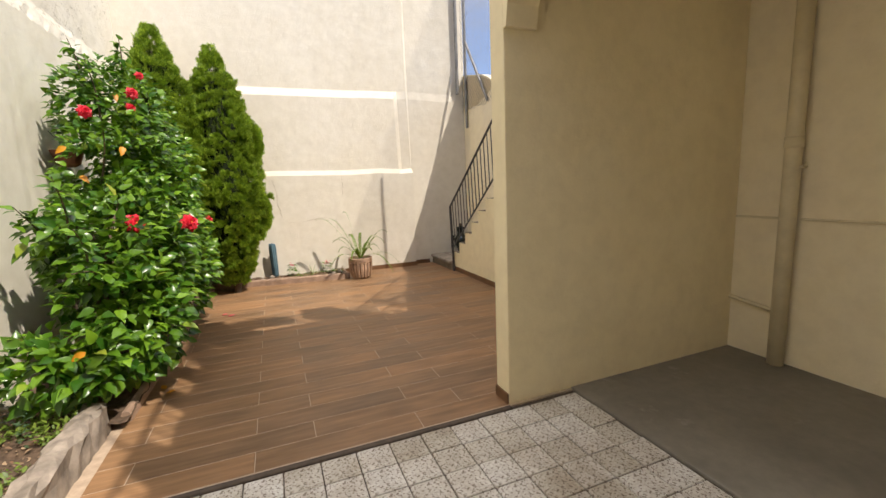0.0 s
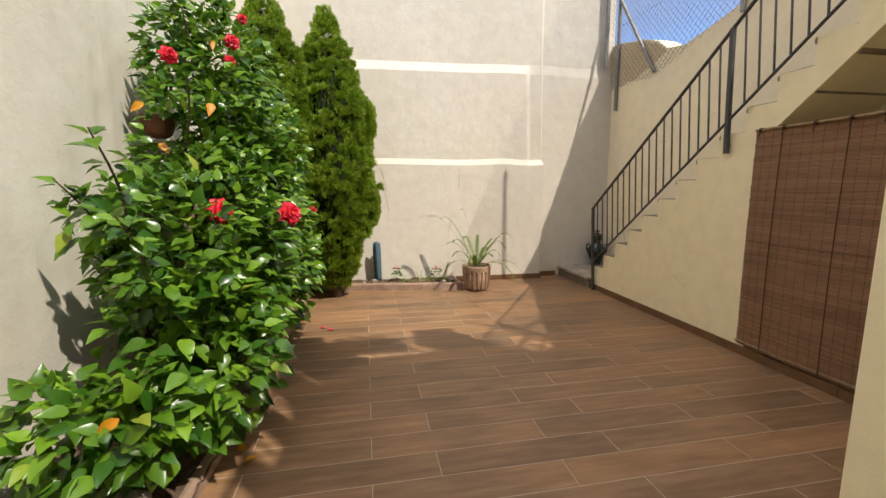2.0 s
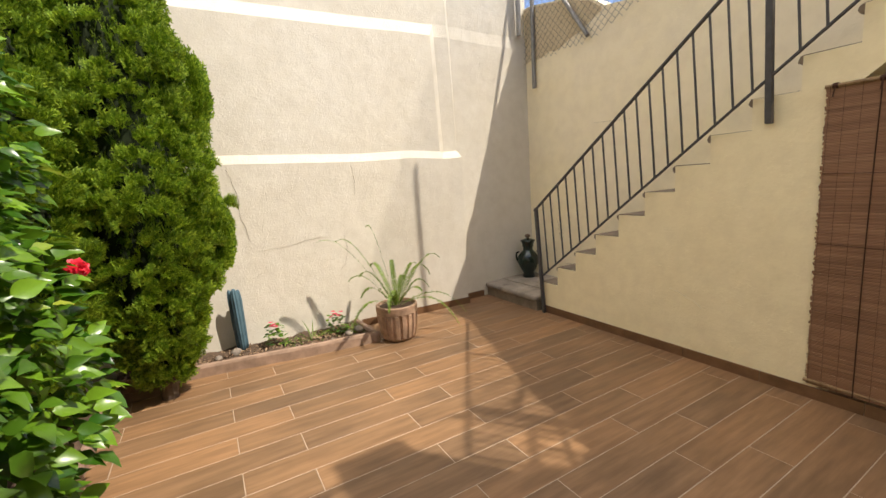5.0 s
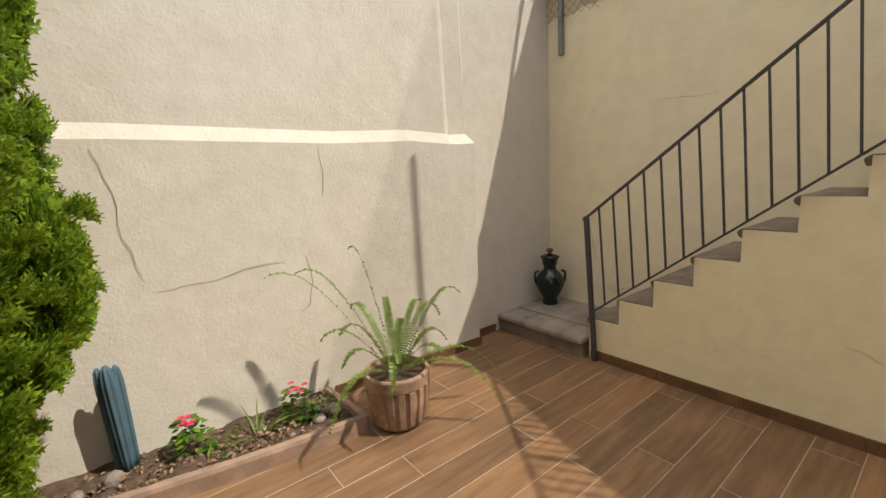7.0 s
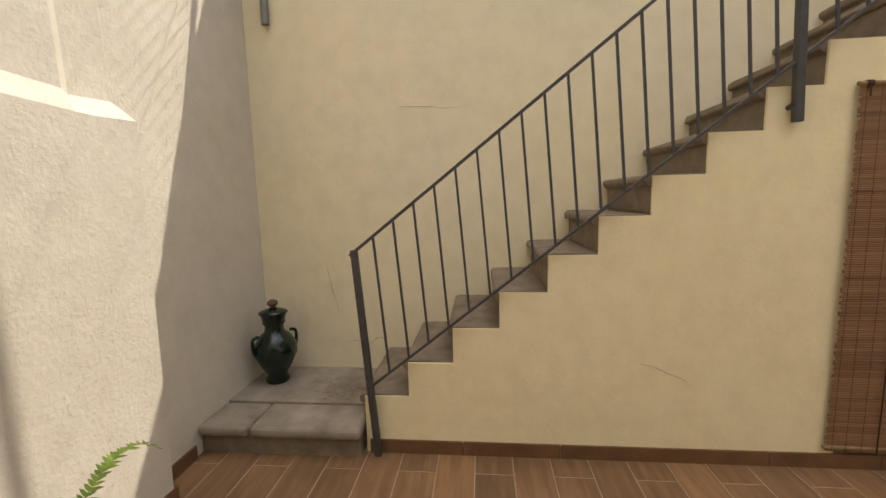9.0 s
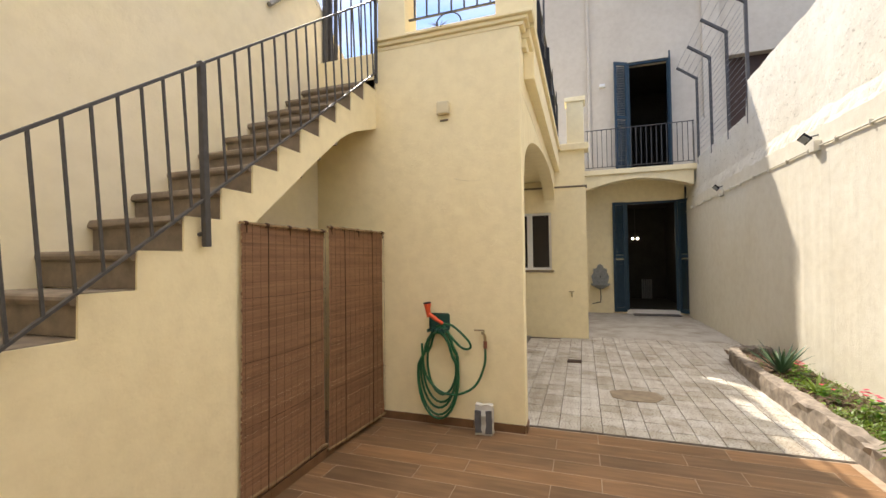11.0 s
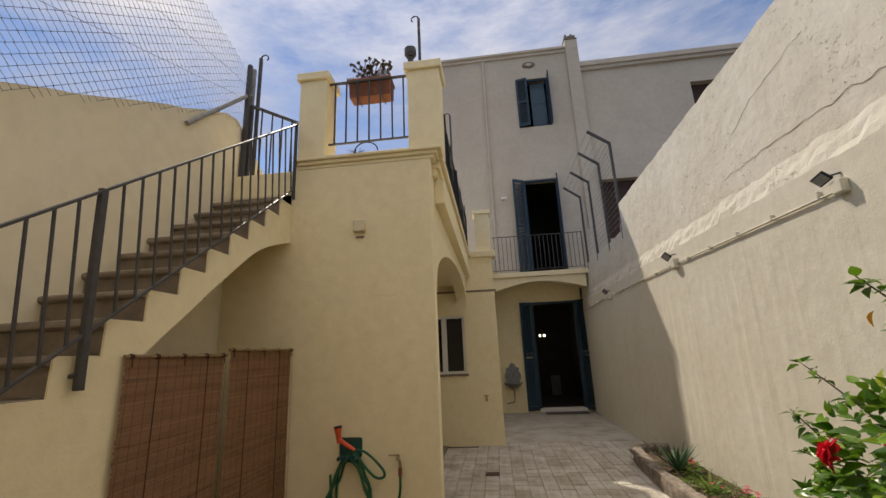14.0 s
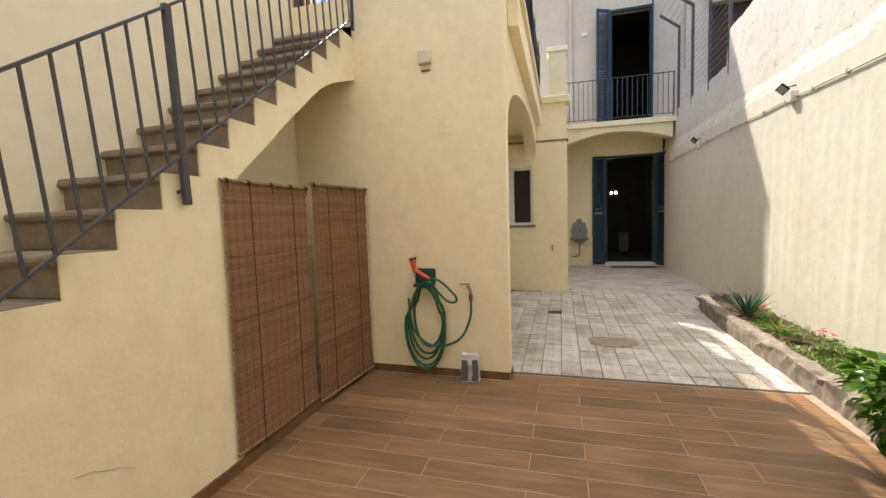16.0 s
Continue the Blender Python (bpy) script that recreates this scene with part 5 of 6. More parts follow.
def fern_frond(base, way, length, rise, droop, seed):
    """One arching frond: a rib with paired leaflets."""
    rnd = random.Random(seed)
    v, f = [], []
    base, way = Vector(base), Vector(way).normalized()
    side = way.cross(Vector((0, 0, 1))).normalized()
    n = 54
    pts = []
    for i in range(n + 1):
        t = i / n
        pts.append(base + way * length * t * (1 - 0.15 * t) + Vector((0, 0, rise * math.sin(min(1.0, t * 0.9) * math.pi * 0.62) - droop * t ** 2.5)))
    for i in range(2, n):
        t = i / n
        w = 0.036 * min(1.0, t * 4) * (1 - t) ** 0.45 + 0.006
        d = (pts[i + 1] - pts[i]).normalized()
        nrm = d.cross(side).normalized()
        for sgn in (-1, 1):
            q = pts[i] + side * sgn * w + d * w * 0.35 + nrm * rnd.uniform(-.012, .004)
            b = len(v)
            v += [pts[i] - d * 0.005, pts[i] + d * 0.005, (pts[i] + q) / 2 + d * 0.0048, q, (pts[i] + q) / 2 - d * 0.0048]
            f += [(b, b + 1, b + 2, b + 4), (b + 4, b + 2, b + 3)]
    for i in range(n):
        b = len(v)
        s2 = side * 0.0035 * (1 - i / n)
        v += [pts[i] - s2, pts[i] + s2, pts[i + 1] + s2, pts[i + 1] - s2]
        f.append((b, b + 1, b + 2, b + 3))
    return np.array([tuple(c) for c in v]), f


M_POT = plain("weathered_barrel_pot", (0.56, 0.37, 0.25), 0.8, 0, 0.62, 7, 0.5)


def fern_pot():
    x, y = 1.23, 7.37
    p = thing("flower_pot", "weathered fluted terracotta pot standing on the planks", "pot")
    bm = bmesh.new()
    lathe(bm, [(0.125, 0.0), (0.145, 0.012), (0.165, 0.04), (0.185, 0.15), (0.195, 0.27), (0.197, 0.275)], 144, (x, y, 0.0), lambda a, z: 1 + (0.035 if math.sin(a * 18) > -0.3 else -0.055) * (0.02 < z < 0.272))
    part("body", bm, M_POT, p)
    bm = bmesh.new()
    lathe(bm, [(0.190, 0.275), (0.202, 0.28), (0.204, 0.345), (0.198, 0.355), (0.182, 0.355), (0.176, 0.31)], 40, (x, y, 0.0))
    part("rim", bm, M_POT, p)
    bm = bmesh.new()
    lathe(bm, [(0.170, 0.30), (0.174, 0.325), (0.06, 0.335)], 24, (x, y, 0.0), lambda a, z: 1 + 0.02 * math.sin(a * 9))
    part("potting_soil", bm, M_SOIL, p)
    f = thing("fern", "pale green sword fern with long arching fronds", "fern")
    rnd = random.Random(8)
    specs = [((-1.0, 0.25), 0.55, 0.80, 0.03), ((-0.7, 0.4), 0.43, 0.78, 0.04), ((-0.35, 0.1), 0.18, 0.88, 0.0), ((0.9, -0.1), 0.40, 0.60, 0.14), ((0.9, 0.3), 0.40, 0.52, 0.27),
             ((0.7, -0.72), 0.52, 0.22, 0.42), ((1.0, -0.35), 0.56, 0.22, 0.36), ((-0.9, -0.35), 0.46, 0.25, 0.32), ((-0.5, -0.75), 0.28, 0.30, 0.24), ((0.1, 0.3), 0.18, 0.46, 0.0), ((0.35, 0.2), 0.32, 0.44, 0.06),
             ((-0.8, 0.1), 0.35, 0.45, 0.10), ((-0.6, -0.1), 0.30, 0.50, 0.10), ((0.25, -0.5), 0.26, 0.28, 0.08), ((0.5, 0.6), 0.30, 0.35, 0.15), ((-0.2, 0.7), 0.30, 0.50, 0.10), ((-1.0, -0.1), 0.28, 0.34, 0.16), ((0.8, -0.3), 0.26, 0.36, 0.18), ((-0.15, -0.3), 0.22, 0.26, 0.06)]
    for k, (d, ln, rs, dr) in enumerate(specs):
        shape = fern_frond((x + 0.03 * d[0], y + 0.03 * d[1], 0.33), (d[0], d[1], 0), ln * 1.4, rs * 0.92, dr, k)
        o = new("frond", shape_mesh("frond", shape, M_FERN))
        o.parent = f


fern_pot()


def cactus():
    c = thing("cactus", "blue-green ribbed column cactus leaning on the back wall", "cactus")
    for x, y, h, r, lean in ((-0.135, 7.86, 0.61, 0.030, -0.03), (-0.170, 7.885, 0.60, 0.022, -0.03), (-0.105, 7.895, 0.59, 0.022, -0.02)):
        bm = bmesh.new()
        lathe(bm, [(r * 0.7, 0.0), (r * 0.8, 0.08), (r * 0.95, 0.3), (r, h * 0.85), (r * 0.75, h * 0.96), (r * 0.3, h)], 42, (0, 0, 0), lambda a, z: 1 + 0.16 * math.cos(a * 7))
        o = part("column", bm, M_CACTUS, c, smooth=True)
        o.matrix_local = Matrix.Translation((x, y, 0.06)) @ Euler((0.03, lean, 0)).to_matrix().to_4x4()
    bm = bmesh.new()
    bmesh.ops.create_icosphere(bm, subdivisions=2, radius=0.05, matrix=Matrix.Translation((-0.2, 7.80, 0.08)))
    part("woody_foot", bm, M_KERB, c)


cactus()


def begonia(x, y, z, h, w, seed, flowers=7):
    g = thing("begonia", "small green bedding begonia with pink-red flowers", "flower", "begonias in the planters", (x, y, z))
    rnd = random.Random(seed)
    lf = leaf_shape(0.05, 0.042)
    ps = []
    for k in range(70):
        a, t = rnd.uniform(0, 6.283), rnd.random()
        r = w * rnd.uniform(0.2, 1.0) * (1 - 0.5 * t)
        d = Vector((math.cos(a), math.sin(a), rnd.uniform(-.3, .5)))
        ps.append(aim((r * math.cos(a), r * math.sin(a), h * t * 0.85 + 0.01), d, (0, 0, 1), rnd.uniform(-.4, .4), rnd.uniform(.7, 1.2)))
    scatter("leaves", lf, ps, M_HIB, g)
    pt = leaf_shape(0.03, 0.03, 0.3, 0.2)
    for k in range(flowers):
        a = rnd.uniform(0, 6.283)
        c = Vector((w * 0.55 * math.cos(a) * rnd.random(), w * 0.55 * math.sin(a), h * rnd.uniform(0.75, 1.08)))
        ps = [aim(c, (math.cos(b), math.sin(b), 0.5), (0, 0, 1), 0, rnd.uniform(.7, 1.1)) for b in [6.283 * i / 5 for i in range(5)]]
        o = scatter("flower", pt, ps, M_PINK, g)
        del o["kind"]


begonia(0.14, 7.80, 0.06, 0.24, 0.11, 1)
begonia(0.72, 7.74, 0.06, 0.22, 0.11, 2)
begonia(-1.60, 0.78, 0.14, 0.22, 0.13, 3)
begonia(-1.62, 2.02, 0.14, 0.24, 0.14, 4, 9)
begonia(-1.55, 1.5, 0.13, 0.18, 0.12, 6, 2)


def tuft(name, label, x, y, z, n, length, width, spread, seed, mat_, stiff=1.0):
    g = thing(name, label, "plant", "", (x, y, z))
    rnd = random.Random(seed)
    me = shape_mesh("blade", leaf_shape(length, width, 0.4, 0.35 / stiff), mat_)
    for k in range(n):
        a, e = rnd.uniform(0, 6.283), rnd.uniform(0.25, 1.3)
        d = Vector((math.cos(a) * math.cos(e) * spread, math.sin(a) * math.cos(e) * spread, math.sin(e)))
        o = new("blade", me)
        o.parent, o.matrix_local = g, aim((0.02 * math.cos(a), 0.02 * math.sin(a), 0), d, (-d.x * 0.5, -d.y * 0.5, 1), 0, rnd.uniform(.6, 1.15))


M_AGAVE = leaf_material("grey_green_blade", (0.03, 0.075, 0.035), (0.09, 0.15, 0.07), 0.5, 0.1)
tuft("agave", "dark grey-green spiky rosette in the planter", -1.58, 0.35, 0.14, 42, 0.42, 0.045, 1.0, 3, M_AGAVE, 4.0)
tuft("spider_plant", "pale striped spider plant in the planter", 0.46, 7.68, 0.07, 16, 0.22, 0.012, 1.2, 5, M_FERN, 0.6)
tuft("grass_tuft", "thin green weeds in the planter", -1.60, 1.15, 0.13, 40, 0.22, 0.03, 1.0, 6, M_FERN, 1.0)
tuft("grass_tuft", "thin green weeds in the planter", -1.66, 2.35, 0.13, 30, 0.17, 0.03, 1.0, 9, M_FERN, 1.0)
tuft("grass_tuft", "low green weeds by the kerb", -1.52, 2.75, 0.13, 22, 0.12, 0.03, 1.0, 10, M_AGAVE, 1.0)


def weeds():
    """Low trailing growth over the bed; nobody could count it."""
    rnd = random.Random(31)
    ps = []
    for k in range(5200):
        y = rnd.uniform(-0.4, 3.75) if rnd.random() < 0.45 else rnd.uniform(1.6, 3.75)
        x = rnd.uniform(XW + 0.03, -1.34)
        if noise.noise(Vector((x * 3, y * 2.2, 4))) < -0.12:
            continue
        d = Vector((rnd.uniform(-1, 1), rnd.uniform(-1, 1), rnd.uniform(0.0, 1.2)))
        ps.append(aim((x, y, 0.13 + rnd.uniform(0, 0.07)), d, (0, 0, 1), rnd.uniform(-.6, .6), rnd.uniform(.25, .6)))
    holder = thing("weeds", "low trailing green weeds over the planter soil", "weeds")
    scatter("foliage", leaf_shape(0.08, 0.035), ps, M_FERN, holder)
    tagged(holder, kind="stuff")
    # taller greyish sprigs at the foot of the wall
    sp = thing("succulent_sprigs", "greyish leafy sprigs at the foot of the wall", "plant")
    ps = []
    for k in range(14):
        bx, by = rnd.uniform(XW + 0.12, -1.45), rnd.uniform(3.1, 3.65)
        lean = Vector((rnd.uniform(-.2, .3), rnd.uniform(-.3, .3), 1))
        for i in range(11):
            p = Vector((bx, by, 0.12)) + lean * 0.02 * i
            a = i * 2.4
            ps.append(aim(p, (math.cos(a), math.sin(a), 0.35), (0, 0, 1), 0, rnd.uniform(.35, .6)))
    scatter("foliage", leaf_shape(0.09, 0.03), ps, M_AGAVE, sp)


weeds()
for k, (x, y, z) in enumerate(((0.90, 7.62, 0.10), (0.80, 7.60, 0.09), (-0.35, 7.80, 0.07), (0.30, 7.62, 0.07), (0.62, 7.56, 0.08))):
    bm = bmesh.new()
    bmesh.ops.create_icosphere(bm, subdivisions=2, radius=0.05 - 0.008 * k)
    for v in bm.verts:
        v.co *= 1 + 0.25 * noise.noise(v.co * 18 + Vector((k, 0, 0)))
        v.co.z *= 0.7
    o = part("stone", bm, M_KERB, label="small pale stone on the planter soil", category="stone", group="stones in the planter")
    o.location = (x, y, z)

# dry bits and pale grit over the soil
M_LITTER = leaf_material("dry_litter", (0.16, 0.085, 0.045), (0.42, 0.30, 0.19), 0.8, 0.05)
rnd = random.Random(77)
ps = []
for k in range(2600):
    if rnd.random() < 0.6:
        x, y, z = rnd.uniform(-1.05, 0.96), rnd.uniform(7.5, 7.93), 0.075
        if y < 7.47 + 0.13 * (1.0 - x):
            continue
    else:
        x, y, z = rnd.uniform(XW + 0.05, -1.36), rnd.uniform(-0.8, 3.6), 0.14
    z += 0.035 * noise.noise(Vector((x * 4, y * 4, 2)))
    ps.append(aim((x, y, z + rnd.uniform(0, 0.012)), (rnd.uniform(-1, 1), rnd.uniform(-1, 1), rnd.uniform(-.3, .4)), (0, 0, 1), rnd.uniform(-1, 1), rnd.uniform(0.3, 1.2)))
lt = thing("leaf_litter", "dry brown leaf litter and grit on the planter soil", "litter")
scatter("flakes", leaf_shape(0.030, 0.016, 0.4, 0.3), ps, M_LITTER, lt)
tagged(lt, kind="stuff")
ps = []
for k in range(150):
    x = rnd.uniform(0.2, 0.98)
    ps.append(aim((x, rnd.uniform(7.58, 7.88), 0.07), (rnd.uniform(-1, 1), rnd.uniform(-1, 1), rnd.uniform(.2, 1.4)), (0, 0, 1), 0, rnd.uniform(.4, 1.0)))
bw = thing("bed_weeds", "thin green weeds among the begonias", "weeds")
scatter("foliage", leaf_shape(0.075, 0.014, 0.4, 0.4), ps, M_FERN, bw)
tagged(bw, kind="stuff")

# hanging terracotta pot on the west wall
hp = thing("wall_pot", "terracotta half pot hung on the west wall, with yellow leaves", "pot")
bm = bmesh.new()
lathe(bm, [(0.05, 0.0), (0.09, 0.03), (0.125, 0.14), (0.13, 0.16), (0.115, 0.16), (0.11, 0.13)], 24, (-1.845, 5.45, 1.84))
part("body", bm, M_TERRA, hp)
bm = bmesh.new()
tube(bm, [(-1.84, 5.45, 1.98), (-1.96, 5.45, 2.18)], 0.004, 5)
part("hanger", bm, M_IRON, hp)


# ---- cracks in the render ----
M_CRACK = plain("crack_shadow", (0.34, 0.27, 0.18), 0.95, 0, 0.4, 30, 0)


def crack(name, pts, out, seed, w=0.006):
    """A jagged hairline along a wall, standing a hair proud of it."""
    rnd = random.Random(seed)
    out = Vector(out)
    line = []
    for a, b in zip(pts, pts[1:]):
        a, b = Vector(a), Vector(b)
        n = max(2, int((b - a).length / 0.07))
        side = out.cross(b - a).normalized()
        for k in range(n):
            line.append(a.lerp(b, k / n) + side * rnd.uniform(-1, 1) * (0.016 + 3.0 * max(0.0, w - 0.004)))
    bm = bmesh.new()
    rows = []
    for i, p in enumerate(line):
        d = (line[min(i + 1, len(line) - 1)] - line[max(i - 1, 0)]).normalized()
        s = out.cross(d).normalized() * w * rnd.uniform(0.2, 1.0) * (0.25 + 0.75 * math.sin(math.pi * (i + 0.5) / len(line)))
        rows.append([bm.verts.new(p + s + out * 0.002), bm.verts.new(p + out * 0.004), bm.verts.new(p - s + out * 0.002)])
    for a, b in zip(rows, rows[1:]):
        bm.faces.new((a[0], a[1], b[1], b[0]))
        bm.faces.new((a[1], a[2], b[2], b[1]))
    part(name, bm, M_CRACK, label="hairline crack in the painted render", category="crack", **STRUCT)


crack("crack_west", [(XW - 0.0515, 5.2, 3.52), (XW - 0.0515, 4.44, 3.57), (XW - 0.0515, 3.86, 3.63), (XW - 0.0515, 3.3, 3.64), (XW - 0.0515, 2.46, 3.67), (XW - 0.0515, 1.9, 3.66)], (1, 0, 0), 1, 0.0055)
crack("crack_west_upper", [(XW - 0.0565, 3.5, 4.40), (XW - 0.0565, 2.7, 4.25), (XW - 0.0565, 2.2, 4.05)], (1, 0, 0), 2, 0.003)
crack("crack_back", [(-0.05, 8.0 - 0.001, 1.74), (0.0, 7.997, 1.52), (0.03, 7.994, 1.2), (0.10, 7.99, 0.98)], (0, -1, 0), 3, 0.003)
crack("crack_back_low", [(0.12, 7.99, 0.98), (0.5, 7.973, 1.0), (0.9, 7.953, 1.04)], (0, -1, 0), 4, 0.0018)
crack("crack_east", [(XE, 6.95, 2.03), (XE, 6.6, 2.0), (XE, 6.4, 2.05)], (-1, 0, 0), 5, 0.0014)
crack("crack_east_low", [(XE, 7.55, 0.95), (XE, 7.5, 0.75), (XE, 7.42, 0.55)], (-1, 0, 0), 6, 0.003)
crack("crack_hose_wall", [(2.0, YH, 2.45), (1.8, YH, 2.40), (1.66, YH, 2.44)], (0, 1, 0), 7, 0.0018)

crack("crack_patch_edge", [(1.10, 7.943, 1.74), (1.11, 7.943, 1.5), (1.09, 7.944, 1.36)], (0, -1, 0), 11, 0.0022)
crack("crack_patch_low", [(0.95, 7.951, 1.04), (0.97, 7.950, 0.86), (0.95, 7.951, 0.70), (0.80, 7.958, 0.62)], (0, -1, 0), 12, 0.0020)
crack("crack_stringer", [(XS, 5.6, 0.55), (XS, 5.4, 0.45), (XS, 5.3, 0.42)], (-1, 0, 0), 14, 0.0016)
crack("crack_landing_foot", [(XE, 7.1, 0.42), (XE, 7.25, 0.36), (XE, 7.5, 0.40)], (-1, 0, 0), 15, 0.0020)

# flaked paint and grit lying on the landing
rnd = random.Random(41)
ps = []
for k in range(240):
    x, y = rnd.gauss(3.22, 0.10), rnd.gauss(7.30, 0.10)
    if not (3.08 < x < 3.55 and 7.1 < y < 7.7):
        continue
    ps.append(aim((x, y, 0.1765 + rnd.uniform(0, 0.004)), (rnd.uniform(-1, 1), rnd.uniform(-1, 1), rnd.uniform(-.1, .1)), (0, 0, 1), rnd.uniform(-.2, .2), rnd.uniform(0.3, 1.3)))
pf = thing("paint_flakes", "dark flaked paint and grit on the stair landing", "debris")
scatter("flakes", leaf_shape(0.028, 0.020, 0.2, 0.1), ps, M_CRACK, pf)
tagged(pf, kind="stuff")

# ---- things on the hose wall ----
M_HOSE = plain("green_hose", (0.015, 0.13, 0.055), 0.35, 0, 0.3, 6, 0.05, 0.5)
M_HOSED = plain("green_plastic", (0.02, 0.085, 0.065), 0.5, 0, 0.2, 8, 0.0)
M_ORANGE = plain("orange_plastic", (0.75, 0.10, 0.03), 0.4, 0, 0.15, 10, 0.0, 0.5)
M_COLLAR = plain("red_brown_plastic", (0.28, 0.11, 0.07), 0.5, 0, 0.3, 14, 0.05)
M_BRASS = plain("dull_brass", (0.45, 0.35, 0.20), 0.4, 0.8, 0.3, 20, 0.1)
hose = thing("garden_hose", "green garden hose coiled on a wall holder with an orange nozzle", "hose")
rnd = random.Random(2)
for k in range(5):
    pts = []
    cx, w, top, bot = 2.165 + rnd.uniform(-.015, .015), 0.165 + 0.012 * k + rnd.uniform(-.012, .012), 0.97 - 0.012 * k, 0.27 - 0.048 * k + rnd.uniform(-.015, .015)
    if k == 0:
        cx, w, bot = 2.14, 0.155, 0.30
    for i in range(29):
        a = 2 * math.pi * i / 28
        zc, hh = (top + bot) / 2, (top - bot) / 2
        pts.append((cx + w * math.sin(a) * (1.0 if math.cos(a) < 0.3 else 0.80), YH + 0.025 + 0.016 * k, zc + hh * math.cos(a)))
    bm = bmesh.new()
    tube(bm, pts, 0.0115, 8)
    part("loop", bm, M_HOSE, hose, smooth=True)
bm = bmesh.new()
tube(bm, curve_pts([(2.17, YH + 0.09, 0.98), (2.02, YH + 0.10, 1.00), (1.86, YH + 0.08, 0.86), (1.84, YH + 0.06, 0.78), (1.93, YH + 0.06, 0.78), (2.06, YH + 0.08, 0.92)], 8), 0.0115, 8)
part("short_loop", bm, M_HOSE, hose, smooth=True)
bm = bmesh.new()
tube(bm, curve_pts([(1.685, YH + 0.09, 0.80), (1.70, YH + 0.08, 0.62), (1.80, YH + 0.07, 0.42), (1.98, YH + 0.08, 0.33), (2.16, YH + 0.09, 0.36), (2.30, YH + 0.08, 0.52), (2.34, YH + 0.06, 0.8)], 8), 0.0115, 8)
part("feed", bm, M_HOSE, hose, smooth=True)
holder = thing("hose_holder", "dark green plastic hose holder screwed to the wall", "holder")
bm = bmesh.new()
box(bm, 2.06, 2.27, YH + 0.004, YH + 0.02, 0.93, 1.10, 0.02)
part("plate", bm, M_HOSED, holder)
bm = bmesh.new()
for k in range(5):
    box(bm, 2.075 + 0.04 * k, 2.10 + 0.04 * k, YH + 0.01, YH + 0.13, 0.925, 0.955, 0.006, 1)
part("shelf", bm, M_HOSED, holder)
noz = thing("spray_nozzle", "orange and black hose spray nozzle", "nozzle")
bm = bmesh.new()
tube(bm, [(2.10, YH + 0.10, 1.01), (2.18, YH + 0.10, 1.055), (2.245, YH + 0.10, 1.10)], 0.02, 10, True, [0.016, 0.02, 0.021])
part("handle", bm, M_ORANGE, noz)
bm = bmesh.new()
tube(bm, [(2.245, YH + 0.10, 1.07), (2.258, YH + 0.10, 1.15), (2.262, YH + 0.10, 1.20)], 0.03, 12, True, [0.020, 0.026, 0.036])
part("head", bm, M_ORANGE, noz)
bm = bmesh.new()
tube(bm, [(2.262, YH + 0.10, 1.20), (2.264, YH + 0.10, 1.215)], 0.037, 12)
part("rim", bm, M_BLACKNET, noz)
tap = thing("garden_tap", "dull brass garden tap with a hose connector", "tap")
bm = bmesh.new()
tube(bm, [(1.72, YH, 0.93), (1.72, YH + 0.06, 0.93), (1.69, YH + 0.09, 0.91), (1.685, YH + 0.09, 0.86)], 0.013, 8)
part("spout", bm, M_BRASS, tap)
bm = bmesh.new()
box(bm, 1.70, 1.80, YH + 0.045, YH + 0.06, 0.945, 0.96, 0.004, 1)
part("lever", bm, M_BRASS, tap)
bm = bmesh.new()
tube(bm, [(1.685, YH + 0.09, 0.86), (1.685, YH + 0.09, 0.79)], 0.018, 10)
part("connector", bm, M_COLLAR, tap)
bag = thing("cement_bag", "small crumpled white and grey bag standing on the planks", "bag")
M_BAG = plain("white_bag", (0.66, 0.63, 0.57), 0.7, 0, 0.3, 9, 0.3)
M_BAGG = plain("grey_print", (0.13, 0.13, 0.14), 0.7, 0, 0.3, 14, 0.2)
bm = bmesh.new()
g = box(bm, 1.62, 1.78, 2.875, 2.975, 0.0, 0.27)
bmesh.ops.subdivide_edges(bm, edges=bm.edges[:], cuts=5, use_grid_fill=True)
for v in bm.verts:
    n3 = noise.noise_vector(v.co * 16)
    v.co += Vector((n3.x * 0.012, n3.y * 0.012, n3.z * 0.02 * (v.co.z > 0.2)))
    if v.co.z > 0.22:
        v.co.y = 2.925 + (v.co.y - 2.925) * 0.55
    v.co.z = max(0.001, v.co.z)
part("sack", bm, M_BAG, bag)
for x0, x1 in ((1.622, 1.676), (1.722, 1.778)):
    bm = bmesh.new()
    box(bm, x0, x1, 2.970, 2.990, 0.025, 0.225)
    bmesh.ops.subdivide_edges(bm, edges=bm.edges[:], cuts=4, use_grid_fill=True)
    for v in bm.verts:
        n3 = noise.noise_vector(v.co * 16)
        v.co += Vector((n3.x * 0.012, n3.y * 0.008, n3.z * 0.012))
    part("print", bm, M_BAGG, bag)
wl = thing("wall_box", "small square cream junction box high on the wall", "junction box")
bm = bmesh.new()
box(bm, 2.03, 2.16, YH, YH + 0.06, 3.09, 3.22, 0.014)
part("box", bm, M_PVC, wl)
bm = bmesh.new()
box(bm, 2.05, 2.14, YH, YH + 0.008, 3.03, 3.05, 0.002, 1)
part("bracket", bm, M_STONE, wl)

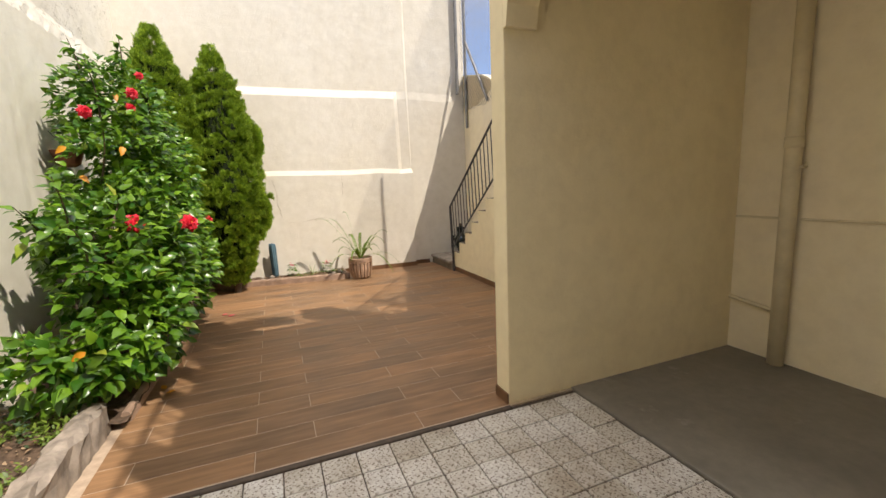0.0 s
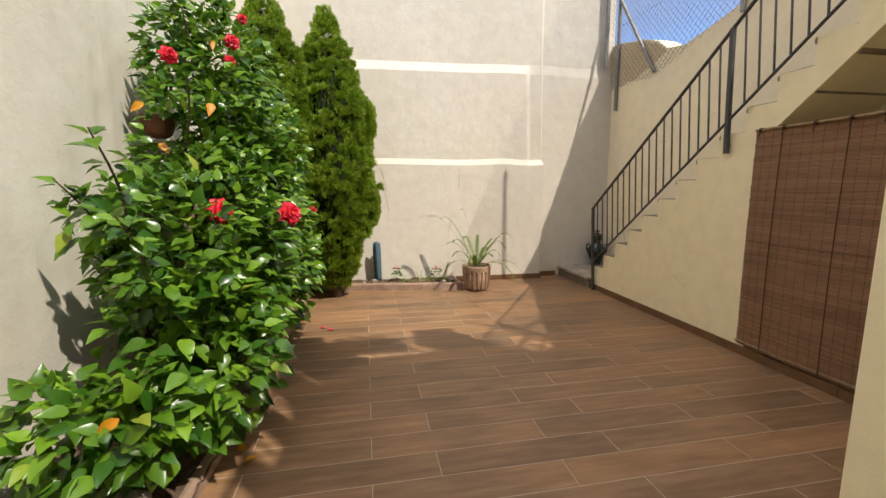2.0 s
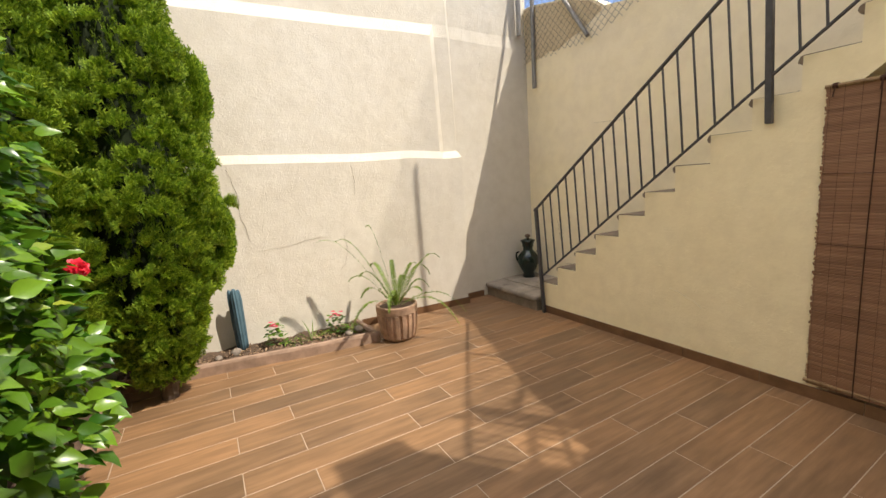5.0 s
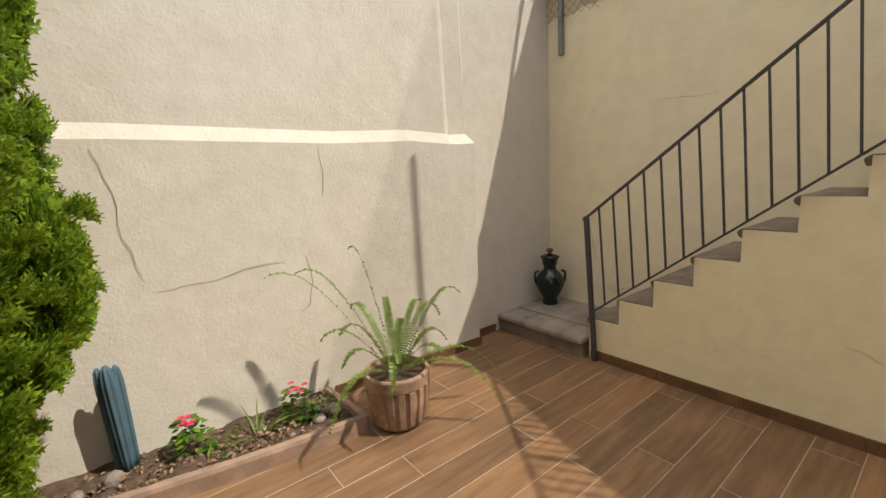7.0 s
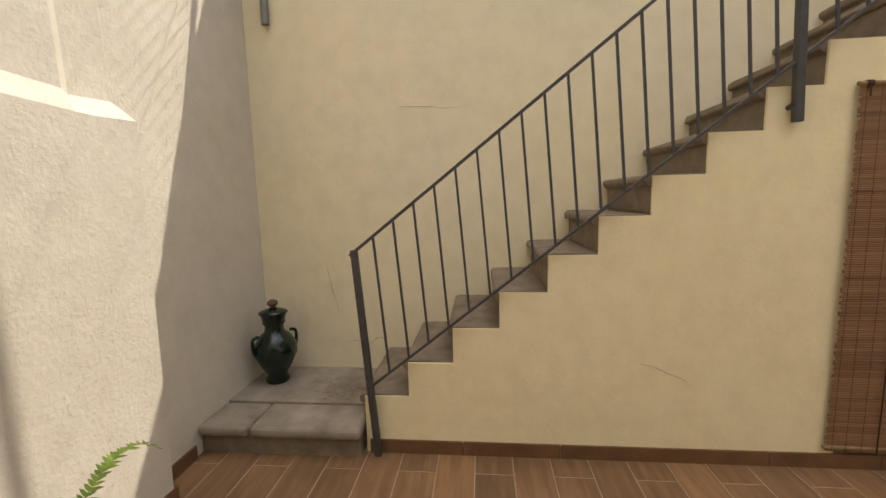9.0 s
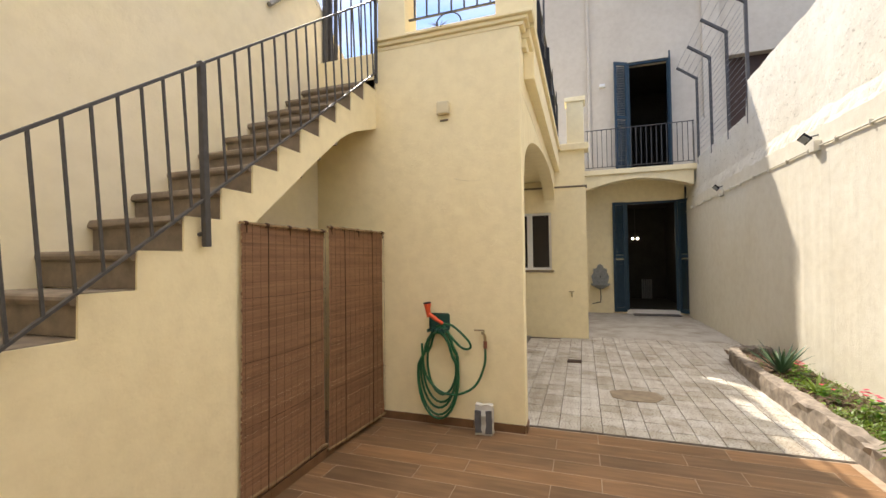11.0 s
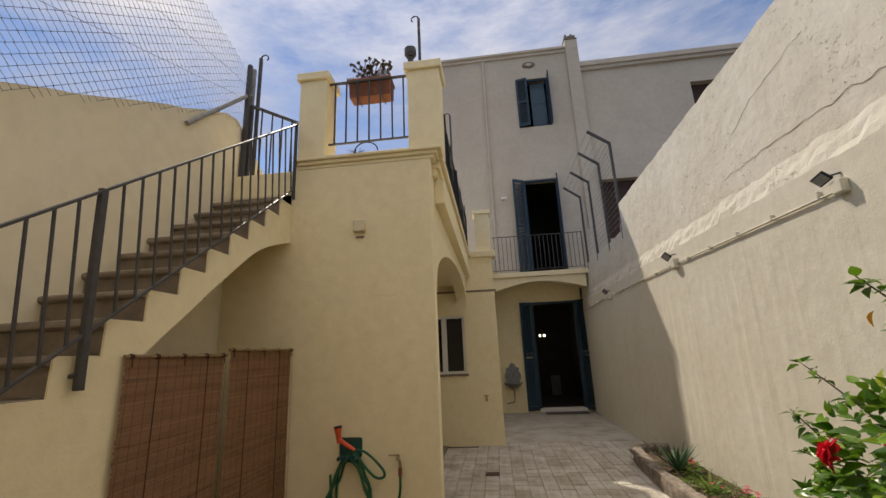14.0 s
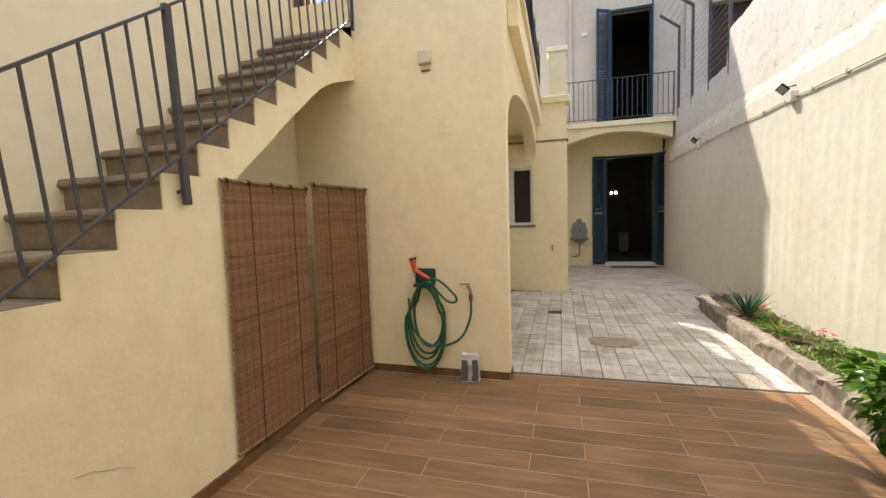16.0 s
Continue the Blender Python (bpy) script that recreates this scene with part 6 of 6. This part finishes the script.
# flower box on the terrace rail
fb = thing("flower_box", "terracotta flower box hung on the terrace railing", "flower box")
bm = bmesh.new()
prism(bm, [(2.475, 4.85), (2.645, 4.85), (2.675, 5.05), (2.445, 5.05)], "x", 1.80, 2.30)
part("trough", bm, M_TERRA, fb)
bm = bmesh.new()
box(bm, 1.785, 2.315, 2.435, 2.685, 5.045, 5.085, 0.008, 1)
part("rim", bm, M_TERRA, fb)
for x in (1.90, 2.2):
    bm = bmesh.new()
    tube(bm, curve_pts([(x, 2.70, 5.04), (x, 2.692, 4.98), (x, 2.685, 4.88), (x, 2.66, 4.838), (x, 2.46, 4.838)], 4), 0.006, 6)
    part("bracket", bm, M_IRON, fb)
sg = thing("succulent", "dry brown-green branching succulent in the flower box", "plant")
M_SUCC = leaf_material("dry_succulent", (0.10, 0.065, 0.04), (0.20, 0.15, 0.08), 0.7, 0.05)
rnd = random.Random(14)
rose = []
for k in range(62):
    b = Vector((rnd.uniform(1.86, 2.24), rnd.uniform(2.48, 2.64), 5.07))
    u = rnd.uniform(-1, 1)
    tip = Vector((2.06 + 0.30 * u, 2.56 + rnd.uniform(-.12, .12), 5.08 + rnd.uniform(0.2, 1.0) * 0.34 * (1 - 0.5 * u * u)))
    bm = bmesh.new()
    tube(bm, [b, (b + tip) / 2 + Vector((rnd.uniform(-.02, .02), 0, 0.01)), tip], 0.005, 5)
    part("stem", bm, M_BARK, sg)
    for i in range(12):
        a = 2.4 * i
        rose.append(aim(tip, (math.cos(a), math.sin(a), -0.5 + 0.13 * i), (0, 0, 1), 0, rnd.uniform(0.75, 1.15)))
scatter("rosettes", leaf_shape(0.030, 0.019), rose, M_SUCC, sg)
# ring and dry weed on the cornice
rg = thing("iron_ring", "loose iron hoop resting on the cornice", "hoop")
bm = bmesh.new()
tube(bm, [(2.02 + 0.13 * math.cos(a), 2.88, 3.995 + 0.11 * math.sin(a)) for a in [math.pi * k / 14 for k in range(15)]], 0.007, 6)
part("hoop", bm, M_IRON, rg)
tuft("dry_weed", "dry brown weed growing from the cornice", 2.12, 2.885, 3.965, 26, 0.09, 0.008, 1.0, 8, M_SUCC, 1.0)

# ---- urn on the landing ----
M_KNOB = plain("bare_clay", (0.16, 0.10, 0.06), 0.6, 0, 0.4, 16, 0.2)
M_GLAZE = plain("dark_green_glaze", (0.005, 0.021, 0.013), 0.16, 0, 0.5, 7, 0.05, 0.6)


def squash(bm, k=0.86):
    for v in bm.verts:
        v.co = Vector((UX + (v.co.x - UX) * k, UY + (v.co.y - UY) * k, 0.172 + (v.co.z - 0.172) * k))


urn = thing("urn", "dark green glazed ceramic urn with a finial lid on the landing", "urn")
UX, UY = 3.36, 7.84
bm = bmesh.new()
lathe(bm, [(0.085, 0.0), (0.095, 0.02), (0.075, 0.07), (0.12, 0.14), (0.165, 0.24), (0.16, 0.32), (0.11, 0.39), (0.075, 0.42), (0.07, 0.47), (0.09, 0.49)], 28, (UX, UY, 0.172))
squash(bm)
part("body", bm, M_GLAZE, urn, smooth=True)
bm = bmesh.new()
lathe(bm, [(0.078, -0.01), (0.086, 0.004), (0.078, 0.014), (0.090, 0.026), (0.082, 0.036), (0.096, 0.048), (0.088, 0.058), (0.112, 0.078), (0.106, 0.090), (0.062, 0.106), (0.03, 0.118)], 28, (UX, UY, 0.172 + 0.49))
squash(bm)
part("lid", bm, M_GLAZE, urn, "ribbed dark green lid", smooth=True)
bm = bmesh.new()
lathe(bm, [(0.018, 0.112), (0.022, 0.128), (0.042, 0.150), (0.040, 0.168), (0.022, 0.182)], 20, (UX, UY, 0.172 + 0.49))
squash(bm)
part("knob", bm, M_KNOB, urn, "bare brown clay knob", smooth=True)
for sgn in (-1, 1):
    bm = bmesh.new()
    tube(bm, curve_pts([(UX + sgn * 0.10, UY - sgn * 0.08, 0.172 + 0.40), (UX + sgn * 0.135, UY - sgn * 0.11, 0.172 + 0.38), (UX + sgn * 0.135, UY - sgn * 0.11, 0.172 + 0.29), (UX + sgn * 0.12, UY - sgn * 0.10, 0.172 + 0.25)], 5), 0.013, 7)
    squash(bm)
    part("handle", bm, M_GLAZE, urn, smooth=True)

# ---- porch: drain pipe and conduits ----
dp = thing("drain_pipe", "painted yellow drain pipe up the porch wall", "pipe")
bm = bmesh.new()
tube(bm, [(3.53, 2.24, 0.0), (3.53, 2.24, 3.24)], 0.055, 16)
part("pipe", bm, M_PVC, dp, smooth=True)
bm = bmesh.new()
tube(bm, [(3.53, 2.24, 1.70), (3.53, 2.24, 1.78)], 0.061, 16)
part("collar", bm, M_PVC, dp, smooth=True)
bm = bmesh.new()
tube(bm, [(3.585, 2.18, 1.56), (3.50, 2.165, 1.56)], 0.012, 8)
part("clip", bm, M_PVC, dp)
bm = bmesh.new()
tube(bm, [(3.575, 2.655, 0.47), (3.56, 2.32, 0.435), (3.55, 2.24, 0.43)], 0.018, 8)
part("branch", bm, M_PVC, dp)
cd = thing("conduit", "thin painted conduit along the porch wall", "conduit")
bm = bmesh.new()
tube(bm, [(3.59, 2.655, 1.17), (3.59, 2.30, 1.17)], 0.010, 6)
part("tube", bm, M_PVC, cd)
bm = bmesh.new()
tube(bm, [(3.59, 2.18, 1.17), (3.59, -2.14, 1.20)], 0.010, 6)
part("tube", bm, M_PVC, cd)

# ---- west wall: conduit, floodlights, fence posts ----
M_PALEPVC = plain("pale_conduit", (0.72, 0.68, 0.57), 0.55, 0, 0.2, 8, 0.05)
cw = thing("wall_conduit", "pale conduit with clips along the west wall", "conduit")
bm = bmesh.new()
tube(bm, [(XW + 0.02, 3.55, 2.92), (XW + 0.02, 0.4, 2.97), (XW + 0.02, -3.3, 2.96), (XW + 0.02, YF + 0.02, 2.90)], 0.011, 8)
part("tube", bm, M_PALEPVC, cw)
for k in range(16):
    y = 3.3 - k * 0.6
    bm = bmesh.new()
    box(bm, XW, XW + 0.038, y, y + 0.02, 2.93, 2.985, 0.003, 1)
    part("clip", bm, M_PALEPVC, cw)
M_LED = plain("led_glass", (0.35, 0.37, 0.38), 0.15, 0, 0.2, 30, 0.0, 0.6)


def floodlight(y, z, s):
    f = thing("floodlight", "small black floodlight on a cream box on the west wall", "floodlight", "floodlights on the west wall")
    bm = bmesh.new()
    box(bm, XW, XW + 0.09 * s, y + 0.02, y + 0.17 * s, z - 0.13 * s, z + 0.02 * s, 0.01)
    part("junction_box", bm, M_PALEPVC, f)
    bm = bmesh.new()
    tube(bm, [(XW, y + 0.10 * s, z + 0.10 * s), (XW + 0.10 * s, y - 0.02, z + 0.10 * s)], 0.008, 6)
    part("bracket", bm, M_IRON, f)
    m = Matrix.Translation((XW + 0.10 * s, y - 0.04 * s, z + 0.09 * s)) @ Euler((radians(18), radians(42), radians(15))).to_matrix().to_4x4()
    bm = bmesh.new()
    box(bm, -0.012, 0.012, -0.09 * s, 0.09 * s, -0.065 * s, 0.065 * s, 0.005, 1)
    bm.transform(m)
    h = part("housing", bm, M_BLACKNET, f)
    bm = bmesh.new()
    box(bm, 0.0125, 0.016, -0.075 * s, 0.075 * s, -0.05 * s, 0.05 * s)
    bm.transform(m)
    part("lens", bm, M_LED, h)


floodlight(3.47, 2.98, 0.72)
floodlight(0.42, 3.02, 0.9)
floodlight(-3.26, 3.0, 0.9)
nf = thing("wire_fence", "dark cranked fence posts with thin wires on the west wall", "fence")
PY = (-1.9, -2.95, -4.1, -5.25)
for y in PY:
    bm = bmesh.new()
    bar(bm, (XW - 0.08, y, 4.0), (XW - 0.08, y, 6.22), 0.05, 0.05)
    bar(bm, (XW - 0.08, y, 6.20), (XW + 0.36, y - 0.02, 6.55), 0.05, 0.05)
    part("post", bm, M_IRON, nf)
for k in range(16):
    z = 4.35 + 0.125 * k
    bm = bmesh.new()
    tube(bm, [(XW - 0.06, PY[0], z), (XW - 0.06, PY[-1], z - 0.02)], 0.0035, 4)
    part("wire", bm, M_GALV, nf)
for k in range(4):
    t = (k + 1) / 4
    bm = bmesh.new()
    tube(bm, [(XW - 0.08 + 0.44 * t, PY[0], 6.2 + 0.35 * t), (XW - 0.08 + 0.44 * t, PY[-1], 6.2 + 0.35 * t)], 0.0035, 4)
    part("wire", bm, M_GALV, nf)

# ---- before the house: fountain, taps, drain ----
M_FOUNT = plain("grey_stone_basin", (0.30, 0.31, 0.31), 0.7, 0, 0.35, 12, 0.4)
ft = thing("wall_fountain", "grey stone wall fountain with a shield back and basin", "fountain")
bm = bmesh.new()
sh = [(-0.20, 0.0), (-0.25, 0.22), (-0.19, 0.36), (-0.20, 0.44), (-0.10, 0.48), (-0.07, 0.56), (0.0, 0.60), (0.07, 0.56), (0.10, 0.48), (0.20, 0.44), (0.19, 0.36), (0.25, 0.22), (0.20, 0.0)]
prism(bm, [(0.31 + a, 0.86 + b) for a, b in sh], "y", YF, YF + 0.06)
part("back", bm, M_FOUNT, ft)
bm = bmesh.new()
lathe(bm, [(0.06, 0.0), (0.12, 0.03), (0.24, 0.10), (0.27, 0.13), (0.27, 0.16), (0.23, 0.16), (0.2, 0.12)], 24, (0.31, YF + 0.08, 0.72))
part("basin", bm, M_FOUNT, ft)
bm = bmesh.new()
tube(bm, [(0.31, YF + 0.06, 1.10), (0.31, YF + 0.14, 1.10), (0.31, YF + 0.15, 1.05)], 0.012, 7)
part("spout", bm, M_IRON, ft)
bm = bmesh.new()
tube(bm, curve_pts([(0.31, YF + 0.03, 0.72), (0.31, YF + 0.03, 0.36), (0.42, YF + 0.03, 0.30), (0.55, YF + 0.03, 0.27)], 5), 0.012, 7)
part("drain", bm, M_IRON, ft)
bt = thing("block_tap", "small tap on the side block wall", "tap")
bm = bmesh.new()
tube(bm, [(1.02, YBLK, 0.93), (1.02, YBLK + 0.07, 0.93), (1.02, YBLK + 0.08, 0.85)], 0.014, 7)
part("spout", bm, M_BRASS, bt)
bm = bmesh.new()
box(bm, 0.98, 1.08, YBLK + 0.03, YBLK + 0.045, 0.945, 0.96, 0.003, 1)
part("lever", bm, M_BRASS, bt)
fd = thing("floor_drain", "square rusty floor drain in the paving", "drain")
bm = bmesh.new()
box(bm, 0.85, 1.06, -0.24, -0.06, 0.001, 0.010, 0.002, 1)
part("grate", bm, M_BROWNWIN, fd)
pt2 = tagged(part("paving_patch", (lambda b: (prism(b, [(0.0, 1.20), (0.35, 1.18), (0.52, 1.28), (0.50, 1.52), (0.30, 1.60), (0.05, 1.58), (-0.06, 1.40)], "z", 0.0, 0.007), b)[-1])(bmesh.new()), M_PATCH), "brown sandy repair patch in the paving", "patch")
# two small wall lamps glowing inside the dark ground-floor room
M_GLOW = bpy.data.materials.new("lamp_glow")
M_GLOW.use_nodes = True
M_GLOW.node_tree.nodes["Principled BSDF"].inputs["Emission Color"].default_value = (1, 0.85, 0.6, 1)
M_GLOW.node_tree.nodes["Principled BSDF"].inputs["Emission Strength"].default_value = 30.0
cl = thing("chandelier", "small lit lamp with two bulbs in the dark room", "lamp")
for x in (-0.92, -1.08):
    bm = bmesh.new()
    bmesh.ops.create_icosphere(bm, subdivisions=2, radius=0.03, matrix=Matrix.Translation((x, -9.5, 2.32)))
    part("bulb", bm, M_GLOW, cl)
bm = bmesh.new()
tube(bm, [(-1.0, -9.5, 3.6), (-1.0, -9.5, 2.4)], 0.01, 6)
tube(bm, [(-0.90, -9.5, 2.38), (-1.10, -9.5, 2.38)], 0.01, 6)
part("stem", bm, M_IRON, cl)
rad = thing("radiator", "grey radiator in the dark room", "radiator")
for k in range(5):
    bm = bmesh.new()
    box(bm, -1.55 + 0.07 * k, -1.50 + 0.07 * k, -9.9, -9.8, 0.15, 0.85, 0.015)
    part("fin", bm, M_GALV, rad)

# petals and leaves fallen on the planks
for k, (x, y, m2) in enumerate(((-0.72, 6.0, "p"), (-1.0, 4.05, "y"), (-0.92, 4.0, "y"), (-0.80, 6.1, "p"))):
    o = new("fallen_petal" if m2 == "p" else "fallen_leaf", shape_mesh("fallen", leaf_shape(0.08, 0.045, 0.3, -0.1), M_PINK if m2 == "p" else M_YELLOWLEAF))
    o.matrix_world = aim((x, y, 0.008), (math.cos(k * 2), math.sin(k * 2), 0), (0, 0, 1))
    tagged(o, "fallen pink petal on the planks" if m2 == "p" else "fallen yellow leaf on the planks", "petal" if m2 == "p" else "leaf")

# ---- planks and pavers ----
def planks():
    fl = tagged(new("floor"), "brown wood-look porcelain plank floor with pale joints", "floor", **STRUCT)
    meshes = {}
    rows = 27
    for r in range(rows):
        y0 = 2.66 + r * 0.20
        off = 0.05 if r % 2 else 0.70
        x = -3.0 + off
        while x < 2.86:
            a, b = max(x, -1.14), min(x + 1.0, 2.855 if y0 > 2.7 else XP)
            x += 1.0
            if b - a < 0.03:
                continue
            key = round(b - a, 3)
            if key not in meshes:
                bm = bmesh.new()
                w = key / 2 - 0.0022
                box(bm, -w, w, -0.0978, 0.0978, -0.02, 0.0, 0.0015, 1)
                me = bpy.data.meshes.new("plank")
                bm.to_mesh(me)
                bm.free()
                me.materials.append(M_PLANK)
                meshes[key] = me
            o = new("plank", meshes[key])
            o.parent, o.location = fl, ((a + b) / 2, y0 + 0.10, 0.0)


planks()


def pavers():
    pv = tagged(new("pavement"), "square washed terrazzo pavers, some cracked and stained", "pavement", **STRUCT)
    bm = bmesh.new()
    box(bm, -0.097, 0.097, -0.097, 0.097, -0.03, 0.0, 0.004, 1)
    me = bpy.data.meshes.new("paver")
    bm.to_mesh(me)
    bm.free()
    me.materials.append(M_PAVER)
    rnd = random.Random(12)
    rest_v, rest_f, count = [], [], 0
    base_v, base_f = [v.co.copy() for v in me.vertices], [tuple(p.vertices) for p in me.polygons]
    for j in range(25):
        for i in range(19):
            x, y = 1.85 - 0.10 - i * 0.2, YH2 - 0.06 - 0.1 - j * 0.2
            if (x < -1.36 and y > -1.02) or y < -2.35 or (x > 1.3 and j > 22):
                continue
            m = Matrix.Translation((x, y, rnd.uniform(-0.004, 0.002))) @ Euler((rnd.uniform(-.006, .006), rnd.uniform(-.006, .006), 0)).to_matrix().to_4x4()
            if count < 300:
                o = new("paver", me)
                o.parent, o.matrix_local = pv, m
                count += 1
            else:
                k = len(rest_v)
                rest_v += [tuple(m @ v) for v in base_v]
                rest_f += [tuple(q + k for q in f) for f in base_f]
    rm = bpy.data.meshes.new("far_pavers")
    rm.from_pydata(rest_v, [], rest_f)
    rm.materials.append(M_PAVER)
    ro = new("far_pavers", rm)
    ro.parent = pv
    tagged(ro, kind="stuff")


pavers()
